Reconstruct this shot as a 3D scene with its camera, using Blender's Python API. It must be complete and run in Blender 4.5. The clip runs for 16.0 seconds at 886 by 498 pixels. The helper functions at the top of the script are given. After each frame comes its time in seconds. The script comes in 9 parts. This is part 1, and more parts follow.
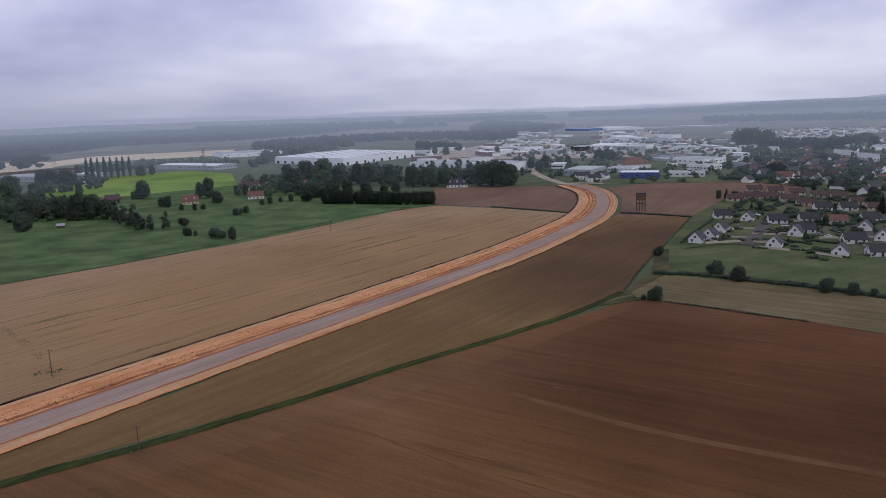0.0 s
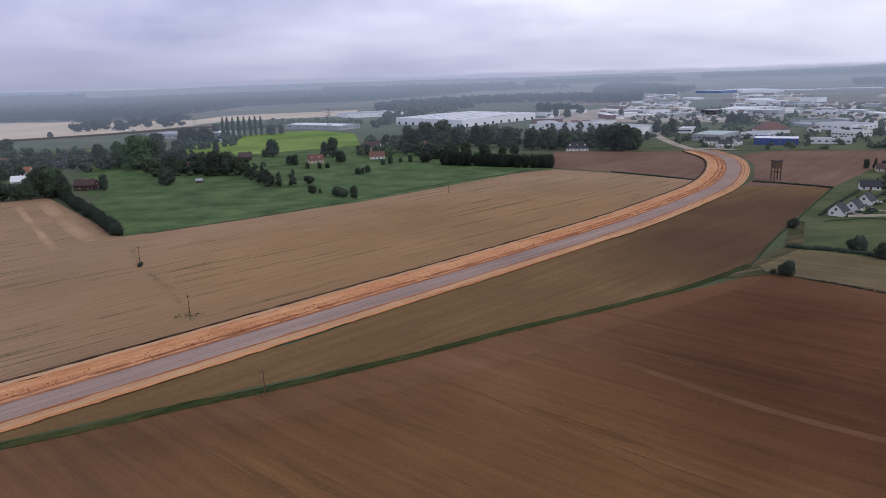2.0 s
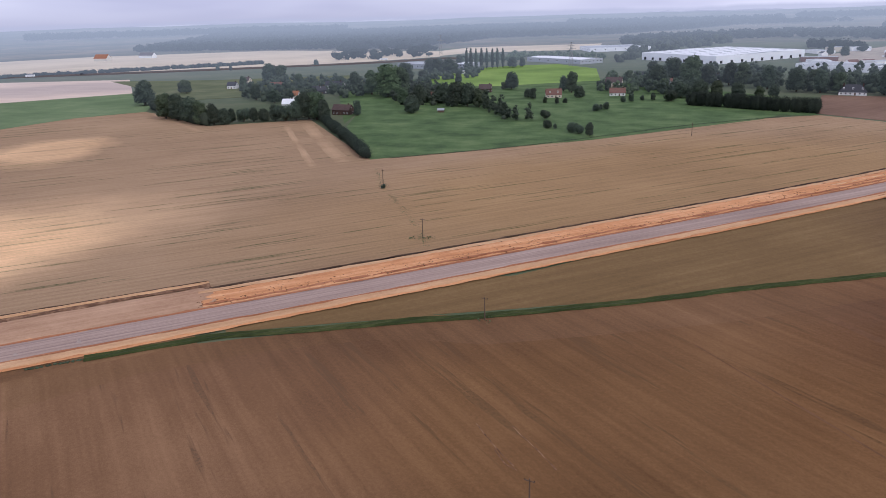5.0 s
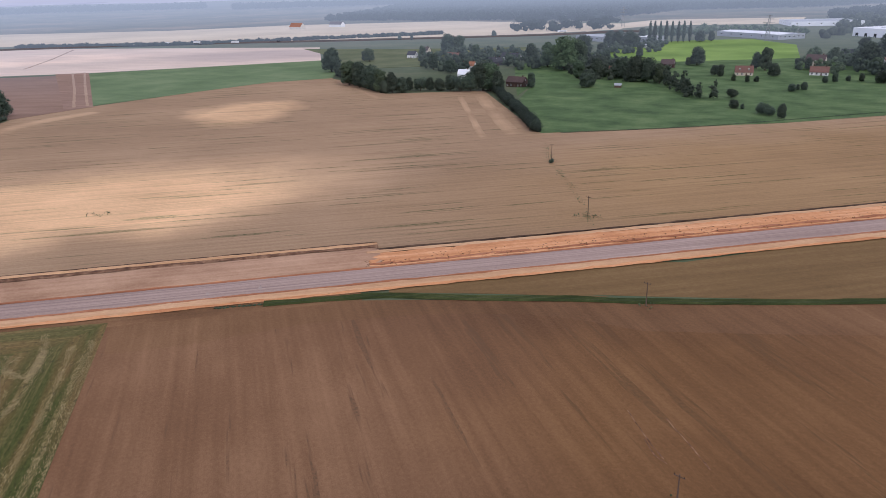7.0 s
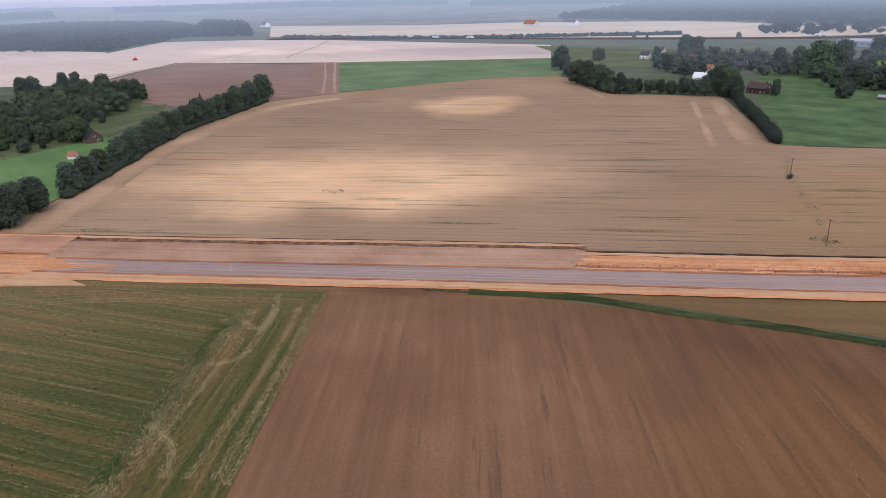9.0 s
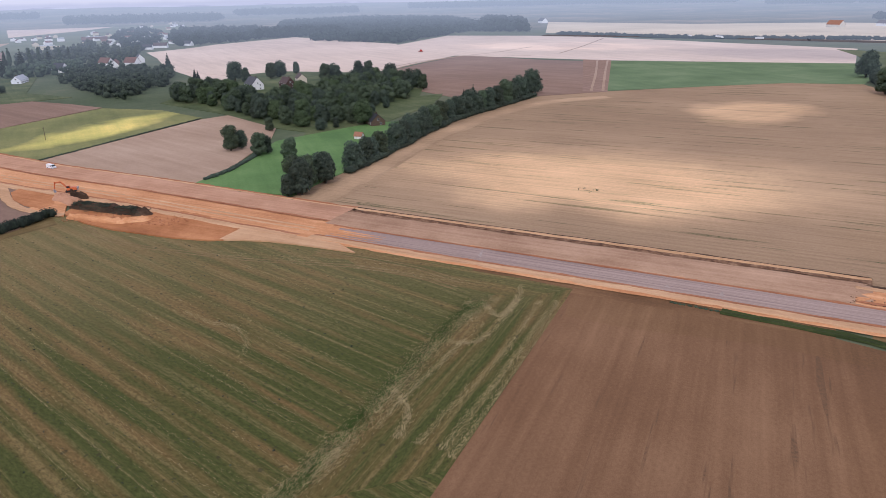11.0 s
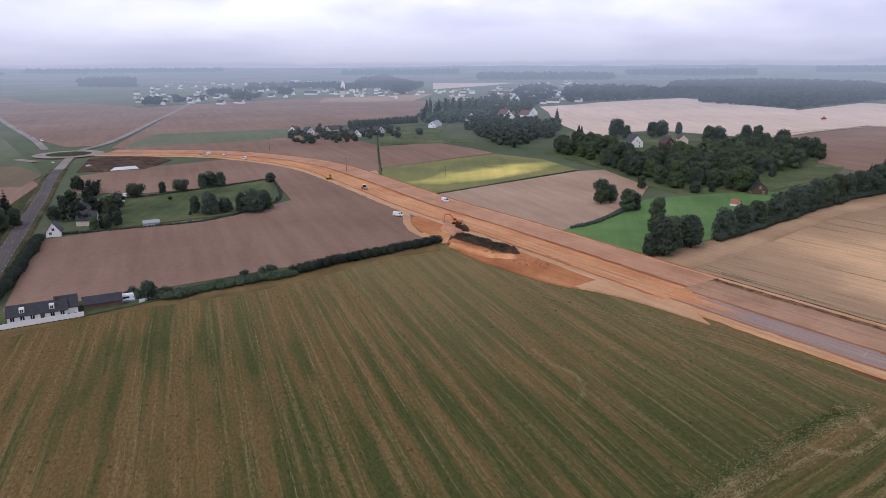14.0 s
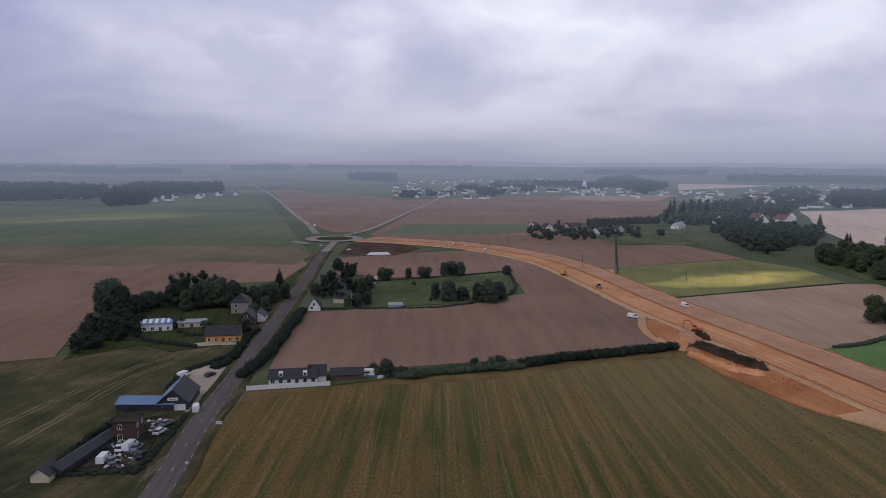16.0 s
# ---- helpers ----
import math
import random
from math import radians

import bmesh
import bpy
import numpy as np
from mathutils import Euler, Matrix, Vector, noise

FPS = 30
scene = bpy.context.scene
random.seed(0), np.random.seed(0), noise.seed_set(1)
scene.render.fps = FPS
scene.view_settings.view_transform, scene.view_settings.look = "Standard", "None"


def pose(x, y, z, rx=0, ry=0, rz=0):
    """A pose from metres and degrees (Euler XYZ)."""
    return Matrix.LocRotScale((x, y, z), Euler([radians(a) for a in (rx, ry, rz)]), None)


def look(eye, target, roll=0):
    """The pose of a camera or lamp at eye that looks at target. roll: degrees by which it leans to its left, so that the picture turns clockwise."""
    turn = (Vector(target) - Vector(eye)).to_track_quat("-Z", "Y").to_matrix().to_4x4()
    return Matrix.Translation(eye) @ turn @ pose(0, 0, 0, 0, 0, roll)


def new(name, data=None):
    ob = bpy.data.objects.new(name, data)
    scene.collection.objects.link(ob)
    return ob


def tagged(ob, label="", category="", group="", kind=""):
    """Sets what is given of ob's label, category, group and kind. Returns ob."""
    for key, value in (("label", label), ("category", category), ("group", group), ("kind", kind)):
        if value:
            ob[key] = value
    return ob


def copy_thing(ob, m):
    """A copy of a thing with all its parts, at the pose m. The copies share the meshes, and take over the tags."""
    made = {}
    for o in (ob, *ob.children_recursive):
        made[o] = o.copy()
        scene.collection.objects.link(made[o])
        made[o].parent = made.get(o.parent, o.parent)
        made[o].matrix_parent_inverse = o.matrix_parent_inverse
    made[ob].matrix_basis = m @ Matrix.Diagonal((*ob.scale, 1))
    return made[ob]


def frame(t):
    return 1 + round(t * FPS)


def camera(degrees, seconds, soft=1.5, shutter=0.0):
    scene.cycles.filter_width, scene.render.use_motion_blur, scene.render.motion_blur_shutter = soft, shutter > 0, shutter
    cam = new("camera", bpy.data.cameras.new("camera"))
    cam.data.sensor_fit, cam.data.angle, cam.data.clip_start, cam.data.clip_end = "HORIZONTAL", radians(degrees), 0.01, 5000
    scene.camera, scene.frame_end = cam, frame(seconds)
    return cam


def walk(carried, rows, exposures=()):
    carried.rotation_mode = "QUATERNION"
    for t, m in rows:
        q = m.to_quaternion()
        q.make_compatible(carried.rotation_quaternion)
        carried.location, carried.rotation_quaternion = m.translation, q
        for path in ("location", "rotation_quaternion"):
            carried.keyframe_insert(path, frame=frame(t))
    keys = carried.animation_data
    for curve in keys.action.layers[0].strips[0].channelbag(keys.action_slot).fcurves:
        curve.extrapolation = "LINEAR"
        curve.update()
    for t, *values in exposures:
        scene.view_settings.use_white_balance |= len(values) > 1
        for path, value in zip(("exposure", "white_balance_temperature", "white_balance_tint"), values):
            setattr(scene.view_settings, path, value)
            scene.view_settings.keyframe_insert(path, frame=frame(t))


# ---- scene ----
# ---------------- camera: it hovers in one place and turns ----------------
cam = camera(64.13, 16.0, 0.8)
PATH = [
    (0.0, pose(0, 0, 75, 78.96, 1.65, 0.00)),
    (0.5, pose(0, 0, 75, 78.38, 1.66, 2.27)),
    (1.0, pose(0, 0, 75, 77.68, 1.64, 4.62)),
    (1.5, pose(0, 0, 75, 76.96, 1.66, 7.04)),
    (2.0, pose(0, 0, 75, 76.23, 1.65, 9.57)),
    (2.5, pose(0, 0, 75, 75.48, 1.62, 12.13)),
    (3.0, pose(0, 0, 75, 74.74, 1.62, 15.04)),
    (3.5, pose(0, 0, 75, 74.01, 1.62, 18.10)),
    (4.0, pose(0, 0, 75, 73.26, 1.60, 21.49)),
    (6.5, pose(0, 0, 75, 69.99, 1.60, 38.88)),
    (7.0, pose(0, 0, 75, 69.89, 1.57, 42.35)),
    (7.5, pose(0, 0, 75, 69.95, 1.48, 46.53)),
    (8.0, pose(0, 0, 75, 70.01, 1.38, 50.87)),
    (8.5, pose(0, 0, 75, 70.08, 1.33, 55.54)),
    (9.0, pose(0, 0, 75, 70.16, 1.25, 60.28)),
    (11.5, pose(0, 0, 75, 70.35, 1.02, 86.91)),
    (12.0, pose(0, 0, 75, 70.38, 0.88, 92.32)),
    (12.5, pose(0, 0, 75, 70.78, 0.80, 97.53)),
    (13.0, pose(0, 0, 75, 71.61, 0.70, 102.18)),
    (13.5, pose(0, 0, 75, 73.23, 0.50, 106.53)),
    (14.0, pose(0, 0, 75, 75.23, 0.34, 111.19)),
    (14.5, pose(0, 0, 75, 77.19, 0.14, 116.90)),
    (15.0, pose(0, 0, 75, 79.14, -0.00, 121.51)),
    (15.5, pose(0, 0, 75, 81.04, -0.23, 125.59)),
    (16.0, pose(0, 0, 75, 82.98, -0.34, 130.34)),
]
walk(cam, PATH, exposures=[(0.0, -0.63), (2.0, -0.43), (4.0, -0.1), (6.5, 0.0), (9.0, 0.04), (12.5, 0.1), (13.5, 0.08), (14.0, -0.2), (14.5, -0.42), (15.0, -0.58), (16.0, -0.92)])

# ---------------- sky and sun ----------------
SUN_AZ, SUN_EL = 105.0, 42.0     # degrees from +y towards +x, and above the horizon


def node_kit(tree):
    """Short makers for nodes and links of one node tree."""
    def n(kind, **props):
        nd = tree.nodes.new(kind)
        for k, v in props.items():
            if k == "operation":
                nd.operation = v
            elif k == "blend_type":
                nd.blend_type = v
            elif k == "data_type":
                nd.data_type = v
            elif k == "clamp":
                nd.use_clamp = v
            elif k == "dims":
                nd.noise_dimensions = v
        return nd

    def link(a, b):
        tree.links.new(a, b)
    return n, link


def math_node(n, link, op, a, b=None, clamp=False):
    nd = n("ShaderNodeMath", operation=op, clamp=clamp)
    for i, v in enumerate((a, b)):
        if v is None:
            continue
        if isinstance(v, (int, float)):
            nd.inputs[i].default_value = v
        else:
            link(v, nd.inputs[i])
    return nd.outputs[0]


def mix_color(n, link, fac, a, b, blend="MIX"):
    nd = n("ShaderNodeMixRGB", blend_type=blend)
    for i, v in enumerate((fac, a, b)):
        if isinstance(v, (int, float)):
            nd.inputs[i].default_value = v
        elif isinstance(v, tuple):
            nd.inputs[i].default_value = (*v, 1)
        else:
            link(v, nd.inputs[i])
    return nd.outputs[0]


def ramp(n, link, fac, stops):
    nd = n("ShaderNodeValToRGB")
    el = nd.color_ramp.elements
    while len(el) < len(stops):
        el.new(0.5)
    for e, (p, c) in zip(el, stops):
        e.position = p
        e.color = (*c, 1) if isinstance(c, tuple) else (c, c, c, 1)
    link(fac, nd.inputs[0])
    return nd.outputs[0]


def noise_tex(n, link, vec, scale, detail=3.0, rough=0.55, dims="3D"):
    nd = n("ShaderNodeTexNoise", dims=dims)
    nd.inputs["Scale"].default_value = scale
    nd.inputs["Detail"].default_value = detail
    nd.inputs["Roughness"].default_value = rough
    link(vec, nd.inputs["Vector"])
    return nd.outputs["Fac"]


def mapped(n, link, vec, scale=(1, 1, 1), rot=(0, 0, 0), loc=(0, 0, 0)):
    nd = n("ShaderNodeMapping")
    nd.inputs["Scale"].default_value = scale
    nd.inputs["Rotation"].default_value = [radians(a) for a in rot]
    nd.inputs["Location"].default_value = loc
    link(vec, nd.inputs["Vector"])
    return nd.outputs[0]


world = bpy.data.worlds.new("overcast_sky")
world.use_nodes = True
scene.world = world
n, link = node_kit(world.node_tree)
world.node_tree.nodes.clear()
sky = n("ShaderNodeTexSky")
sky.sky_type = "NISHITA"
sky.sun_disc = False
sky.sun_elevation, sky.sun_rotation = radians(SUN_EL), radians(SUN_AZ)
direction = n("ShaderNodeTexCoord").outputs["Generated"]
split = n("ShaderNodeSeparateXYZ")
link(direction, split.inputs[0])
height = split.outputs["Z"]
# a flat cloud deck: the direction carried onto a plane, so that clouds crowd towards the horizon
lift = math_node(n, link, "ADD", math_node(n, link, "ABSOLUTE", height), 0.42)
deck = n("ShaderNodeCombineXYZ")
link(math_node(n, link, "DIVIDE", split.outputs["X"], lift), deck.inputs[0])
link(math_node(n, link, "DIVIDE", split.outputs["Y"], lift), deck.inputs[1])
big = noise_tex(n, link, mapped(n, link, deck.outputs[0], loc=(5.3, 0.4, 0)), 1.55, 4.0, 0.5)
small = noise_tex(n, link, mapped(n, link, deck.outputs[0], loc=(7.0, 2.0, 4.0)), 5.0, 4.0, 0.55)
cloud = math_node(n, link, "ADD", math_node(n, link, "ADD", math_node(n, link, "MULTIPLY", big, 0.80), 0.03), math_node(n, link, "MULTIPLY", small, 0.15))
# long banks of thicker and thinner cloud round the sky
az = math_node(n, link, "ARCTAN2", math_node(n, link, "MULTIPLY", split.outputs["X"], -1.0), split.outputs["Y"])
bank = math_node(n, link, "COSINE", math_node(n, link, "MULTIPLY", math_node(n, link, "ADD", az, radians(12)), 360 / 130))
cloud = math_node(n, link, "ADD", cloud, math_node(n, link, "MULTIPLY", bank, 0.075))
clouds = ramp(n, link, cloud, [(0.34, (0.60, 0.63, 1.0)), (0.45, (0.83, 0.86, 1.25)), (0.55, (1.1, 1.12, 1.45)), (0.67, (1.62, 1.64, 1.9))])
# thicker and darker overhead than towards the horizon
clouds = mix_color(n, link, 1.0, clouds, ramp(n, link, height, [(0.2, 1.0), (0.7, 0.55)]), "MULTIPLY")
# blue gaps in the thinnest places
gaps = ramp(n, link, big, [(0.60, 0.0), (0.72, 0.4)])
clear = mix_color(n, link, 1.0, sky.outputs[0], (0.19, 0.19, 0.19), "MULTIPLY")
above = mix_color(n, link, gaps, clouds, clear)
# mist lying on the horizon
mist = ramp(n, link, height, [(0.0, 1.0), (0.025, 0.92), (0.08, 0.55), (0.18, 0.0)])
thin = math_node(n, link, "ADD", noise_tex(n, link, mapped(n, link, direction, scale=(1, 1, 6)), 2.2, 3.0), math_node(n, link, "MULTIPLY", bank, 0.12))
mist_tone = ramp(n, link, thin, [(0.35, (0.58, 0.60, 0.86)), (0.65, (0.96, 0.98, 1.22))])
heavy = ramp(n, link, math_node(n, link, "COSINE", math_node(n, link, "ADD", az, radians(25))), [(0.55, 1.0), (0.9, 0.0)])       # heavier in the west than over the town
mist_tone = mix_color(n, link, math_node(n, link, "MULTIPLY", heavy, ramp(n, link, height, [(0.0, 0.65), (0.03, 0.3), (0.06, 0.0)])), mist_tone, (0.47, 0.49, 0.68))
low = mix_color(n, link, mist, above, mist_tone)
# the farthest woods and fields, drowned in mist, just under and over the horizon
ridge = noise_tex(n, link, mapped(n, link, direction, scale=(1, 1, 0.02)), 7.0, 6.0, 0.62)
edge = math_node(n, link, "MULTIPLY", math_node(n, link, "SUBTRACT", ridge, 0.44), 0.012)
under = math_node(n, link, "SUBTRACT", edge, height)
land = ramp(n, link, math_node(n, link, "ADD", math_node(n, link, "MULTIPLY", under, 180.0), 0.5), [(0.2, 0.0), (0.9, 0.75)])
far_land = mix_color(n, link, land, low, (0.50, 0.54, 0.76))
back = n("ShaderNodeBackground")
link(far_land, back.inputs[0])
back.inputs[1].default_value = 1.0
out = n("ShaderNodeOutputWorld")
link(back.outputs[0], out.inputs[0])

sun = new("sun", bpy.data.lights.new("sun", "SUN"))
sun.data.energy, sun.data.angle, sun.data.color = 1.15, radians(10), (1.0, 0.98, 0.96)
sa, se = radians(SUN_AZ), radians(SUN_EL)
sun.matrix_basis = look((400 * math.sin(sa) * math.cos(se), 400 * math.cos(sa) * math.cos(se), 400 * math.sin(se)), (0, 0, 0))

# ---------------- materials ----------------
MATS = {}


def material(name, build, rough=0.9, metal=0.0, spec=0.2):
    if name in MATS:
        return MATS[name]
    m = bpy.data.materials.new(name)
    m.use_nodes = True
    t = m.node_tree
    n, link = node_kit(t)
    b = t.nodes["Principled BSDF"]
    b.inputs["Roughness"].default_value = rough
    b.inputs["Metallic"].default_value = metal
    b.inputs["Specular IOR Level"].default_value = spec
    build(n, link, b)
    MATS[name] = m
    return m


def bumped(n, link, b, fac, strength, distance):
    nd = n("ShaderNodeBump")
    nd.inputs["Strength"].default_value = strength
    nd.inputs["Distance"].default_value = distance
    link(fac, nd.inputs["Height"])
    link(nd.outputs[0], b.inputs["Normal"])


def soil(name, dark, mid, light, angle=0.0, row=3.0, rows=0.5, blotch=0.02, grain=0.8, lines=None, line_every=0.05, sun_and_soil_patches=()):
    """Open land: broad patches, drill rows that run at the angle, fine grain, and thin tramlines."""
    dark, mid, light = [(r * 1.03, g * 0.97, b * 0.88) if r > g else (r, g * 0.98, b * 0.9) for r, g, b in (dark, mid, light)]

    def build(n, link, b):
        co = n("ShaderNodeTexCoord").outputs["Object"]
        turned = mapped(n, link, co, rot=(0, 0, -angle))
        along = mapped(n, link, turned, scale=(0.012, 1.0 / row, 1.0))
        rowed = noise_tex(n, link, along, 1.0, 4.0, 0.6)
        patch = noise_tex(n, link, co, blotch, 4.0, 0.6)
        fine = noise_tex(n, link, co, grain, 5.0, 0.7)
        f = math_node(n, link, "ADD", math_node(n, link, "MULTIPLY", patch, 1.0 - rows), math_node(n, link, "MULTIPLY", rowed, rows))
        micro = noise_tex(n, link, mapped(n, link, turned, scale=(0.6, 1.0, 1.0)), grain * 3.6, 3.0, 0.8)
        f = math_node(n, link, "ADD", math_node(n, link, "MULTIPLY", f, 0.66), math_node(n, link, "ADD", math_node(n, link, "MULTIPLY", fine, 0.17), math_node(n, link, "MULTIPLY", micro, 0.17)))
        col = ramp(n, link, f, [(0.39, dark), (0.5, mid), (0.61, light)])
        if lines:
            thin = noise_tex(n, link, mapped(n, link, turned, scale=(0.011, line_every, 1.0)), 1.0, 4.0, 0.7)
            gate = math_node(n, link, "MULTIPLY", ramp(n, link, thin, [(0.585, 0.0), (0.625, 1.0)]),
                             ramp(n, link, fine, [(0.4, 0.3), (0.6, 1.0)]))
            col = mix_color(n, link, math_node(n, link, "MULTIPLY", gate, 0.92), col, lines)
        for x, y, rx, ry, turn, tone in sun_and_soil_patches:
            # broad patches: sunlight painted into crop colours, plain tints on soil
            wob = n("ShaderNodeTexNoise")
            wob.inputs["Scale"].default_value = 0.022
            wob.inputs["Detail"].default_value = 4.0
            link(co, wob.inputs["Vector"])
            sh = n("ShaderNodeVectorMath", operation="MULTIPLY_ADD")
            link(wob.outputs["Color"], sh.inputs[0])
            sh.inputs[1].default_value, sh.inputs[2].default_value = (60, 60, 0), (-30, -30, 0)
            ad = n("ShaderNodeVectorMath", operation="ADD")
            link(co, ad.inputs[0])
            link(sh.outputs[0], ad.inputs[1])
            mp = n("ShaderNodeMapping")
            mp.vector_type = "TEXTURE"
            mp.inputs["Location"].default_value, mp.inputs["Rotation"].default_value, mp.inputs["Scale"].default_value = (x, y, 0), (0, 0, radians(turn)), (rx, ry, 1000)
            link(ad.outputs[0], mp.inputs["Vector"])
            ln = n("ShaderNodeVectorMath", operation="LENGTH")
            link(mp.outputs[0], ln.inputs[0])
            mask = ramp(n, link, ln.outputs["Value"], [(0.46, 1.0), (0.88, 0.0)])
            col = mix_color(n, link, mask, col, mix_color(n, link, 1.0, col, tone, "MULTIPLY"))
        link(col, b.inputs["Base Color"])
        bumped(n, link, b, fine, 0.5, 0.25)
    return material(name, build, 0.95, spec=0.1)


def plain(name, col, var=0.25, scale=0.5, rough=0.8, metal=0.0, spec=0.3):
    """A painted or built surface with stains at two scales."""
    def build(n, link, b):
        co = n("ShaderNodeTexCoord").outputs["Object"]
        a = noise_tex(n, link, co, scale, 4.0, 0.6)
        c = noise_tex(n, link, co, scale * 9, 3.0, 0.6)
        f = math_node(n, link, "ADD", math_node(n, link, "MULTIPLY", a, 0.65), math_node(n, link, "MULTIPLY", c, 0.35))
        lo = tuple(v * (1 - var) for v in col)
        hi = tuple(min(1, v * (1 + var * 0.6)) for v in col)
        link(ramp(n, link, f, [(0.3, lo), (0.7, hi)]), b.inputs["Base Color"])
        bumped(n, link, b, c, 0.25, 0.03)
    return material(name, build, rough, metal, spec)


def leaves(name, dark, light):
    def build(n, link, b):
        geo = n("ShaderNodeNewGeometry")
        info = n("ShaderNodeObjectInfo")
        co = n("ShaderNodeTexCoord").outputs["Object"]
        blot = noise_tex(n, link, co, 0.11, 4.0, 0.65)
        f = math_node(n, link, "ADD", math_node(n, link, "MULTIPLY", geo.outputs["Random Per Island"], 0.4), math_node(n, link, "MULTIPLY", blot, 0.6))
        col = ramp(n, link, f, [(0.2, dark), (0.85, light)])
        hue = n("ShaderNodeHueSaturation")
        link(math_node(n, link, "ADD", math_node(n, link, "MULTIPLY", info.outputs["Random"], 0.05), 0.475), hue.inputs["Hue"])
        link(math_node(n, link, "ADD", math_node(n, link, "MULTIPLY", info.outputs["Random"], 0.5), 0.75), hue.inputs["Value"])
        link(col, hue.inputs["Color"])
        link(hue.outputs[0], b.inputs["Base Color"])
        thin = n("ShaderNodeBsdfTranslucent")
        link(hue.outputs[0], thin.inputs[0])
        mix = n("ShaderNodeMixShader")
        mix.inputs[0].default_value = 0.3
        link(b.outputs[0], mix.inputs[1])
        link(thin.outputs[0], mix.inputs[2])
        link(mix.outputs[0], b.id_data.nodes["Material Output"].inputs[0])
    return material(name, build, 0.85, spec=0.15)


ROAD_DIR = 233.4        # degrees, the run of the new road's straight
# three patches paint cloud-gap sunlight into the wheat, a fourth dulls it
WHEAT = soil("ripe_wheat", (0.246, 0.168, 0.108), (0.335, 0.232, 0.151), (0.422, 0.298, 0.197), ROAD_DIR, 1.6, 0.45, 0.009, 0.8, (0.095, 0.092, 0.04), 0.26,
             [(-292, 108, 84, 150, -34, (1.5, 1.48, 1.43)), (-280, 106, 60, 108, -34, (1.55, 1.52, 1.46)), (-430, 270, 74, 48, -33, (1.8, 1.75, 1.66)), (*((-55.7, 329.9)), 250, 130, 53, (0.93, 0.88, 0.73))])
# a sunny patch is painted into the straw, with two duller ones
WHEAT_FAR = soil("cut_wheat", (0.53, 0.43, 0.375), (0.65, 0.535, 0.47), (0.75, 0.635, 0.565), 20, 9.0, 0.4, 0.004, 0.3, sun_and_soil_patches=[(-1090, 340, 210, 130, 55, (1.3, 1.28, 1.24)), (-830, 560, 190, 120, 35, (0.78, 0.78, 0.82)), (-1120, 360, 120, 60, 20, (0.86, 0.86, 0.88))])
TILLED = soil("tilled_earth", (0.108, 0.058, 0.032), (0.172, 0.095, 0.053), (0.252, 0.148, 0.087), -31.5, 2.6, 0.29, 0.011, 1.2, (0.118, 0.066, 0.036), 0.18, sun_and_soil_patches=[(100, 185, 125, 100, -31, (0.66, 0.54, 0.48)), (23, 153.6, 60, 40, 60, (0.86, 0.82, 0.78)), (10, 100, 150, 95, -31, (1.0, 0.97, 0.80)), (-110, 75, 90, 50, 50, (1.1, 1.1, 1.1))])
WHEEL_EARTH = soil("pressed_earth", (0.112, 0.058, 0.031), (0.15, 0.079, 0.043), (0.195, 0.107, 0.06), ROAD_DIR, 3.0, 0.3, 0.05, 0.9)
HEADLAND = soil("headland_earth", (0.124, 0.067, 0.035), (0.184, 0.103, 0.055), (0.258, 0.153, 0.085), ROAD_DIR, 3.0, 0.4, 0.03, 0.9)
STRAW_ROW = soil("trampled_straw", (0.12, 0.085, 0.042), (0.20, 0.145, 0.075), (0.29, 0.215, 0.12), -33, 0.9, 0.45, 0.25, 1.6)
TILLED_FAR = soil("harrowed_earth", (0.188, 0.124, 0.097), (0.246, 0.164, 0.129), (0.306, 0.212, 0.171), -137.5, 6.0, 0.4, 0.008, 0.4)
HARVESTED = soil("pale_harvested_earth", (0.31, 0.216, 0.16), (0.388, 0.28, 0.212), (0.468, 0.352, 0.275), 40, 5.0, 0.4, 0.012, 0.5)
PLOUGHED = soil("ploughed_earth", (0.143, 0.091, 0.068), (0.188, 0.12, 0.092), (0.242, 0.162, 0.126), 60, 4.0, 0.4, 0.014, 0.5)
STRIP = soil("thin_stubble", (0.136, 0.087, 0.040), (0.180, 0.116, 0.055), (0.238, 0.161, 0.081), ROAD_DIR, 4.0, 0.45, 0.012, 0.5, sun_and_soil_patches=[(*((95.6, 356.7)), 170, 75, 60, (0.62, 0.58, 0.68))])


FAR_OUT = (TILLED_FAR, HARVESTED, WHEAT_FAR)
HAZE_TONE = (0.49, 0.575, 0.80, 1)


def paint_haze(m, start=650.0, depth=3000.0):
    """Paints haze into a material: a haze-coloured glow takes over with distance from the origin."""
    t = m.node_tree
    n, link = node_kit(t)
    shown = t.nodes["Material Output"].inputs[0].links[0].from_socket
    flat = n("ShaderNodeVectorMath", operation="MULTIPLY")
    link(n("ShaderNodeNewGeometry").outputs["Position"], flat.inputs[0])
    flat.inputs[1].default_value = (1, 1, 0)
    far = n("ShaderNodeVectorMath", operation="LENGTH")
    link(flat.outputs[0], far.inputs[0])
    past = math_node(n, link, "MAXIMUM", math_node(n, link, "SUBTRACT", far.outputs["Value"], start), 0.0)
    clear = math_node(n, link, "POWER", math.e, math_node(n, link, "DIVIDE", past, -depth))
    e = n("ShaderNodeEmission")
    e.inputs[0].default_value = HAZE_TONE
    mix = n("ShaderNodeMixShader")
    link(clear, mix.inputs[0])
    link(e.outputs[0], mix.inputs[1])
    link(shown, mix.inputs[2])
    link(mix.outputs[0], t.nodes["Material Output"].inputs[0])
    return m


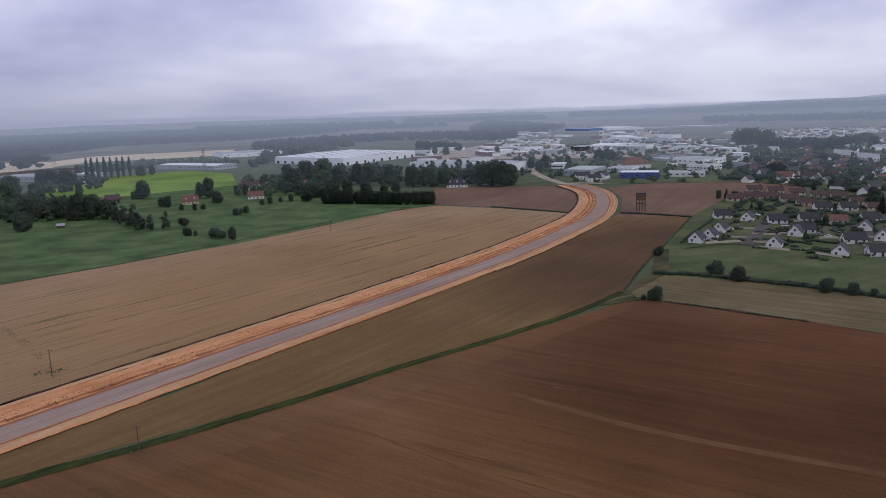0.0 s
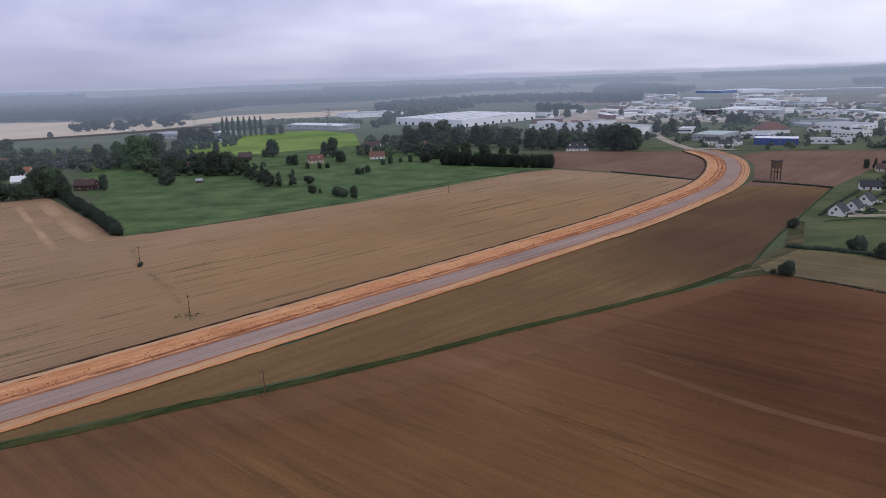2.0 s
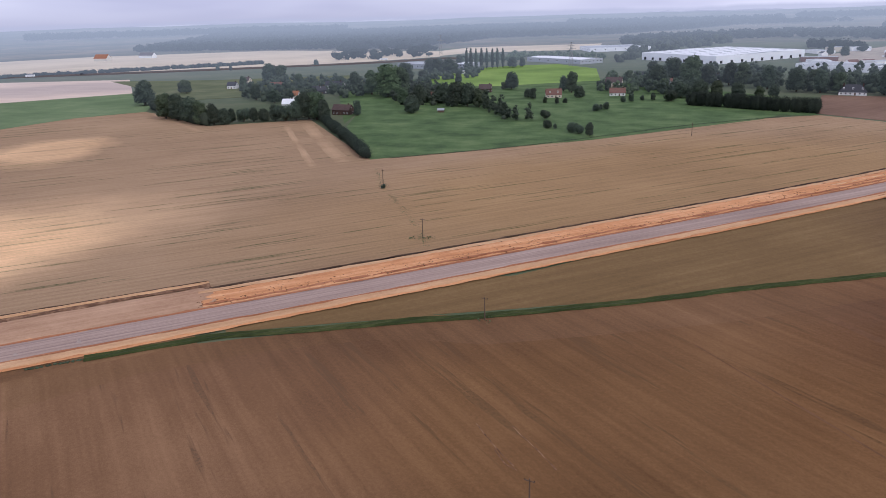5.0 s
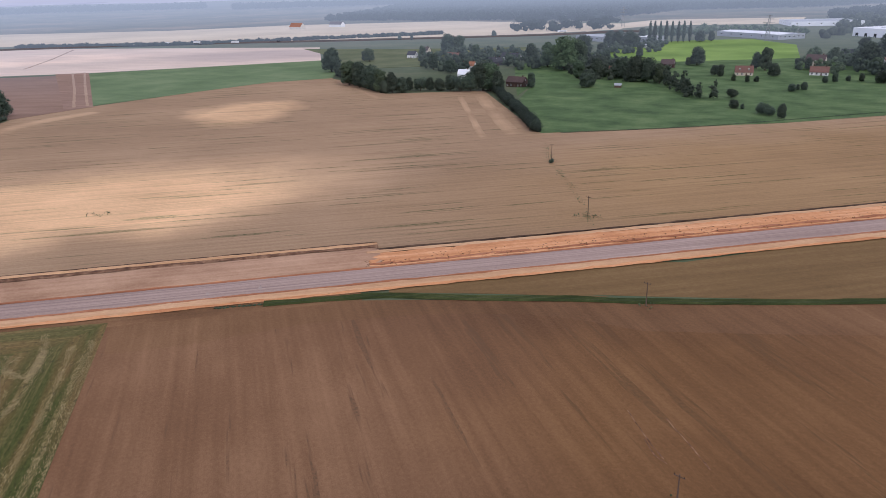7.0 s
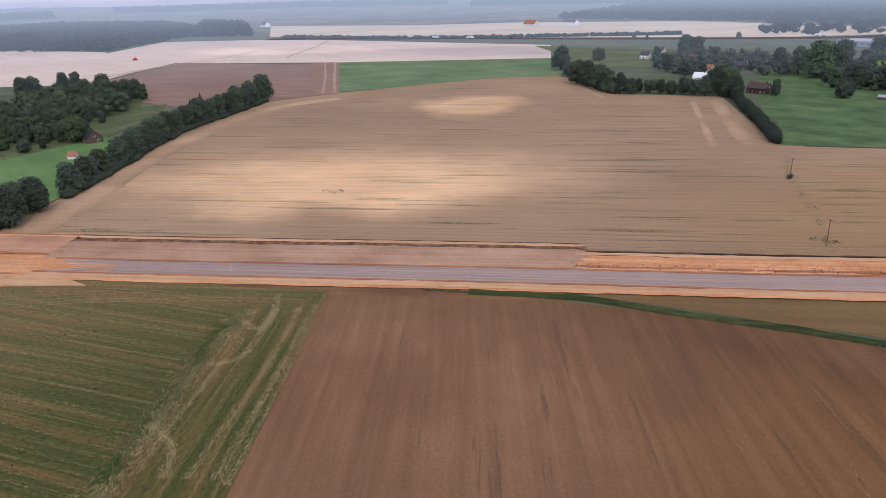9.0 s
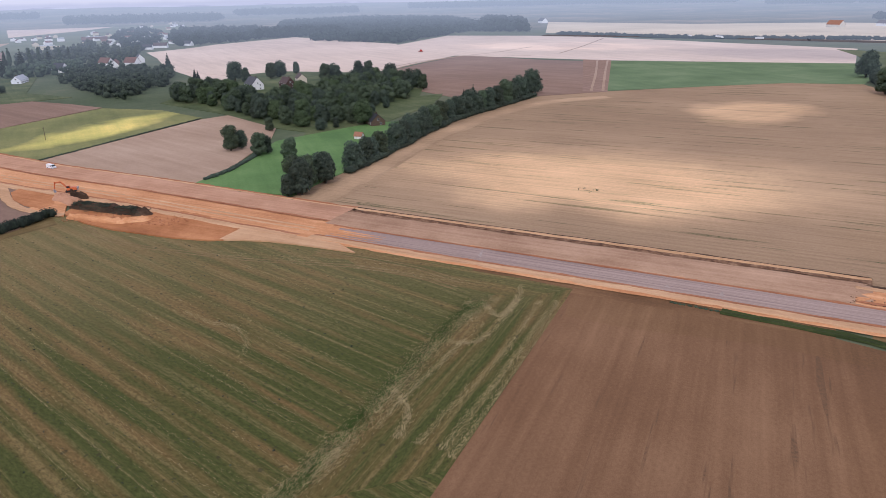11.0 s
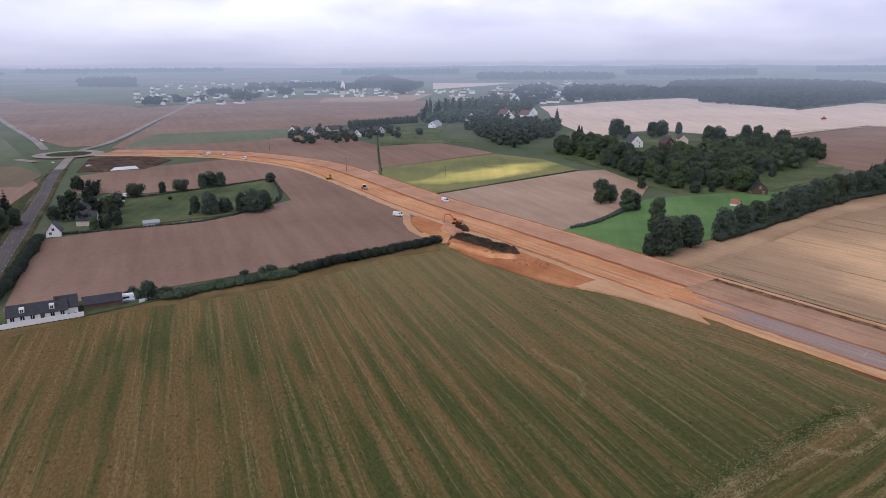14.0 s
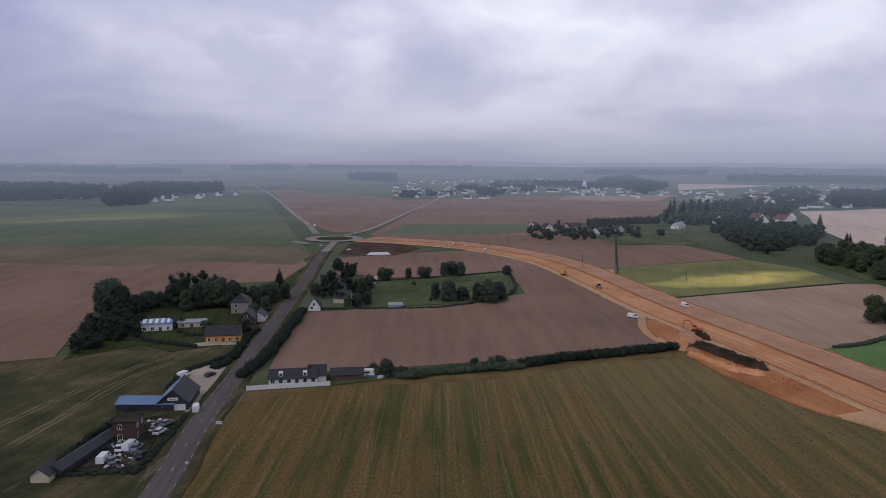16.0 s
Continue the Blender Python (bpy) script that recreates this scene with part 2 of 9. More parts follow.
STRAW = paint_haze(soil("pale_straw", (0.50, 0.43, 0.33), (0.62, 0.54, 0.42), (0.72, 0.63, 0.50), 60, 9.0, 0.4, 0.006, 0.3))


def stubble(name, angle, green):
    """Weedy stubble: brown ground, green weed bands and thin straw lines along the drill, dark tufts."""
    def build(n, link, b):
        co = n("ShaderNodeTexCoord").outputs["Object"]
        turned = mapped(n, link, co, rot=(0, 0, -angle))
        band = noise_tex(n, link, mapped(n, link, turned, scale=(0.012, 0.20, 1.0)), 1.0, 3.0, 0.55)
        patch = noise_tex(n, link, mapped(n, link, turned, scale=(0.012, 0.026, 1.0)), 1.0, 4.0, 0.65)
        row = noise_tex(n, link, mapped(n, link, turned, scale=(0.011, 0.6, 1.0)), 1.0, 3.0, 0.65)
        fine = noise_tex(n, link, mapped(n, link, turned, scale=(0.45, 1.0, 1.0)), 1.5, 6.0, 0.85)
        soil_col = ramp(n, link, fine, [(0.33, (0.094, 0.057, 0.02)), (0.67, (0.226, 0.15, 0.058))])
        weed = ramp(n, link, fine, [(0.33, (0.031, 0.040, 0.010)), (0.68, (0.094, 0.108, 0.029))])
        g = math_node(n, link, "ADD", math_node(n, link, "MULTIPLY", band, 0.55), math_node(n, link, "MULTIPLY", patch, 0.45))
        side = n("ShaderNodeSeparateXYZ")       # weeds grow thicker on the new road's side
        link(mapped(n, link, co, rot=(0, 0, -40.6)), side.inputs[0])
        thick = math_node(n, link, "SUBTRACT", math_node(n, link, "MULTIPLY", math_node(n, link, "ADD", side.outputs["Y"], 70.0), 0.0055, True), 0.5)
        g = math_node(n, link, "ADD", g, math_node(n, link, "MULTIPLY", thick, 0.06))
        ahead = math_node(n, link, "MULTIPLY", math_node(n, link, "ADD", side.outputs["X"], 105.0), 0.0013)       # and towards the tilled field
        g = math_node(n, link, "ADD", g, math_node(n, link, "MINIMUM", math_node(n, link, "MAXIMUM", ahead, -0.06), 0.08))
        across = n("ShaderNodeSeparateXYZ")     # sprayed and drilled bouts come back every few metres
        link(turned, across.inputs[0])
        for every, part_of in ((5.6, 0.042), (13.0, 0.026)):
            phase = math_node(n, link, "ADD", math_node(n, link, "MULTIPLY", across.outputs["Y"], math.tau / every), math_node(n, link, "MULTIPLY", patch, 4.0))
            g = math_node(n, link, "ADD", g, math_node(n, link, "MULTIPLY", math_node(n, link, "SINE", phase), part_of))
        col = mix_color(n, link, ramp(n, link, g, [(0.43 - green, 0.04), (0.565 - green, 0.93)]), soil_col, weed)
        straw = math_node(n, link, "MULTIPLY", ramp(n, link, row, [(0.51, 0.0), (0.62, 1.0)]), ramp(n, link, fine, [(0.38, 0.1), (0.58, 1.0)]))
        col = mix_color(n, link, math_node(n, link, "MULTIPLY", straw, 0.38), col, (0.32, 0.225, 0.1))
        west = n("ShaderNodeSeparateXYZ")
        link(co, west.inputs[0])
        dry = math_node(n, link, "MULTIPLY", math_node(n, link, "ADD", west.outputs["X"], 140.0), -0.0095, True)       # drier and paler towards the far hedge
        col = mix_color(n, link, math_node(n, link, "MULTIPLY", dry, ramp(n, link, patch, [(0.3, 0.22), (0.7, 0.74)])), col, ramp(n, link, fine, [(0.35, (0.195, 0.142, 0.062)), (0.65, (0.335, 0.25, 0.12))]))
        tuft = noise_tex(n, link, co, 0.62, 2.0, 0.5)
        col = mix_color(n, link, ramp(n, link, tuft, [(0.66, 0.0), (0.71, 0.7)]), col, (0.05, 0.045, 0.022))
        link(col, b.inputs["Base Color"])
        bumped(n, link, b, fine, 0.6, 0.25)
    return material(name, build, 0.95, spec=0.1)


STUBBLE = stubble("weedy_stubble", 40.6, 0.042)
STUBBLE_EDGE = stubble("weedy_headland", -33.0, -0.035)
STUBBLE_ROAD = stubble("weedy_roadside", ROAD_DIR, -0.02)
MEADOW = soil("meadow_grass", (0.050, 0.086, 0.037), (0.086, 0.144, 0.060), (0.142, 0.2, 0.09), 10, 5.0, 0.2, 0.045, 0.8)
LAWN = soil("mown_lawn", (0.085, 0.165, 0.06), (0.118, 0.215, 0.076), (0.16, 0.265, 0.10), 10, 5.0, 0.3, 0.03, 0.8)
DRY_GRASS = soil("dry_grass", (0.10, 0.088, 0.046), (0.155, 0.132, 0.075), (0.225, 0.185, 0.115), -35.6, 2.5, 0.5, 0.03, 0.9)
PASTURE = soil("dull_pasture", (0.050, 0.072, 0.034), (0.092, 0.116, 0.054), (0.155, 0.168, 0.088), 25, 4.0, 0.3, 0.03, 0.8)
# so bright a green because the sunlight is put into its colour
MEADOW_SUNLIT = soil("bright_meadow", (0.13, 0.215, 0.062), (0.195, 0.305, 0.086), (0.27, 0.385, 0.12), 10, 7.0, 0.2, 0.01, 0.5)
ROUGH_GRASS = soil("rough_grass", (0.028, 0.034, 0.016), (0.068, 0.068, 0.033), (0.160, 0.124, 0.074), -146.9, 4.0, 0.36, 0.045, 0.8, (0.17, 0.14, 0.085), 0.16)
# both bright strips are sunshine put into the crop's colour
GREEN_CROP = soil("green_crop", (0.095, 0.125, 0.078), (0.13, 0.158, 0.098), (0.17, 0.19, 0.125), 40, 9.0, 0.3, 0.005, 0.4, sun_and_soil_patches=[(-400, -950, 230, 95, 165, (1.45, 1.38, 1.15)), (-430, -905, 200, 40, 165, (1.35, 1.25, 1.1))])
# its bright middle is sunlight painted into the crop
YELLOW_CROP = soil("yellow_crop", (0.145, 0.16, 0.07), (0.208, 0.213, 0.09), (0.275, 0.265, 0.118), 20, 6.0, 0.3, 0.02, 0.5, sun_and_soil_patches=[(*((-469.4, -149.9)), 82, 30, 152.1, (2.9, 2.5, 1.9))])
# far ground, its haze a glow mixed into the colour
FAR_LAND = paint_haze(soil("backdrop_land", (0.07, 0.085, 0.06), (0.13, 0.13, 0.095), (0.25, 0.21, 0.165), 30, 60.0, 0.3, 0.0045, 0.02))
LAND = soil("open_country", (0.065, 0.09, 0.052), (0.10, 0.125, 0.074), (0.155, 0.155, 0.105), 30, 60.0, 0.5, 0.0022, 0.1)
TRACK_GRASS = soil("track_grass", (0.026, 0.036, 0.013), (0.043, 0.056, 0.02), (0.082, 0.09, 0.036), ROAD_DIR, 1.2, 0.5, 0.05, 0.9)
EARTH = soil("orange_earth", (0.42, 0.185, 0.09), (0.585, 0.29, 0.148), (0.715, 0.415, 0.24), ROAD_DIR, 2.2, 0.5, 0.03, 0.6)
EARTH_DEEP = soil("deep_orange_earth", (0.30, 0.12, 0.052), (0.43, 0.185, 0.084), (0.55, 0.265, 0.13), ROAD_DIR, 3.0, 0.3, 0.05, 0.6)
EARTH_RED = soil("red_earth", (0.28, 0.11, 0.06), (0.36, 0.155, 0.085), (0.45, 0.22, 0.13), ROAD_DIR, 1.4, 0.55, 0.05, 0.7)
EARTH_PALE = soil("pale_clay", (0.44, 0.262, 0.15), (0.55, 0.342, 0.205), (0.64, 0.432, 0.28), ROAD_DIR, 1.6, 0.5, 0.04, 0.9)
CLAY_SLOPE = soil("seeded_slope", (0.30, 0.18, 0.12), (0.41, 0.262, 0.18), (0.505, 0.34, 0.242), ROAD_DIR, 1.6, 0.4, 0.05, 0.9)
CLAY_WEST = soil("raw_clay_slope", (0.365, 0.2, 0.128), (0.475, 0.272, 0.182), (0.572, 0.352, 0.248), ROAD_DIR, 1.6, 0.4, 0.06, 0.9)
DITCH = soil("crumbling_ditch_soil", (0.075, 0.04, 0.026), (0.17, 0.095, 0.06), (0.32, 0.2, 0.13), ROAD_DIR, 0.8, 0.2, 0.5, 1.6)
SUBBASE = soil("road_subbase", (0.25, 0.187, 0.172), (0.345, 0.262, 0.24), (0.45, 0.352, 0.32), ROAD_DIR, 0.7, 0.7, 0.02, 1.2)
SUBBASE_PALE = soil("loose_gravel", (0.26, 0.21, 0.20), (0.36, 0.30, 0.28), (0.48, 0.41, 0.38), 40, 1.0, 0.3, 0.2, 1.5)
DARK_SOIL = soil("dark_topsoil", (0.035, 0.022, 0.016), (0.07, 0.045, 0.032), (0.15, 0.10, 0.07), ROAD_DIR, 1.0, 0.3, 0.09, 1.4)
ASPHALT = soil("worn_asphalt", (0.088, 0.081, 0.086), (0.118, 0.109, 0.113), (0.155, 0.144, 0.148), -133.6, 0.9, 0.5, 0.03, 1.2)
YARD = soil("oily_yard_ground", (0.018, 0.019, 0.014), (0.038, 0.037, 0.028), (0.10, 0.09, 0.075), 0, 2.0, 0.2, 0.3, 1.5)
LANE = soil("pale_worn_asphalt", (0.23, 0.21, 0.205), (0.30, 0.275, 0.27), (0.38, 0.35, 0.345), 0, 2.0, 0.2, 0.03, 0.8)
GRAVEL = soil("pale_gravel", (0.30, 0.27, 0.24), (0.38, 0.34, 0.30), (0.48, 0.43, 0.38), 0, 3.0, 0.2, 0.05, 0.9)
ROAD_PAINT = plain("road_paint", (0.55, 0.55, 0.54), 0.45, 0.8)
LEAF_DARK = leaves("dark_leaves", (0.046, 0.066, 0.052), (0.118, 0.15, 0.102))
LEAF_MID = leaves("green_leaves", (0.054, 0.078, 0.052), (0.142, 0.182, 0.104))
LEAF_PALE = leaves("grey_green_leaves", (0.048, 0.078, 0.040), (0.145, 0.19, 0.092))
LEAF_FIR = leaves("needle_leaves", (0.020, 0.028, 0.022), (0.064, 0.082, 0.058))
# far leaves with the same painted haze
LEAF_FAR = paint_haze(leaves("backdrop_woods", (0.022, 0.034, 0.030), (0.056, 0.08, 0.064)))
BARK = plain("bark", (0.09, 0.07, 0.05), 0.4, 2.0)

for m in (*FAR_OUT, LAND, GREEN_CROP, PASTURE, LANE, GRAVEL, LEAF_DARK, LEAF_MID, LEAF_PALE, LEAF_FIR):     # far land and leaves that get the painted haze glow
    paint_haze(m)
LEAVES = [LEAF_DARK, LEAF_MID, LEAF_PALE, LEAF_FIR, LEAF_FAR]

# ---------------- makers ----------------
def mesh_of(name, bm, mat):
    me = bpy.data.meshes.new(name)
    bm.to_mesh(me)
    bm.free()
    for m in (mat if isinstance(mat, (list, tuple)) else [mat]):
        me.materials.append(m)
    if me.materials[0] in LEAVES:
        me.shade_smooth()
    return me


def part(name, bm, mat, parent=None, label=""):
    """One bmesh as one mesh object, under a thing or under a part."""
    ob = new(name, mesh_of(name, bm, mat))
    if parent is not None:
        ob.parent = parent
    if label:
        ob["label"] = label
    return ob


def thing(name, m, label, category, group="", kind=""):
    ob = new(name)
    ob.matrix_basis = m
    return tagged(ob, label, category, group, kind)


def box(bm, x0, x1, y0, y1, z0, z1):
    v = [bm.verts.new(p) for p in ((x0, y0, z0), (x1, y0, z0), (x1, y1, z0), (x0, y1, z0), (x0, y0, z1), (x1, y0, z1), (x1, y1, z1), (x0, y1, z1))]
    for f in ((3, 2, 1, 0), (4, 5, 6, 7), (0, 1, 5, 4), (1, 2, 6, 5), (2, 3, 7, 6), (3, 0, 4, 7)):
        bm.faces.new([v[i] for i in f])


def boxes(*rows):
    bm = bmesh.new()
    for r in rows:
        box(bm, *r)
    return bm


def tube(bm, a, b, r0, r1, sides=7):
    a, b = Vector(a), Vector(b)
    q = (b - a).to_track_quat("Z", "Y")
    rings = []
    for c, r in ((a, r0), (b, r1)):
        rings.append([bm.verts.new(c + q @ Vector((r * math.cos(k * math.tau / sides), r * math.sin(k * math.tau / sides), 0))) for k in range(sides)])
    for k in range(sides):
        j = (k + 1) % sides
        bm.faces.new((rings[0][k], rings[0][j], rings[1][j], rings[1][k]))
    bm.faces.new(rings[0][::-1])
    bm.faces.new(rings[1])


LEVEL = [0.0]


def field(name, corners, mat, label, category="field", kind="structure", lift=0.006):
    """A piece of land as one low slab on the ground, each a little above the one laid before it."""
    LEVEL[0] += lift
    z = LEVEL[0]
    bm = bmesh.new()
    top = [bm.verts.new((x, y, z)) for x, y in corners]
    f = bm.faces.new(top)
    f.normal_update()
    if f.normal.z < 0:
        f.normal_flip()
    low = [bm.verts.new((x, y, -0.4)) for x, y in corners]
    for i in range(len(top)):
        j = (i + 1) % len(top)
        bm.faces.new((top[i], top[j], low[j], low[i]))
    return tagged(part(name, bm, mat), label, category, kind=kind)


def smooth_line(pts, step=6.0):
    """A line that glides through the points (Catmull-Rom), as evenly spaced points."""
    p = [Vector((x, y)) for x, y in pts]
    p = [p[0] * 2 - p[1]] + p + [p[-1] * 2 - p[-2]]
    res = []
    for i in range(1, len(p) - 2):
        k = max(1, int((p[i + 1] - p[i]).length / step))
        for j in range(k):
            t = j / k
            a, b, c, d = p[i - 1:i + 3]
            res.append(0.5 * (2 * b + (c - a) * t + (2 * a - 5 * b + 4 * c - d) * t * t + (3 * b - a - 3 * c + d) * t ** 3))
    res.append(p[-2])
    return res


def ribbon(name, line, profile, mat, parent=None, label="", rough=0.0, seed=1, bumpy=0.25):
    """A strip along a line; profile: (offset to the left of its run, height) across it."""
    rnd = random.Random(seed)
    bm = bmesh.new()
    rows = []
    for i, c in enumerate(line):
        d = (line[min(i + 1, len(line) - 1)] - line[max(i - 1, 0)]).normalized()
        nrm = Vector((-d.y, d.x))
        row = []
        for k, (o, z) in enumerate(profile):
            o += rnd.uniform(-1, 1) * rough
            zz = z + rnd.uniform(-1, 1) * rough * bumpy
            row.append(bm.verts.new((c.x + nrm.x * o, c.y + nrm.y * o, zz)))
        rows.append(row)
    for a, b in zip(rows, rows[1:]):
        for k in range(len(profile) - 1):
            f = bm.faces.new((a[k], a[k + 1], b[k + 1], b[k]))
            f.normal_update()
            if f.normal.z < 0:
                f.normal_flip()
    return part(name, bm, mat, parent, label)


def card(bm, c, nrm, size, rnd):
    """A bent leaf spray: two triangles folded along one edge."""
    nrm = nrm.normalized()
    u = nrm.orthogonal().normalized()
    u.rotate(Matrix.Rotation(rnd.uniform(0, math.tau), 3, nrm))
    w = nrm.cross(u)
    s = size * rnd.uniform(0.6, 1.3)
    a = bm.verts.new(c - u * s * 0.5)
    b = bm.verts.new(c + w * s * rnd.uniform(0.3, 0.6) - nrm * s * 0.25)
    d = bm.verts.new(c - w * s * rnd.uniform(0.3, 0.6) - nrm * s * 0.25)
    e = bm.verts.new(c + u * s * 0.6 + nrm * s * rnd.uniform(-0.1, 0.2))
    bm.faces.new((a, b, e))
    bm.faces.new((a, e, d))


ICO = {}


def lump(bm, c, rx, ry, rz, rnd, sub=1, shake=0.18):
    """An uneven rounded mass."""
    if sub not in ICO:
        t = bmesh.new()
        bmesh.ops.create_icosphere(t, subdivisions=sub, radius=1)
        ICO[sub] = ([tuple(v.co) for v in t.verts], [[v.index for v in f.verts] for f in t.faces])
        t.free()
    vs, fs = ICO[sub]
    vv = []
    for x, y, z in vs:
        k = 1 + rnd.uniform(-shake, shake)
        vv.append(bm.verts.new((c[0] + x * rx * k, c[1] + y * ry * k, c[2] + z * rz * k)))
    for f in fs:
        bm.faces.new([vv[i] for i in f])


def foliage(bm, lobes, cards, size, rnd, core=0.6):
    """Leaf sprays over a set of lobes, each round an inner mass."""
    total = sum(r[3] * r[3] for r in lobes)
    for x, y, z, r, flat in lobes:
        lump(bm, (x, y, z), r * core, r * core, r * flat * core, rnd, 2 if r > 1.6 else 1)
        for _ in range(int(cards * r * r / total)):
            d = Vector((rnd.gauss(0, 1), rnd.gauss(0, 1), rnd.gauss(0.15, 1))).normalized()
            k = r * (0.72 + 0.46 * rnd.random() ** 0.8)
            c = Vector((x + d.x * k, y + d.y * k, z + d.z * k * flat))
            card(bm, c, d + Vector((rnd.uniform(-.5, .5), rnd.uniform(-.5, .5), rnd.uniform(-.3, .6))), size, rnd)


KINDS = {
    "oak": (LEAF_DARK, "broad dark green oak with a rounded crown", "tree"),
    "ash": (LEAF_MID, "tall mid-green ash with a loose crown", "tree"),
    "lime": (LEAF_DARK, "dense dark green lime tree with an egg-shaped crown", "tree"),
    "willow": (LEAF_PALE, "grey-green willow with a soft wide crown", "tree"),
    "bush": (LEAF_DARK, "low dark green bush growing from the ground", "bush"),
    "poplar": (LEAF_DARK, "slender dark green poplar in a row", "tree"),
    "fir": (LEAF_FIR, "pointed dark fir tree", "tree"),
}
PROTO = {}


def make_tree(kind, variant):
    """A tree 10 m high: tapered trunk, limbs, and a crown of leaf sprays."""
    rnd = random.Random(hash_of(kind) + variant)
    mat, label, cat = KINDS[kind]
    root = thing(cat, Matrix(), label, cat, "trees" if cat == "tree" else "bushes")
    tb = bmesh.new()
    lobes = []
    if kind == "poplar":
        tube(tb, (0, 0, -0.3), (0, 0, 6), 0.22, 0.08)
        for k in range(9):
            z = 1.3 + k * 0.98
            lobes.append((rnd.uniform(-.1, .1), rnd.uniform(-.1, .1), z, 0.95 * (1 - abs(k - 3.2) / 8.5), 1.3))
        cards, size = 700, 0.5
    elif kind == "fir":
        tube(tb, (0, 0, -0.3), (0, 0, 9), 0.22, 0.03)
        for k in range(9):
            lobes.append((0, 0, 1.3 + k * 0.98, 2.1 * (1 - k / 9.6), 0.55))
        cards, size = 800, 0.55
    elif kind == "bush":
        for k in range(4):
            a = rnd.uniform(0, math.tau)
            tube(tb, (0, 0, -0.3), (2 * math.cos(a), 2 * math.sin(a), 4), 0.25, 0.08, 5)
        for k in range(7):
            a = k * 2.4 + variant
            q = rnd.uniform(0, 3.0)
            r = rnd.uniform(2.3, 3.4)
            lobes.append((q * math.cos(a), q * math.sin(a), rnd.uniform(2.2, 6.2), r, 0.95))
        cards, size = 1700, 0.75
    else:
        wide, base, tops, r0 = {"oak": (3.2, 2.9, 6.9, 2.4), "ash": (2.2, 2.6, 7.9, 2.0), "lime": (1.8, 2.4, 7.6, 2.1), "willow": (2.8, 2.6, 7.0, 2.3)}[kind]
        tube(tb, (0, 0, -0.3), (0.1, 0.05, 3.2), 0.36, 0.26)
        tube(tb, (0.1, 0.05, 3.1), (0.0, 0.2, 7.0), 0.26, 0.08)
        for k in range(5):
            a = k * 1.26 + variant
            tube(tb, (0.1, 0.05, 2.4 + 0.35 * k), (wide * math.cos(a), wide * math.sin(a), 5.0 + 0.3 * k), 0.15, 0.04, 5)
        count = 13
        for k in range(count):
            a = k * 2.39996 + variant
            h = k / (count - 1)
            z = base + (tops - base) * h + rnd.uniform(-.4, .4)
            q = wide * math.sqrt(max(0.05, 1 - (1.25 * h - 0.35) ** 2)) * rnd.uniform(0.45, 1.0)
            lobes.append((q * math.cos(a), q * math.sin(a), z, r0 * rnd.uniform(0.62, 1.0), 0.9))
        for k in range(6):      # the lowest boughs hang close to the ground
            a = k * 1.05 + variant * 0.5
            lobes.append((wide * 0.75 * math.cos(a), wide * 0.75 * math.sin(a), 2.1 + rnd.uniform(-.3, .5), r0 * rnd.uniform(0.6, 0.85), 0.85))
        top = max(z + r * 0.9 for _, _, z, r, _ in lobes)
        lobes = [(x, y, z * 10 / top, r, f) for x, y, z, r, f in lobes]
        cards, size = 3000, 0.62
    part("trunk", tb, BARK, root, "grey-brown bark")
    cb = bmesh.new()
    foliage(cb, lobes, cards, size, rnd)
    part("crown", cb, mat, root)
    return root


def hash_of(s):
    return sum(ord(c) * (i + 3) for i, c in enumerate(s))


PLANTED = random.Random(77)


def plant(kind, x, y, h, z=0.0):
    v = PLANTED.randrange(3)
    s = h / 10.0
    w = s * PLANTED.uniform(0.92, 1.12)
    spot = pose(x, y, z, 0, 0, PLANTED.uniform(0, 360))
    if (kind, v) not in PROTO:
        PROTO[kind, v] = make_tree(kind, v)
        PROTO[kind, v].matrix_basis = spot @ Matrix.Diagonal((w, w, s, 1))
        return PROTO[kind, v]
    o = PROTO[kind, v]
    return copy_thing(o, spot @ Matrix.Diagonal((w / o.scale.x, w / o.scale.y, s / o.scale.z, 1)))


def grove(kinds, *spots):
    """Single trees: (x, y, height) each, their kinds in turn."""
    for i, (x, y, h) in enumerate(spots):
        plant(kinds[i % len(kinds)], x, y, h)


def hedge(corners, width, height, mat, label, uneven=0.35, seed=3, dense=1.0):
    """A run of hedge along a line: uneven masses close together under leaf sprays."""
    rnd = random.Random(seed)
    bm = bmesh.new()
    line = smooth_line(corners, max(0.9, width * 0.33))
    swell = rnd.uniform(0, 9)
    for i, c in enumerate(line):
        h = height * (1 - uneven * 0.6 * (0.5 + 0.5 * noise.noise((i * 0.31 + swell, seed, 0)))) * rnd.uniform(1 - uneven * 0.5, 1 + uneven * 0.25)
        w = width * rnd.uniform(0.75, 1.1)
        x, y = c.x + rnd.uniform(-.18, .18) * width, c.y + rnd.uniform(-.18, .18) * width
        lump(bm, (x, y, h * 0.40), w * 0.38, w * 0.38, h * 0.44, rnd, 2 if w > 1.5 else 1, 0.16)
        for _ in range(int((14 + 2.2 * h) * max(1.0, w * 0.75) * dense)):
            d = Vector((rnd.gauss(0, 1), rnd.gauss(0, 1), rnd.gauss(0.4, 1))).normalized()
            k = rnd.uniform(0.82, 1.08)
            card(bm, Vector((x + d.x * w * 0.5 * k, y + d.y * w * 0.5 * k, max(0.15, h * 0.43 + d.z * h * 0.53 * k))), d, min(0.6, max(0.26, w * 0.16)), rnd)
    return tagged(part("hedge", bm, mat), label, "hedge")


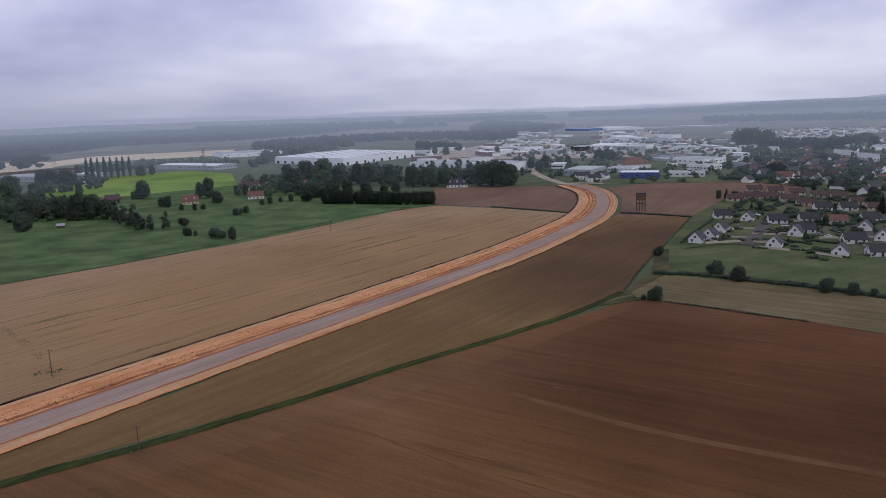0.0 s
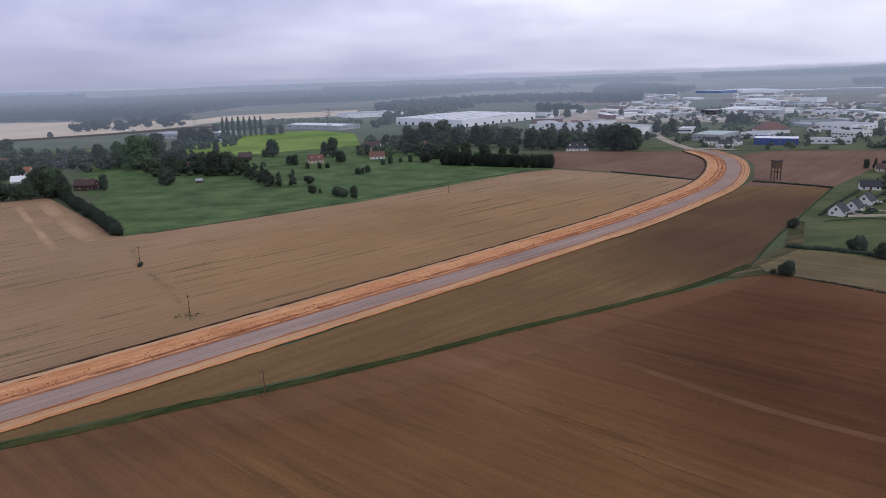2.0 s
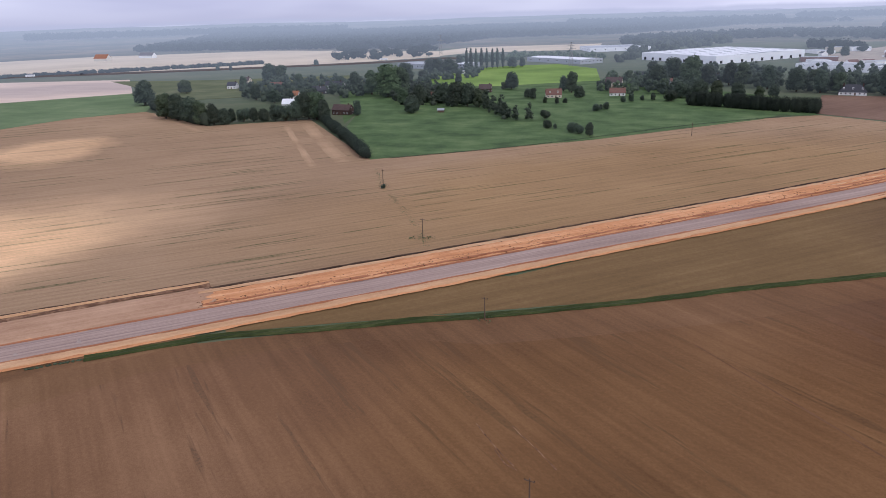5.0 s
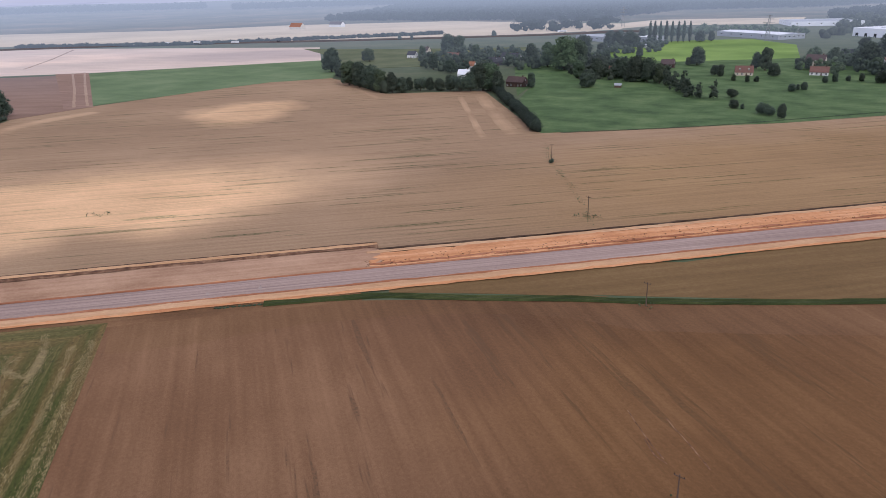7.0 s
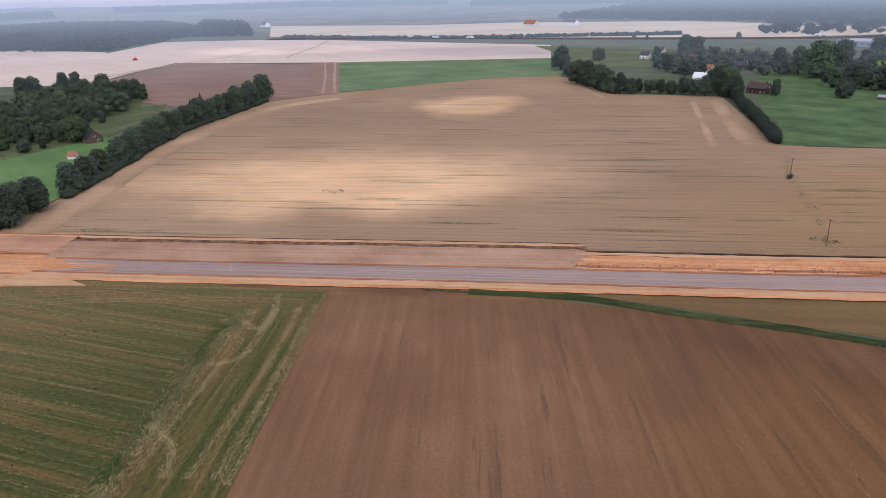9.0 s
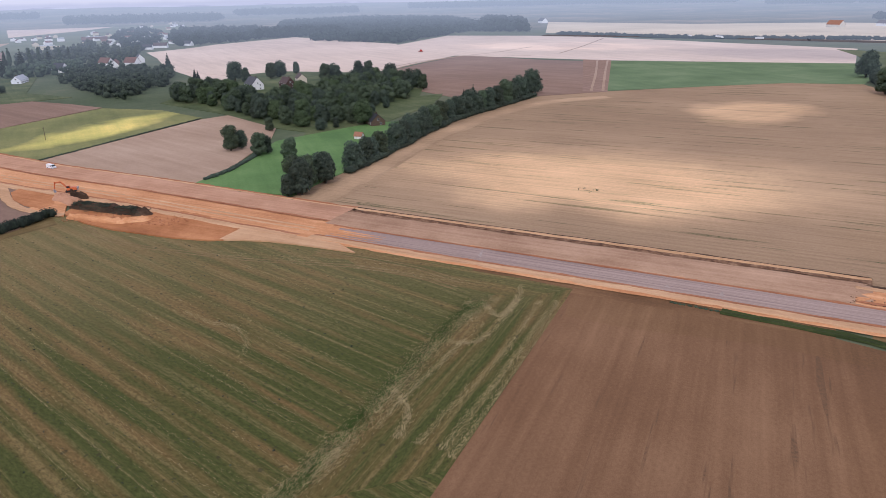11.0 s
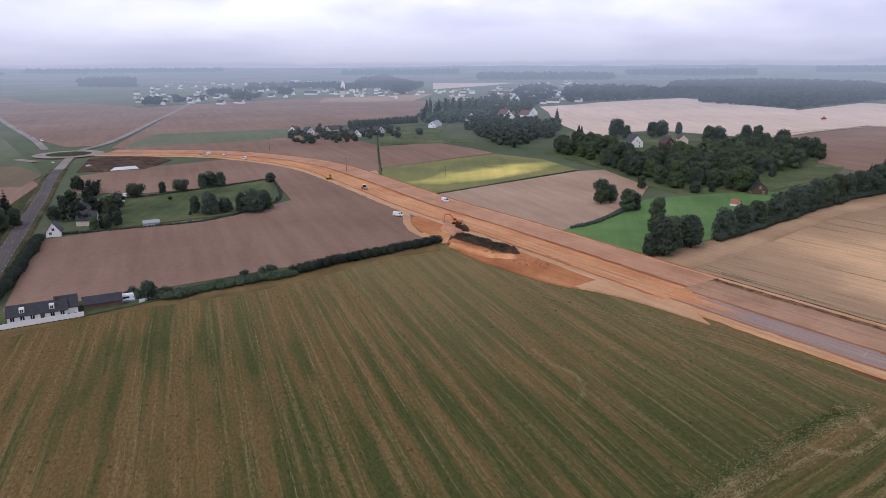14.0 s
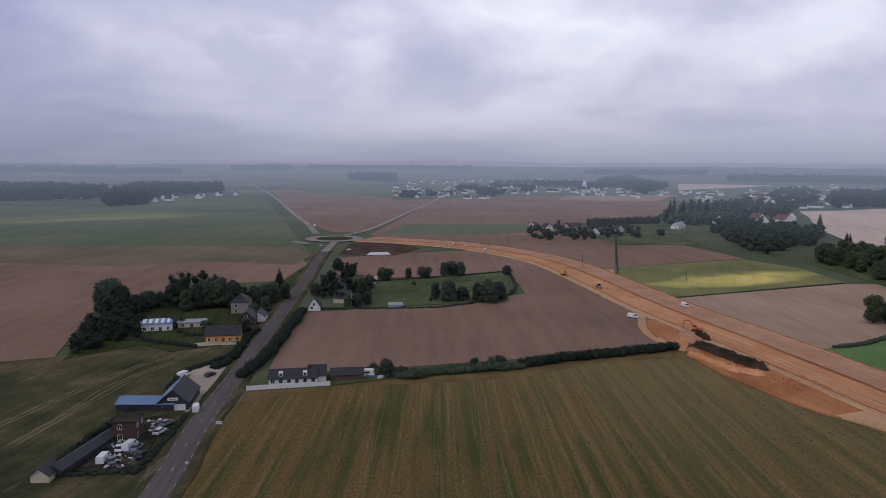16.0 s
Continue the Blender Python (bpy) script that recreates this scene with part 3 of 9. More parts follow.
def wood(corners, height, mat, label, gap=8.0, cards=14, seed=5, name="wood", kind="stuff", fill=1.0, fine=False):
    """A wood seen as one mass: crowns packed inside an outline."""
    rnd = random.Random(seed)
    bm = bmesh.new()
    xs, ys = [c[0] for c in corners], [c[1] for c in corners]

    def inside(x, y):
        hit = False
        for (x0, y0), (x1, y1) in zip(corners, corners[1:] + corners[:1]):
            if (y0 > y) != (y1 > y) and x < x0 + (x1 - x0) * (y - y0) / (y1 - y0):
                hit = not hit
        return hit
    y = min(ys)
    while y < max(ys):
        x = min(xs)
        while x < max(xs):
            px, py = x + rnd.uniform(-.5, .5) * gap, y + rnd.uniform(-.5, .5) * gap
            if inside(px, py) and rnd.random() < fill:
                h = height * rnd.uniform(0.55, 1.15)
                r = gap * rnd.uniform(0.55, 0.85)
                if fine:
                    r = gap * rnd.uniform(0.4, 0.55)
                    lobes = [(px + rnd.uniform(-.6, .6) * r, py + rnd.uniform(-.6, .6) * r, h * (0.22 + 0.13 * q), r * rnd.uniform(0.6, 0.85) * (1 - 0.06 * q), 0.95) for q in range(6)]
                    foliage(bm, lobes, int(cards * 1.5), 0.8, rnd)
                    x += gap
                    continue
                g0 = far_rise(px, py)
                lump(bm, (px, py, g0 + h * 0.5), r * 0.85, r * 0.85, h * 0.42, rnd, 1, 0.3)
                for _ in range(cards * 2):
                    d = Vector((rnd.gauss(0, 1), rnd.gauss(0, 1), rnd.gauss(0.5, 1))).normalized()
                    card(bm, Vector((px + d.x * r, py + d.y * r, g0 + h * 0.52 + d.z * h * 0.5)), d, r * 0.42, rnd)
            x += gap
        y += gap
    return tagged(part(name, bm, mat), label, "woodland", kind=kind)

# ---------------- ground and fields ----------------
RIM = 4850.0


def far_rise(x, y):
    """Height of the land: level here, raised far out into low hills to fit the camera's view, higher in the north-east.
    """
    r = math.hypot(x, y)
    if r <= 2700:
        return 0.0
    a = math.atan2(x, y)
    top = 50 + 34 / (1 + math.exp(-(math.degrees(a) - 19) / 3.0)) * (1 if a < 1.6 else 0) + 8 * noise.fractal((6 * math.cos(a), 6 * math.sin(a), 1.7), 1.0, 2.0, 4)
    return top * ((r - 2700) / (RIM - 2700)) ** 1.5


bm = bmesh.new()
ring = []
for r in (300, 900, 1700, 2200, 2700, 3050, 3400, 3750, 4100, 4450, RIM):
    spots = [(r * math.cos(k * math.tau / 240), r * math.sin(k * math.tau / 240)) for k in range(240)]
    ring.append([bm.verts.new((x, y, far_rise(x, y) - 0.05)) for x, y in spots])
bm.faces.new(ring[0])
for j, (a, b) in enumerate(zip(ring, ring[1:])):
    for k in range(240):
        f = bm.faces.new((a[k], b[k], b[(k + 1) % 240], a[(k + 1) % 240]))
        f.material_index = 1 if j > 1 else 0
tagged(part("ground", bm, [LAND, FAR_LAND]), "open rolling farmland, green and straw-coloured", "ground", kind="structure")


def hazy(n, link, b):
    """The farthest line of woods as a glowing band, with the mist painted into its colour."""
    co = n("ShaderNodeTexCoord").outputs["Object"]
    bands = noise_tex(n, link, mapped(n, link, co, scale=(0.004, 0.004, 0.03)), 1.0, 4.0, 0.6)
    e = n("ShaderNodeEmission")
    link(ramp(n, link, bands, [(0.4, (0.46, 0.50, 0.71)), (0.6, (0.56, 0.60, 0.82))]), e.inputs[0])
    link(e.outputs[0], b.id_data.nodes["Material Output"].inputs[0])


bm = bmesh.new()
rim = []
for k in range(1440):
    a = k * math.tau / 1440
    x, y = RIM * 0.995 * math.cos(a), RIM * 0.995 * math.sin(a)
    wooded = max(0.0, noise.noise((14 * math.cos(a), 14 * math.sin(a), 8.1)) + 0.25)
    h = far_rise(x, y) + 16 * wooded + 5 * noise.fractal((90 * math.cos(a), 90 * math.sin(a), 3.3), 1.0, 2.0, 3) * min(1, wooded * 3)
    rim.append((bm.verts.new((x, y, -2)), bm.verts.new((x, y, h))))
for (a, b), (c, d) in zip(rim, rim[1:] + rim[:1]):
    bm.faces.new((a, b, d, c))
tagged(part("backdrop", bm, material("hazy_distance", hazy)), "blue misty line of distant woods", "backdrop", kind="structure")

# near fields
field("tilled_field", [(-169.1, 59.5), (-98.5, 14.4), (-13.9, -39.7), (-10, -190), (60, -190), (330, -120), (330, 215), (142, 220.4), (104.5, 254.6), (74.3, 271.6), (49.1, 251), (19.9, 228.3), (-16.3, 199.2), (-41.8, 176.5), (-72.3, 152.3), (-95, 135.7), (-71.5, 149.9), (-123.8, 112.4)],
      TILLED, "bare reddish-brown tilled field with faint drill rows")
TURNED = soil("turned_headland", (0.114, 0.062, 0.033), (0.182, 0.102, 0.054), (0.262, 0.155, 0.088), -31.5, 2.6, 0.29, 0.011, 1.2, sun_and_soil_patches=[(100, 185, 125, 100, -31, (0.78, 0.68, 0.62))])
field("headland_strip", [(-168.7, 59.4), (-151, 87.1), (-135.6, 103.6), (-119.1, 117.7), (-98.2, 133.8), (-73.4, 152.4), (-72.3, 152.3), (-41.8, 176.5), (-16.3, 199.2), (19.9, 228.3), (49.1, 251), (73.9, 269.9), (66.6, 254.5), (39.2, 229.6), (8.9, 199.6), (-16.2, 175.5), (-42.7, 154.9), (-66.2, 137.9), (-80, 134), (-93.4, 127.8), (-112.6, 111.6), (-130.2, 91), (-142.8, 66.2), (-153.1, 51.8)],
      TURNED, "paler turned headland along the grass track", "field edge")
for pts, w in ((((5.2, 188.7), (44.2, 156.3), (87.6, 131.8)), 1.3), (((-21.4, 158.7), (4.2, 137.4), (22.5, 121.5)), 0.25), (((28.2, 182.9), (33.7, 179.3)), 0.25)):
    ribbon("wheel_line", smooth_line(pts, 6), [(-w, 0.045), (0, 0.05), (w, 0.045)], WHEEL_EARTH, None, "", 0.1, 60, 0.0)
for o in [o for o in bpy.data.objects if o.name.startswith("wheel_line")]:
    tagged(o, "pale wheel line in the tilled earth", "wheel line", kind="structure")
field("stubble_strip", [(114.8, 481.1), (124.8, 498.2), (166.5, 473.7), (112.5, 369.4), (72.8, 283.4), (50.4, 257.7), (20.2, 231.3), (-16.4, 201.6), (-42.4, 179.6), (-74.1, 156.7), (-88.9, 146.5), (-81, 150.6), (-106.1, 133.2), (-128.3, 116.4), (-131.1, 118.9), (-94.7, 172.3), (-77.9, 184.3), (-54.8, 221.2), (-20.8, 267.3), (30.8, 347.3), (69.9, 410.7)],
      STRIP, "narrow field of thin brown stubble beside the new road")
STUBBLE_PLOT = [(-169.1, 59.5), (-199.7, 23), (-229.7, -31.4), (-231.0, -45.1), (-236.3, -57.7), (-244.7, -71.8), (-251.1, -82.1), (-261.5, -94.2), (-274.9, -105.4), (-275.7, -109.8), (-256, -125.8), (-197, -151.3), (-156.3, -184.8), (-129, -192.9), (-84, -151.8), (-75.1, -143.5), (-95, -190), (-10, -190), (-13.9, -39.7), (-98.5, 14.4)]
field("weedy_stubble_field", STUBBLE_PLOT, STUBBLE, "weedy stubble field, green between tan straw rows")
field("stubble_headland", [(-274.7, -109.4), (-255.1, -125.4), (-196.4, -150.8), (-156.1, -184), (-128.7, -192.4), (-122.2, -186.5), (-149.2, -177.9), (-189.9, -143.1), (-216.4, -129.7), (-244.5, -119), (-262.2, -103.1)], soil("dry_headland", (0.105, 0.078, 0.034), (0.165, 0.12, 0.056), (0.23, 0.175, 0.09), -40, 2.0, 0.3, 0.08, 1.2), "dry tan headland below the hedge", "field edge")
field("stubble_headland", [(-169.1, 59.5), (-174.4, 46.3), (-165.7, 32.1), (-147.9, 18.5), (-127.7, 6.8), (-115, -1.1), (-105.5, -7.8), (-93, -16.2), (-98.5, 14.4)], STUBBLE_EDGE, "green weedy headland beside the tilled field", "field edge")
field("stubble_headland", [(-169.1, 59.5), (-199.7, 23), (-218, -4), (-210, -12), (-204.4, -0.1), (-198, 3), (-183.2, 20.2), (-166.1, 43.7)], STUBBLE_ROAD, "green weedy headland along the new road", "field edge")
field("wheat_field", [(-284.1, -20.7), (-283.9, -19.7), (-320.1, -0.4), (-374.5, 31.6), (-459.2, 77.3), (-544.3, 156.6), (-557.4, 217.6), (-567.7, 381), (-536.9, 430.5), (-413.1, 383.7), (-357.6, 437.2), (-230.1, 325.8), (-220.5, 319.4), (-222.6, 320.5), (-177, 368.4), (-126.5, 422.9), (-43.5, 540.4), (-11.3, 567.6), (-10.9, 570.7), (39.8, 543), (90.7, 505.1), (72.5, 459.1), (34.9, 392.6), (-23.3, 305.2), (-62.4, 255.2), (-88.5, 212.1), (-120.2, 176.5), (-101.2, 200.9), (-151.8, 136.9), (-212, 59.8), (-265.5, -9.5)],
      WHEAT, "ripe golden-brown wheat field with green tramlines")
WHEAT_BANDS = [soil("wheat_headland_%d" % (100 * k), *[tuple(v * k for v in c) for c in ((0.246, 0.168, 0.108), (0.335, 0.232, 0.151), (0.422, 0.298, 0.197))], ROAD_DIR, 2.0, 0.3, 0.02, 0.8) for k in (1.06, 1.12, 1.19, 1.28, 1.36)]
for pts, w in ((((-274, -11), (-296, 2), (-332, 19.5), (-386, 47), (-424, 72.5), (-465, 101.5), (-497, 135), (-515, 160), (-527, 206)), 6.0), (((-347, 419), (-285, 358), (-231, 308)), 3.4), (((-352, 402), (-290, 341), (-240, 292)), 1.6), (((-524.3, 423.7), (-459.4, 392.3), (-398.8, 362.4)), 2.2)):
    for k, mat in enumerate((WHEAT_BANDS[1], WHEAT_BANDS[3], WHEAT_BANDS[4]) if w > 5 else WHEAT_BANDS[:3]):
        # a headland fades into the crop on both sides
        LEVEL[0] += 0.005
        half = w * (1.35 - 0.35 * k)
        tagged(ribbon("wheat_headland", smooth_line(pts, 8), [(-half, LEVEL[0] + 0.02), (0, LEVEL[0] + 0.04), (half, LEVEL[0] + 0.02)], mat, None, "", 0.3, 62 + k, 0.0), "paler headland strip in the wheat", "field edge", kind="structure")
field("ploughed_field", [(-11, 577.9), (-11.1, 699), (46, 699.3), (35.9, 550.4)], PLOUGHED, "ploughed purple-brown field beside a hedge")
field("ploughed_field", [(35.9, 550.4), (46.5, 699.2), (62.9, 700), (118.1, 695.5), (119, 613.8), (109.2, 551.3), (91.2, 507.9)], PLOUGHED, "bare brown field inside the bend of the new road")
field("ploughed_field", [(114.8, 481.1), (129, 514.9), (146.7, 586.7), (151.8, 660.4), (221.1, 705.1), (279.4, 682.3), (318.5, 629.7), (281.5, 573.7), (231.1, 574.2), (165.4, 473.9)], PLOUGHED, "bare brown field behind the wooden tower")
field("rough_pasture", [(165.4, 473.9), (231.1, 574.2), (248.9, 562.3), (200.4, 315.7), (167.2, 261.6), (128.9, 286.6), (94, 311.8), (112.5, 369.4)], PASTURE, "rough green pasture below the housing estate")
field("dry_grass_field", [(73.9, 283.3), (94.6, 309.5), (131, 291.3), (166.2, 260.1), (141.3, 219.3), (103.9, 253.1), (73.9, 269.9)], DRY_GRASS, "strip of dry yellowish grass behind bushes")
field("weedy_margin", [(58, 262), (72, 283), (92, 312), (111, 369), (117, 366), (100, 312), (84, 292), (75, 281), (75, 268)], ROUGH_GRASS, "weedy grass margin where the track meets the pasture", "field edge")

field("meadow", [(-307.5, 415.8), (-221.7, 319.2), (-176.3, 366.8), (-125.9, 420.9), (-43.2, 537.5), (-33.3, 564), (-101.8, 618.7), (-179.2, 607.9), (-200.4, 522.9), (-238.9, 500), (-351.8, 497.1)], MEADOW, "lush green meadow with fenced edges")
field("meadow", [(-351.8, 497.1), (-238.9, 500), (-309.6, 678.1), (-425.5, 797.8), (-490.7, 721.3), (-439.4, 585.6), (-317.9, 426.8)], MEADOW, "green pasture among farm trees")
field("meadow", [(-229.4, 547.5), (-136.4, 454.6), (-99.1, 562.3), (-99.5, 624.5), (-161.3, 651.4), (-184.9, 624), (-245.7, 599.8)], MEADOW, "green meadow crossed by a footpath")
field("garden_land", [(-242, 496.3), (-199.3, 519.8), (-178, 603.9), (-101.1, 614.8), (-33.1, 560.8), (-8.6, 568.1), (-46.2, 682.5), (-159.3, 750.2), (-313.1, 819.7), (-355.4, 733.1)], MEADOW, "green gardens and paddocks round the farmhouses")
field("bright_meadow", [(-428.7, 733.7), (-330.8, 700.6), (-233.4, 793.8), (-288, 957.6), (-367.2, 1031), (-421, 1001.6), (-466.6, 931.3), (-464.1, 784.8)], MEADOW_SUNLIT, "sunlit bright green meadow behind trees")

# beyond the wheat
field("grazed_meadow", [(-818.9, 320.2), (-695.4, 543.8), (-560.6, 456.3), (-536.9, 430.5), (-563.8, 378.4), (-562, 217.4)], soil("pale_meadow", (0.105, 0.158, 0.08), (0.14, 0.205, 0.105), (0.19, 0.25, 0.14), 10, 7.0, 0.2, 0.02, 0.8), "smooth green meadow beyond the wheat")
field("harvested_field", [(-744.3, 31.2), (-871.9, 107.6), (-968.5, 175.5), (-867.4, 245), (-811.4, 309.1), (-554.9, 216), (-545, 158), (-560, 90), (-640, 55)], TILLED_FAR, "harvested brown field beyond the trees")
field("field_strip", [(-869.4, 305.5), (-862.2, 339.6), (-552.8, 215.8), (-562.1, 198.2)], soil("pressed_strip", (0.215, 0.143, 0.115), (0.275, 0.186, 0.15), (0.335, 0.232, 0.19), 20, 3.0, 0.6, 0.012, 0.5), "pale brown strip with a double wheel track beside the meadow")
for pts in (((-563.7, 206), (-690, 256), (-840, 313)), ((-561, 215), (-688, 265), (-835, 324))):
    LEVEL[0] += 0.004
    tagged(ribbon("wheel_line", smooth_line(pts, 8), [(-1.1, LEVEL[0] + 0.01), (0, LEVEL[0] + 0.02), (1.1, LEVEL[0] + 0.01)], HARVESTED, None, "", 0.3, 63, 0.0), "pale double wheel line in the field strip", "wheel line", kind="structure")
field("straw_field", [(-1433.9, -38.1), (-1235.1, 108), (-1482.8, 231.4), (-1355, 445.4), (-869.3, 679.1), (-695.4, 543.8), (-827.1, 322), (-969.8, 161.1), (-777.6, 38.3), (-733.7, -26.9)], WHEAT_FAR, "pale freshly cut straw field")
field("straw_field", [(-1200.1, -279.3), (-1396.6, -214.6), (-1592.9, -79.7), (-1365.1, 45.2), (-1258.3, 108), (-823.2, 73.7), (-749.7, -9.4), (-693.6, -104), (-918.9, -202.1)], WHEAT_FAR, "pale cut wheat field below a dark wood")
for pts in (((-767, 32), (-860, 82), (-951, 159), (-1000, 222), (-1090, 300)), ((-790, 55), (-880, 105), (-960, 180), (-930, 255)), ((-950, 300), (-1080, 380), (-1240, 470))):
    LEVEL[0] += 0.004
    tagged(ribbon("swath_line", smooth_line(pts, 10), [(-1.6, LEVEL[0] + 0.01), (0, LEVEL[0] + 0.03), (1.6, LEVEL[0] + 0.01)], HARVESTED, None, "", 0.5, 64, 0.0), "brownish wheel line curving through the cut straw", "wheel line", kind="structure")
field("pale_field", [(-2070.5, 617.3), (-1705, 879), (-1581.8, 1157.7), (-1253.9, 1406.4), (-760.6, 1378.8), (-661.5, 1200.3), (-728.7, 1049.8), (-1008.9, 782.3), (-1484.3, 437.9)], STRAW, "distant pale straw field")
field("pale_field", [(-1229.2, 1040.6), (-1204.2, 1239.4), (-1067.3, 1412.5), (-722.9, 988.2), (-840.5, 906.2), (-984.1, 829.7)], STRAW, "distant pale straw field")
field("pale_field", [(-761, 1238.7), (-762.7, 1534.3), (-495.3, 1685.8), (-435.2, 1439.1), (-658.1, 1321.4), (-684.4, 1119.5)], STRAW, "distant yellow straw field behind poplars")
field("pasture", [(-873.6, 651.3), (-732.4, 700.2), (-573.1, 804.7), (-490.7, 721.3), (-508.2, 576.3), (-591.9, 487.8), (-758.2, 598.7)], soil("grey_pasture", (0.09, 0.112, 0.066), (0.13, 0.152, 0.09), (0.18, 0.196, 0.124), 25, 6.0, 0.3, 0.02, 0.8), "grey-green pasture beside the hamlet")

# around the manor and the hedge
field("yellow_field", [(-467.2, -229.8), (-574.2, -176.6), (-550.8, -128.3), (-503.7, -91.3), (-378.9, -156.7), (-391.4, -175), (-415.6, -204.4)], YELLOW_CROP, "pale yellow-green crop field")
field("brown_field", [(-466.9, -230.5), (-592.3, -293.6), (-638.4, -253.1), (-604.2, -206.9), (-577.8, -177.7)], TILLED_FAR, "brown field beside a grass track")
field("brown_field", [(-375.5, -155.3), (-497.6, -92), (-511.5, -75.4), (-471.9, -38.4), (-413.5, -38.8), (-343.7, -51.6), (-310.2, -63), (-330.8, -100.6)], HARVESTED, "light brown harvested field")
field("lawn", [(-353.5, -25.9), (-377.4, -12.9), (-413.7, 7.9), (-526.4, 70.7), (-582.3, 86.6), (-569.3, 59.5), (-501.7, 23.7), (-438.6, -19)], PASTURE, "mown lawn between wood and tree row", "lawn")
field("manor_grounds", [(-591.3, -138), (-694.9, -122.6), (-792.9, -105.6), (-828.6, -62.7), (-799.4, -7), (-773.2, 43.2), (-655.4, 80.7), (-573.6, 65.8), (-508.6, 30.7), (-424.8, -13.9), (-449.3, -39.1), (-516.2, -78.1)], PASTURE, "shaded grass under the manor trees", "grounds")
field("garden_meadow", [(-308.5, -66.4), (-343.7, -51.6), (-406.2, -35.1), (-437.8, 3.2), (-453.3, 23.2), (-454.4, 44.6), (-388.6, 39.4), (-325.6, 4.3), (-284.1, -20.7)], LAWN, "mown green meadow of a country house")
field("hill_field", [(-144.4, -204.2), (-217.2, -276.2), (-246.6, -259.8), (-289.5, -227.2), (-336.8, -223.1), (-385.4, -266.8), (-326.6, -317.4), (-310.3, -359.5), (-363, -413.7), (-412.3, -400.5), (-480.7, -365.6), (-447.6, -312.8), (-386.1, -226.2), (-320, -151.9), (-279.9, -112.4), (-258.9, -115.1), (-216.7, -150.7), (-173.8, -180.3)],
      TILLED_FAR, "brown harrowed field beyond the hedge")
field("road_margin", [(-530, -381.4), (-485.3, -294.3), (-380.9, -187.3), (-309.1, -121.8), (-297.7, -128.6), (-337.2, -194), (-448.5, -339.5)], TILLED_FAR, "brown earth margin below the new road")
field("paddock", [(-246.6, -261.9), (-312.4, -217.9), (-393.3, -276.1), (-309.1, -320.3), (-275.8, -290.5)], PASTURE, "green paddock with single trees")
field("brown_field", [(-588.1, -443.9), (-703.9, -418.6), (-599.8, -299.7), (-441.4, -219.3), (-452.6, -259.9), (-526.7, -348.5)], TILLED_FAR, "brown field beside the earthworks")
field("mown_field", [(-820.6, -411.7), (-601.7, -295.9), (-652.5, -223.6), (-699.3, -277.4), (-860.8, -326.1)], PASTURE, "small green meadow beside the hamlet")

# west of the country road
field("brown_field", [(-88.6, -290.8), (-103.5, -280.8), (-147.7, -351.7), (-218.7, -386.3), (-269.4, -360.6), (-327.3, -407.3), (-360.6, -466.6), (-204.1, -650.5)], TILLED_FAR, "wide brown field west of the country road")
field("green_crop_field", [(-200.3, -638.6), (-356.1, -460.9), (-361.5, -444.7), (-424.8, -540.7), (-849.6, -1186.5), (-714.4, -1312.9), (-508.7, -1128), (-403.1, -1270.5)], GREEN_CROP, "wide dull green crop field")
field("thin_crop_strip", [(-216.4, -689), (-278.5, -610.8), (-349.2, -547.6), (-385.3, -496.9), (-357.2, -439.4), (-316.8, -410.3), (-287.9, -467.2), (-227.1, -499.5), (-180, -575.4)], soil("thin_crop", (0.13, 0.12, 0.08), (0.175, 0.15, 0.105), (0.23, 0.19, 0.14), 40, 9.0, 0.3, 0.01, 0.4), "thin patchy crop where green turns to bare earth")
field("rough_field", [(-88.6, -290.8), (-104.2, -282.4), (-117.6, -276.9), (-135, -275.4), (-147.1, -261.7), (-160.9, -254.5), (-158.3, -238.6), (-102.7, -184.4), (-70.2, -149.2), (-30, -120), (-10, -190), (-60, -260), (-50.4, -171.9)], ROUGH_GRASS, "rough grass field with dry tracks")
for pts in (((-61.6, -200.6), (-80, -213.7), (-102.6, -231.4), (-129.4, -242.2), (-148, -250)), ((-64, -219), (-92.9, -234.3), (-117.4, -245.8), (-136.7, -249.8)), ((-68.8, -205.6), (-87.7, -218.2), (-109.1, -232.5))):
    for off in (-1.0, 1.0):
        LEVEL[0] += 0.004
        tagged(ribbon("wheel_line", smooth_line([(x + off * 0.6, y - off * 0.8) for x, y in pts], 3), [(-0.4, LEVEL[0] + 0.01), (0, LEVEL[0] + 0.02), (0.4, LEVEL[0] + 0.01)], DRY_GRASS, None, "", 0.35, 68, 0.0), "dry pale wheel track in the rough grass", "track", kind="structure")
field("triangle_field", [(-493.7, -571.2), (-514.3, -549.7), (-1102.8, -949.8), (-993.4, -964.7), (-1994.3, -2231.6), (-1086.8, -1493.1), (-547.7, -685.6)], TILLED_FAR, "brown field between two roads")
field("green_crop_field", [(-1088.6, -1199.7), (-1039.2, -1009.2), (-1454.2, -1434.7), (-1994.3, -2231.6), (-1307.3, -1739.7), (-1032.5, -1250.6)], GREEN_CROP, "dull green field on the rise")
field("village_field", [(-504.3, -526.3), (-1105.4, -947.4), (-1460.1, -861.8), (-1341.7, -551.9), (-925.8, -387.6), (-792.9, -434.4), (-680.1, -452.4), (-564.8, -344), (-528.6, -382.4), (-477.9, -449.6)], TILLED_FAR, "brown field in front of the village")
field("road_margin", [(-525.1, -399.5), (-555.3, -388.4), (-534.9, -337.4), (-507.7, -287.6), (-501.1, -315.9), (-507.3, -354.8)], TILLED_FAR, "brown earth margin above the new road")
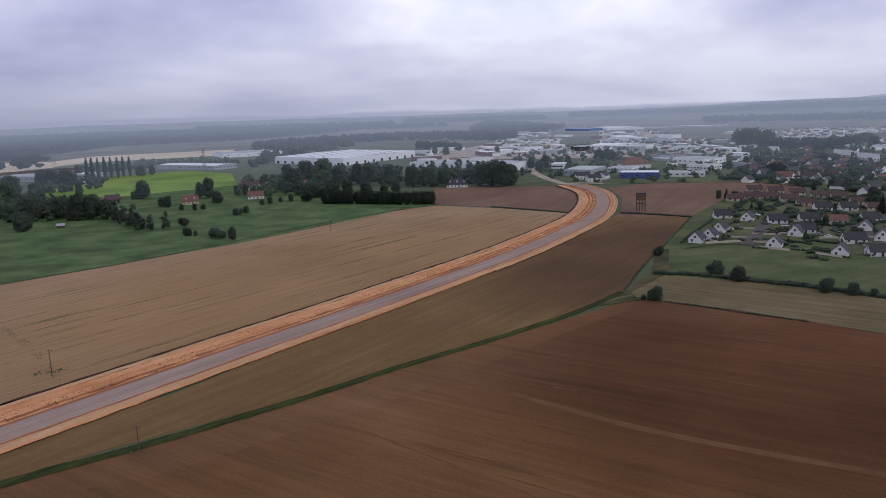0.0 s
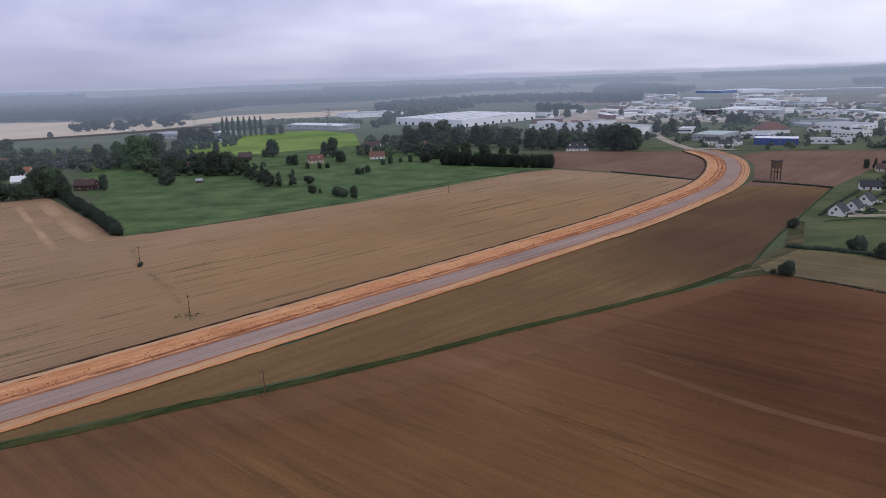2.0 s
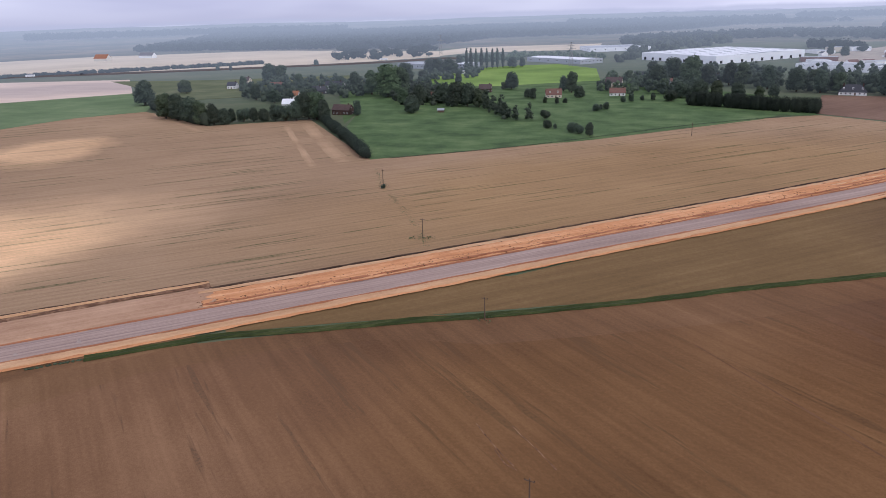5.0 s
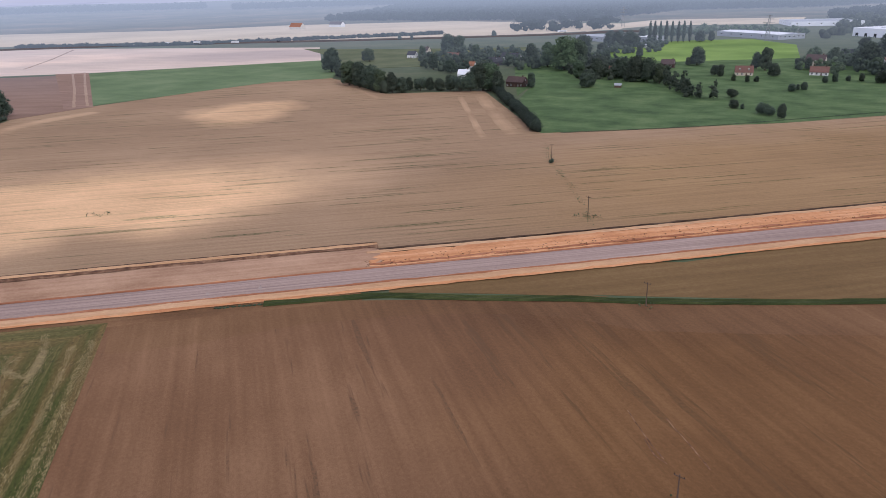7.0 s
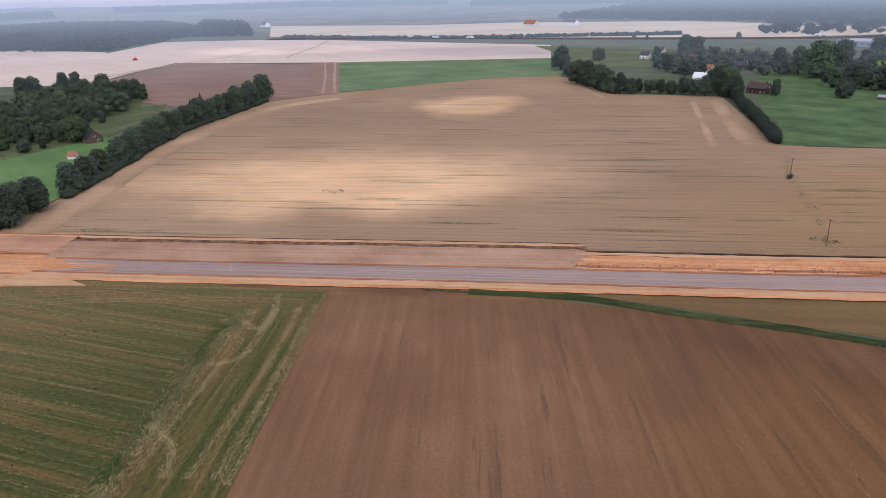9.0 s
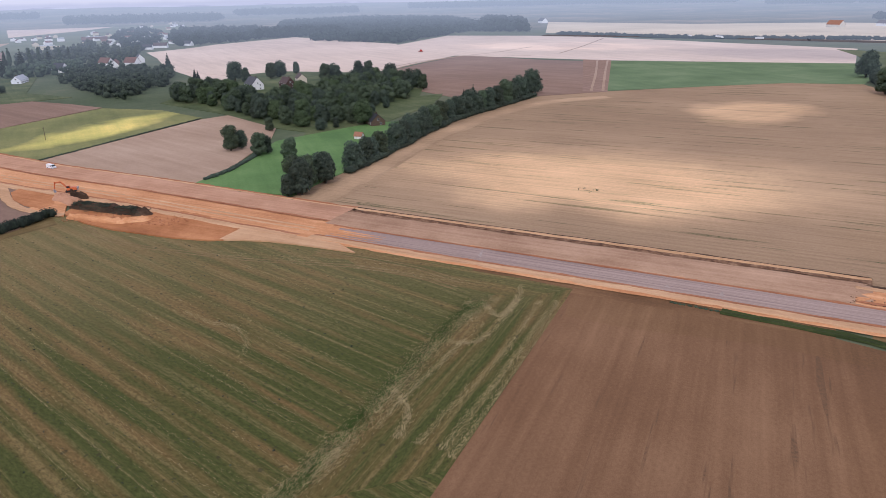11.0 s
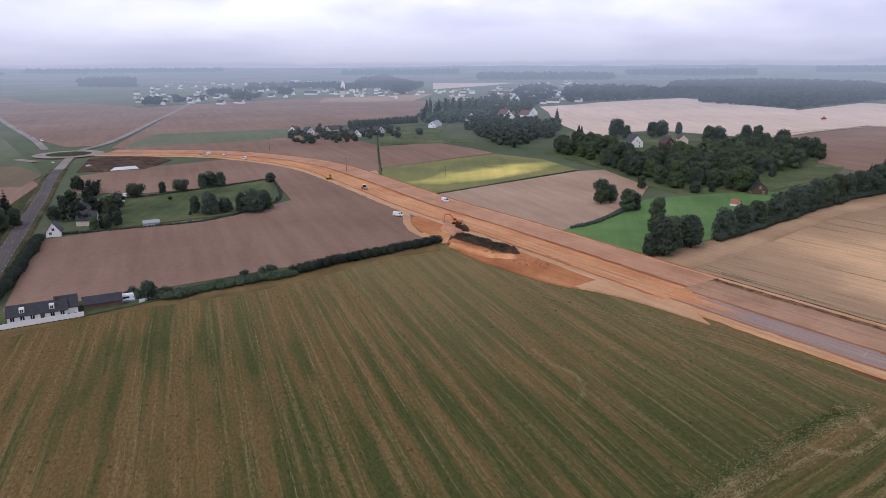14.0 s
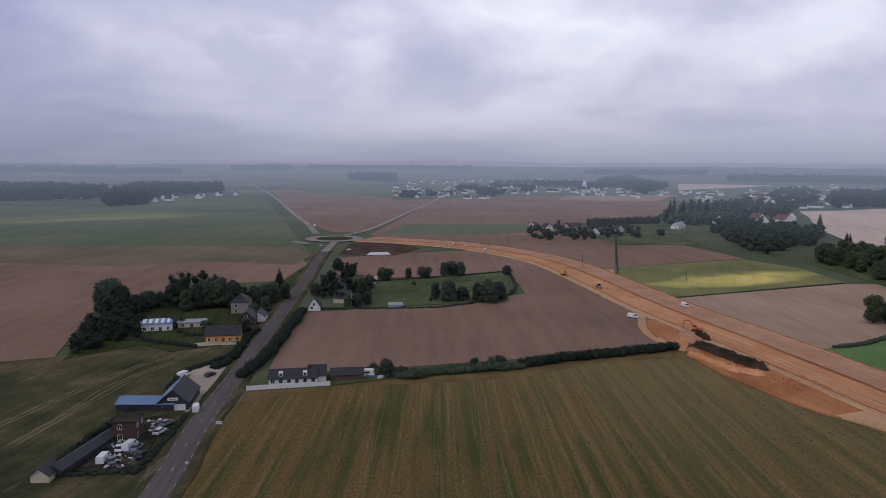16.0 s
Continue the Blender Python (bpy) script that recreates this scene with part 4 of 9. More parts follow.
field("village_green", [(-1030.8, -1017.1), (-1460.1, -861.8), (-1341.7, -551.9), (-1433.6, -266.9), (-1867.1, -303.3), (-3431.5, -689), (-2793.2, -1650.9), (-2696.5, -2231.4), (-1554.8, -1533.9)], GREEN_CROP, "grass and gardens round the village houses")
field("green_strip", [(-505.5, -516.8), (-617.1, -580.5), (-717.5, -477.3), (-655, -420.8), (-595.3, -430.9)], GREEN_CROP, "green strip of young crop")
field("straw_field", [(-1386.4, -818.2), (-1667.8, -672.9), (-1336.4, -584.2), (-1231.7, -739.6)], HARVESTED, "pale brown field before the village")
field("straw_field", [(-2611, -1055.4), (-3375.3, -925.7), (-2711.5, -723.8), (-2273.3, -738), (-1949.8, -787.3)], WHEAT_FAR, "pale cut field behind the village")
field("straw_field", [(-1221.7, -294.2), (-1374.7, -199.1), (-795.4, -112.9), (-854.4, -167.8)], WHEAT_FAR, "pale cut field beside the wood")

# ---------------- straw and weeds lying in the stubble ----------------
STRAW_BIT = plain("dry_straw", (0.385, 0.30, 0.15), 0.5, 0.4, 0.95, 0.0, 0.04)
WEED_BIT = plain("weed_leaves", (0.06, 0.092, 0.022), 0.45, 0.4, 0.95, 0.0, 0.04)


def flake(bm, x, y, z, size, turn, rnd):
    """A wisp lying on the ground, a little bent up."""
    u = Vector((math.cos(turn), math.sin(turn), rnd.uniform(-.12, .12)))
    v = Vector((-u.y, u.x, rnd.uniform(-.2, .2)))
    c = Vector((x, y, z + rnd.uniform(0.02, 0.16)))
    k = size * rnd.uniform(0.035, 0.065)
    a, b, d, e = [bm.verts.new(p) for p in (c - u * size * 0.5, c - v * k, c + u * size * 0.5, c + v * k)]
    bm.faces.new((a, b, d))
    bm.faces.new((a, d, e))


def within(x, y, corners):
    hit = False
    for (x0, y0), (x1, y1) in zip(corners, corners[1:] + corners[:1]):
        if (y0 > y) != (y1 > y) and x < x0 + (x1 - x0) * (y - y0) / (y1 - y0):
            hit = not hit
    return hit


def strewn(name, mat, label, paths, seed):
    """Wisps strewn along lines: (points, half width, wisps for each metre, size)."""
    rnd = random.Random(seed)
    bm = bmesh.new()
    for pts, spread, per_m, size in paths:
        ln = smooth_line(pts, 2.0)
        for a, b in zip(ln, ln[1:]):
            thick = 0.35 + 1.3 * max(0.0, noise.noise((a.x * 0.09, a.y * 0.09, seed)) + 0.35)
            d = b - a
            for _ in range(int(d.length * per_m * thick + rnd.random())):
                p = a + d * rnd.random()
                o = rnd.gauss(0, spread * 0.55)
                q = d.normalized()
                if not within(p.x - q.y * o, p.y + q.x * o, STUBBLE_PLOT):
                    continue
                flake(bm, p.x - q.y * o, p.y + q.x * o, 0.045, size * rnd.uniform(0.5, 1.3), math.atan2(q.y, q.x) + rnd.gauss(0, 0.3), rnd)
    return tagged(part(name, bm, mat), label, name.replace("_", " "), kind="stuff")


LITTER = (((-168.3, 37.8), (-165, 33.5), (-159, 29.3), (-146.2, 19.4), (-126.4, 7.4), (-113.9, -0.4), (-104.5, -7), (-93, -15.3)), ((-165.6, 28.9), (-164.6, 33.8), (-155.8, 36.2), (-165.7, 43.2), (-174.8, 46.7)), ((-144.8, 21.4), (-143.3, 26.8), (-146.9, 31.3), (-154.3, 36.6), (-165.7, 43.9)), ((-127.7, 6), (-122.3, 8.6), (-115.4, 9.2), (-109, 6.3)),
          ((-163, 48.7), (-138.9, 34), (-119.5, 19.5), (-106.5, 9.9)), ((-156.9, 48.8), (-137.3, 36.7), (-117.2, 23.1), (-104.1, 13.9)), ((-162.3, 53), (-136.3, 38.3), (-116.1, 25), (-101.6, 15.2)), ((-153.2, 31.6), (-140.5, 22.2), (-125.9, 11.5), (-112.6, 2.7)),
          ((-174.4, -42.5), (-166.3, -34.8), (-162.8, -29.2), (-155.3, -25.2), (-146.3, -24.6)))
FRINGE = ((-92, -16.5), (-100.5, -9.9), (-106.2, -6.9), (-114.2, -2), (-122.3, 3.5), (-132.4, 9.7), (-145.4, 18.2), (-158.9, 26.6), (-165.7, 33.9))
LINES = (((-177.1, 37.9), (-195.4, 7.8), (-207.4, -18.5)), ((-175.2, 37.4), (-193.4, 7.6), (-205.3, -18.5)), ((-247.1, -74.4), (-224.9, -48.2), (-211.5, -20.1), (-200.5, 13.4)), ((-242.2, -72.9), (-221.4, -47.4), (-209, -19.8), (-197.6, 13.4)), ((-179.4, 19.6), (-185.1, 6.8), (-194.7, -10.8)), ((-270.2, -107.6), (-256.4, -91.2), (-247.1, -74.4)))
paths = [(p, 2.8, 105.0, 0.85) if i < 1 else (p, 1.1, 42.0, 0.8) if i < 4 else (p, 1.0, 24.0, 0.8) for i, p in enumerate(LITTER)] + [(p, 0.3, 8.0, 0.6) for p in LINES]
rnd = random.Random(52)
field_edge = [Vector(p) for p in ((-253, -98.2), (-252.4, -108.9), (-207.2, -138.6), (-153.4, -178.5), (-126.7, -187))]
run = Vector((math.cos(radians(40.6)), math.sin(radians(40.6))))
side_v = Vector((-run.y, run.x))
turn_a, turn_b = [Vector(p) for p in ((-165, 33.5), (-93, -15.3))]


def row_end(off):
    """How far a drill row runs before it meets the headland's swath."""
    d = turn_b - turn_a
    w = turn_a - side_v * off
    return (w.x * d.y - w.y * d.x) / (run.x * d.y - run.y * d.x)


o = -75.0
while o < 118:
    # each drill row from the field's far edge towards the near one
    far_s = -245 + 0.25 * max(0, o) + 0.55 * max(0, 20 - o) + rnd.uniform(-4, 4)
    a, b = side_v * o + run * far_s, side_v * o + run * (row_end(o) - rnd.uniform(1, 5))
    paths.append((((a.x, a.y), ((a.x + b.x) / 2, (a.y + b.y) / 2), (b.x, b.y)), rnd.uniform(0.2, 0.6), rnd.uniform(1.5, 8.0), 0.6))
    o += rnd.choice((2.1, 4.6, 5.2, 7.5, 9.0))
strewn("straw_litter", STRAW_BIT, "dry straw wisps lying in rows on the stubble", paths, 53)
paths = [(FRINGE, 1.5, 110.0, 0.9), (LITTER[0], 2.4, 40.0, 0.9), (((-158.4, 28.9), (-169.6, 28.8), (-166.2, 32.9)), 1.6, 30.0, 0.55), (((-166, -32), (-159, -27), (-151, -24), (-143, -25)), 2.0, 26.0, 0.5)]
o = -60.0
while o < 122:
    a, b = side_v * o + run * (-235 + 0.25 * max(0, o) + 0.55 * max(0, 20 - o)), side_v * o + run * (row_end(o) - rnd.uniform(1, 5))
    paths.append((((a.x, a.y), ((a.x + b.x) / 2, (a.y + b.y) / 2), (b.x, b.y)), rnd.uniform(0.5, 1.3), rnd.uniform(1.0, 3.0), 0.45))
    o += rnd.uniform(4, 9)
strewn("weed_litter", WEED_BIT, "small green weeds standing along the stubble rows", paths, 54)

# dark tufts left standing along the rows
rnd = random.Random(57)
bm = bmesh.new()
o = -78.0
while o < 122:
    far_s = -238 + 0.25 * max(0, o) + 0.55 * max(0, 20 - o)
    x, stop = far_s, row_end(o) - 2
    while x < stop:
        p = side_v * (o + rnd.gauss(0, 0.5)) + run * x
        x += rnd.expovariate(1 / 7.0) + 0.8
        if within(p.x, p.y, STUBBLE_PLOT):
            s_t = rnd.uniform(0.14, 0.34)
            for _ in range(3):
                card(bm, Vector((p.x + rnd.gauss(0, 0.12), p.y + rnd.gauss(0, 0.12), 0.05 + s_t * 0.5)), Vector((rnd.gauss(0, 1), rnd.gauss(0, 1), 0.8)), s_t, rnd)
    o += rnd.uniform(2.2, 4.4)
tagged(part("weed_tufts", bm, LEAF_FIR), "small dark weed tufts standing in the stubble rows", "weeds", kind="stuff")

# wheel slips round the pole in the tilled field
for pts in (((-52.9, 106.4), (-48.6, 102.8), (-44.4, 99.4), (-41.1, 97.1)), ((-46.3, 108.6), (-43.3, 106.3), (-39.4, 103.6), (-34.1, 99.4)), ((-46.2, 100.2), (-42.7, 97.1), (-40.1, 96.3))):
    o = ribbon("wheel_slip", smooth_line(pts, 1.2), [(-0.09, 0.016), (0, 0.022), (0.09, 0.016)], DITCH, None, "", 0.09, 92, 0.0)
    tagged(o, "dark wheel slip mark in the tilled earth", "wheel mark", kind="structure")

# ---------------- the new road under construction ----------------
CENTRE = [(128, 690), (135, 640), (133, 600), (122, 545), (102, 483), (72.5, 426), (32, 358), (-21.6, 281), (-64, 223), (-110, 160), (-160.4, 92.6), (-231.4, -4.2),
          (-298.9, -90.6), (-345, -152.5), (-401, -218), (-452, -285), (-478, -350), (-484, -400), (-474, -450), (-462, -495)]
line = smooth_line(CENTRE, 4.0)
east = [p for p in line if p.y > 118]
mid = [p for p in line if -12 < p.y <= 124]
west = [p for p in line if p.y <= -8]
paved = [p for p in line if p.y > -8]
road = thing("new_road", Matrix(), "new road under construction, grey sub-base between orange earth banks", "road", kind="structure")
ribbon("earth_bed", line, [(-17, 0.50), (-6, 0.56), (8.5, 0.56), (10, 0.3)], EARTH, road, "orange earth formation", 0.25, 1)
ribbon("roadbed", paved, [(-5.4, 0.60), (-5.0, 0.66), (4.2, 0.66), (4.6, 0.60)], SUBBASE, road, "grey-violet gravel sub-base")
ribbon("roadside_bank", east, [(-16.9, 1.0), (-14, 1.0), (-12, 0.85), (-9.5, 0.8), (-6.4, 0.6)], EARTH, road, "rough orange earth bank", 0.5, 4)
ribbon("bank_crest", east, [(-20, 0.6), (-19.2, 1.0), (-18, 1.15), (-16.7, 1.05)], EARTH_PALE, road, "pale clay crest", 0.25, 19)
ribbon("bank_groove", east, [(-9.2, 0.80), (-8.4, 0.86), (-7.6, 0.78)], EARTH_RED, road, "red-brown groove in the bank", 0.45, 20)
ribbon("topsoil_ridge", east, [(-21.2, 0.3), (-20.6, 1.1), (-19.6, 0.95)], DARK_SOIL, road, "dark ridge of topsoil", 0.35, 5)
ribbon("roadside_bank", mid, [(-21.8, 1.0), (-19.5, 1.1), (-13, 0.95), (-6.4, 0.6)], CLAY_SLOPE, road, "smooth beige clay slope", 0.2, 6)
ribbon("topsoil_ridge", mid, [(-27.4, 0.3), (-26.9, 1.1), (-26.3, 1.2), (-26.0, 0.9)], DARK_SOIL, road, "dark ridge of topsoil", 0.2, 7)
ribbon("bank_crest", mid, [(-26.1, 1.0), (-25.6, 1.3), (-24.6, 1.25), (-24.2, 1.0)], EARTH_PALE, road, "pale clay crest", 0.15, 18)
ribbon("ditch_edge", mid, [(-24.4, 0.98), (-23.2, 1.1), (-22.2, 1.12), (-21.2, 1.16)], DITCH, road, "dark crumbling ditch edge", 0.55, 8)
ribbon("roadside_bank", west, [(-25.5, 0.6), (-24, 1.25), (-17, 1.1), (-9.6, 0.72)], CLAY_WEST, road, "beige clay slope", 0.3, 9)
ribbon("topsoil_ridge", west, [(-27.6, 0.3), (-26.6, 1.2), (-25.4, 0.9)], EARTH_RED, road, "red-brown ridge of topsoil", 0.35, 24)
ribbon("bank_crest", west, [(-25.4, 1.1), (-24.6, 1.4), (-23.8, 1.2)], EARTH_PALE, road, "pale crest of the clay slope", 0.3, 25)
ribbon("wheel_track", west, [(-10.2, 0.74), (-9.4, 0.82), (-8.6, 0.72)], EARTH_RED, road, "red earth drain line", 0.25, 26)
ribbon("wheel_track", west, [(6.6, 0.6), (7.2, 0.72), (7.9, 0.62)], EARTH_RED, road, "red earth drain line", 0.25, 27)
ribbon("wheel_track", west, [(-1.4, 0.585), (-0.8, 0.60), (-0.2, 0.585)], EARTH_PALE, road, "pale wheel track", 0.15, 28)
ribbon("wheel_track", west, [(1.6, 0.585), (2.2, 0.60), (2.8, 0.585)], EARTH_PALE, road, "pale wheel track", 0.15, 29)
ribbon("shoulder", west, [(7.8, 0.6), (9, 0.72), (11.0, 0.62), (12, 0.3)], EARTH_PALE, road, "pale clay shoulder", 0.4, 30)
ribbon("shoulder", paved, [(5.6, 0.62), (6.6, 0.74), (8.6, 0.68), (9.2, 0.3)], EARTH_PALE, road, "pale clay shoulder", 0.3, 10)
ribbon("wheel_track", paved, [(4.5, 0.63), (5.0, 0.69), (5.7, 0.66)], EARTH_RED, road, "red earth margin", 0.25, 11)
ribbon("wheel_track", paved, [(-6.6, 0.66), (-6.0, 0.72), (-5.3, 0.68)], EARTH_RED, road, "red earth margin", 0.25, 12)

bend = [p for p in line if p.y > 330]
for off, wide, mat, text in ((-17.6, 0.9, EARTH_RED, "red soil line"), (-13.5, 0.8, EARTH_PALE, "pale clay line"), (-11.0, 0.8, EARTH_RED, "brown soil line"), (7.4, 0.6, EARTH_RED, "brown soil line"), (10.4, 0.7, EARTH_PALE, "pale clay line")):
    ribbon("bank_line", bend, [(off - wide, 0.75 if off < 0 else 0.5), (off, 1.12 if off < 0 else 0.86), (off + wide, 0.75 if off < 0 else 0.5)], mat, road, text, 0.25, 80)


# tongues of earth run over the end of the sub-base
rnd = random.Random(45)
bm = bmesh.new()
tail = [p for p in paved if p.y < 30][::-1]
for k in range(16):
    off = -5.2 + k * 0.62 + rnd.uniform(-.2, .2)
    n_t = rnd.randrange(2, 8)
    strip = []
    for i, c in enumerate(tail[:n_t]):
        d = (tail[i + 1] - c).normalized()
        w = 0.55 * (1 - i / n_t) + 0.04
        strip.append([bm.verts.new((c.x - d.y * o, c.y + d.x * o, 0.672 + 0.003 * k)) for o in (-off - w, -off + w)])
    for a, b in zip(strip, strip[1:]):
        f = bm.faces.new((a[0], a[1], b[1], b[0]))
        f.normal_update()
        if f.normal.z < 0:
            f.normal_flip()
ribbon("verge", [p for p in paved if p.y < 42], [(8.9, 0.42), (9.8, 0.14), (11.5, 0.06), (14.0, 0.046)], STUBBLE_ROAD, road, "weedy green verge", 0.3, 95, 0.02)
ribbon("verge", [p for p in paved if 38 < p.y < 120], [(8.9, 0.42), (9.8, 0.12), (11.5, 0.03), (15.0, 0.014)], HEADLAND, road, "bare earth verge", 0.3, 96, 0.02)
part("earth_spill", bm, EARTH, road, "orange earth spilled over the sub-base")


def beside(run_of, off):
    """The same line, set off to the left of its run."""
    res = []
    for a, b in zip(run_of, run_of[1:]):
        d = (b - a).normalized()
        res.append((a.x - d.y * off, a.y + d.x * off))
    return res[::4] + [res[-1]]


hedge([(-155.8, 81.1), (-150.0, 88.0), (-142.5, 97.4), (-136.3, 105.9)], 1.3, 0.45, LEAF_MID, "thin grass where the track begins beside the road", 0.6, 122, 1.2)
hedge(beside(mid, -28.3), 0.7, 0.7, LEAF_MID, "ragged weeds along the edge of the wheat", 0.9, 120, 0.5)
hedge(beside([p for p in east if p.y < 330], -21.6), 0.7, 0.6, LEAF_MID, "ragged weeds along the topsoil ridge", 0.9, 121, 0.4)
# clods on the rough bank, and rolled patches across the sub-base
rnd = random.Random(44)
bm = bmesh.new()
for c in east:
    d = Vector((0.6, 0.8))
    for q in range(24):
        o = -rnd.uniform(7, 19.5)
        s = rnd.uniform(0.07, 0.24)
        lump(bm, (c.x + o * 0.8 + rnd.uniform(-2, 2) * 0.6, c.y - o * 0.6 + rnd.uniform(-2, 2) * 0.8, 0.85 + s * 0.2), s, s, s * 0.6, rnd, 1, 0.3)
tagged(part("earth_clods", bm, DITCH), "dark brown earth clods on the rough orange bank", "earth clods", kind="stuff")
for pts in (((-194.5, 38.9), (-203.4, 43.5)), ((-154.3, 94.4), (-158.2, 98.4)), ((-162.6, 83.8), (-165.1, 86.1))):
    ribbon("repair_patch", [Vector(p) for p in (pts[0], ((pts[0][0] + pts[1][0]) / 2, (pts[0][1] + pts[1][1]) / 2), pts[1])], [(-1.4, 0.668), (1.4, 0.668)], SUBBASE_PALE, road, "rough paler patch across the sub-base", 0.3, 70)

# grass track along the near side
ribbon("grass_track", smooth_line([(-148.2, 90.7), (-136.4, 104.3), (-126.6, 115), (-109.3, 126.9), (-89.4, 142.2), (-76.1, 151.1), (-42, 177.6), (-16.3, 200.2), (20, 229.5), (47.6, 254.2), (71, 280.8)], 4.0), [(-1.6, 0.1), (-0.9, 0.5), (0, 0.35), (0.9, 0.55), (1.6, 0.1)], TRACK_GRASS, None, "", 0.25, 14)
tagged(bpy.data.objects["grass_track"], "green grass track with tall dark verge between two fields", "track", kind="structure")

# ---------------- country road and roundabout ----------------
country = thing("country_road", Matrix(), "two-lane asphalt country road with dashed white lines", "road", kind="structure")
cl = smooth_line([(-64.5, -137.6), (-82.6, -155.8), (-102.7, -177.7), (-137.5, -211.1), (-189.2, -262.3), (-242.5, -314.6), (-291.3, -362.8), (-343.6, -416), (-382.7, -453.7)], 4.0)
ribbon("carriageway", cl, [(-3.5, 0.5), (-3.3, 0.62), (3.3, 0.62), (3.5, 0.5)], ASPHALT, country, "grey worn asphalt")
ribbon("verge", cl, [(3.4, 0.5), (4.2, 0.62), (5.6, 0.55), (6.4, 0.2)], ROUGH_GRASS, country, "grass verge", 0.3, 21)
ribbon("verge", cl, [(-6.0, 0.2), (-5.0, 0.6), (-3.4, 0.55)], ROUGH_GRASS, country, "grass verge", 0.3, 22)
dash = boxes((-1.2, 1.2, -0.05, 0.05, 0.0, 0.012))
dash_mesh = mesh_of("lane_mark", dash, ROAD_PAINT)
for off, every in ((0.0, 4), (3.0, 2), (-3.0, 2)):
    for i in range(2, len(cl) - 3, every):
        if i * 4 > 330:
            break
        d = (cl[i + 1] - cl[i - 1]).normalized()
        o = new("lane_mark", dash_mesh)
        o.parent = country
        o.matrix_basis = pose(cl[i].x + d.y * off, cl[i].y - d.x * off, 0.624, 0, 0, math.degrees(math.atan2(d.y, d.x)))

ribbon("grass_lane", smooth_line([(-821.3, -410.3), (-671.9, -335), (-560.4, -278.4), (-451.8, -222.6)], 8), [(-0.45, 0.3), (-0.25, 0.42), (0.25, 0.42), (0.45, 0.3)], TRACK_GRASS, None, "", 0.15, 71)
tagged(bpy.data.objects["grass_lane"], "green grass lane between brown fields", "lane", kind="structure")
junction = thing("town_junction", Matrix(), "pale grey road junction at the edge of town", "road", kind="structure")
ribbon("carriageway", smooth_line([(128, 690), (128.8, 687.2), (119, 700.7), (109.1, 769.8), (105.7, 850.8), (115.5, 935.3)], 6), [(-5, 0.35), (-4.6, 0.72), (4.6, 0.72), (5, 0.35)], GRAVEL, junction)
ribbon("carriageway", smooth_line([(119, 700.7), (136.9, 706.7), (157, 695.5)], 6), [(-4, 0.35), (-3.6, 0.7), (3.6, 0.7), (4, 0.35)], GRAVEL, junction)
# ---------------- building and vehicle makers ----------------
RENDER_WHITE = plain("white_render", (0.80, 0.79, 0.76), 0.12, 0.4)
RENDER_CREAM = plain("cream_render", (0.62, 0.54, 0.42), 0.15, 0.4)
RENDER_ORANGE = plain("orange_render", (0.72, 0.33, 0.10), 0.12, 0.4)
BRICK = plain("red_brick", (0.088, 0.050, 0.042), 0.35, 1.2)
STONE = plain("grey_stone", (0.34, 0.29, 0.255), 0.25, 0.6)
SLATE = plain("dark_slate", (0.045, 0.045, 0.052), 0.3, 0.8, 0.6)
TILE_RED = plain("red_roof_tiles", (0.19, 0.098, 0.076), 0.3, 0.8)
TILE_ORANGE = plain("orange_roof_tiles", (0.36, 0.165, 0.10), 0.25, 0.8)
TILE_BROWN = plain("brown_roof_tiles", (0.10, 0.066, 0.06), 0.3, 0.8)
TIMBER = plain("weathered_timber", (0.13, 0.085, 0.06), 0.35, 1.5)
SHEET_WHITE = plain("white_sheet_metal", (0.84, 0.85, 0.86), 0.08, 0.06, 0.45)
SHEET_GREY = plain("grey_sheet_metal", (0.36, 0.38, 0.40), 0.15, 0.08, 0.5)
SHEET_DARK = plain("dark_cladding", (0.045, 0.05, 0.055), 0.2, 0.3, 0.6)
SHEET_BLUE = plain("blue_sheet_metal", (0.03, 0.07, 0.27), 0.15, 0.1, 0.45)
ROOF_BLUE = plain("blue_grey_roof_sheet", (0.17, 0.26, 0.42), 0.2, 0.4, 0.4)
SHEET_GREEN = plain("pale_green_roof_sheet", (0.42, 0.52, 0.49), 0.15, 0.1, 0.5)
for m in (RENDER_WHITE, RENDER_CREAM, SLATE, TILE_RED, TILE_BROWN, SHEET_WHITE, SHEET_GREY, SHEET_BLUE):     # town and villages far out: haze painted onto walls and roofs
    paint_haze(m)
FRAME_WHITE = plain("white_window_frame", (0.75, 0.75, 0.74), 0.08, 2.0, 0.5)
CONCRETE = plain("grey_concrete", (0.42, 0.41, 0.39), 0.2, 0.5)
RUBBER = plain("black_rubber", (0.02, 0.02, 0.02), 0.2, 3.0, 0.8)
STEEL = plain("grey_steel", (0.35, 0.36, 0.37), 0.2, 1.0, 0.5, 0.6)
PAINT_WHITE = plain("white_vehicle_paint", (0.80, 0.80, 0.80), 0.05, 0.8, 0.3, 0.0, 0.5)
PAINT_GREY = plain("grey_vehicle_paint", (0.22, 0.23, 0.25), 0.08, 0.8, 0.3, 0.0, 0.5)
PAINT_DARK = plain("dark_vehicle_paint", (0.03, 0.035, 0.045), 0.1, 0.8, 0.3, 0.0, 0.5)
PAINT_RED = plain("red_vehicle_paint", (0.45, 0.04, 0.03), 0.1, 0.8, 0.35, 0.0, 0.5)
PAINT_ORANGE = plain("orange_machine_paint", (0.62, 0.15, 0.05), 0.2, 0.8, 0.45)
PAINT_YELLOW = plain("yellow_machine_paint", (0.66, 0.38, 0.05), 0.2, 0.8, 0.45)


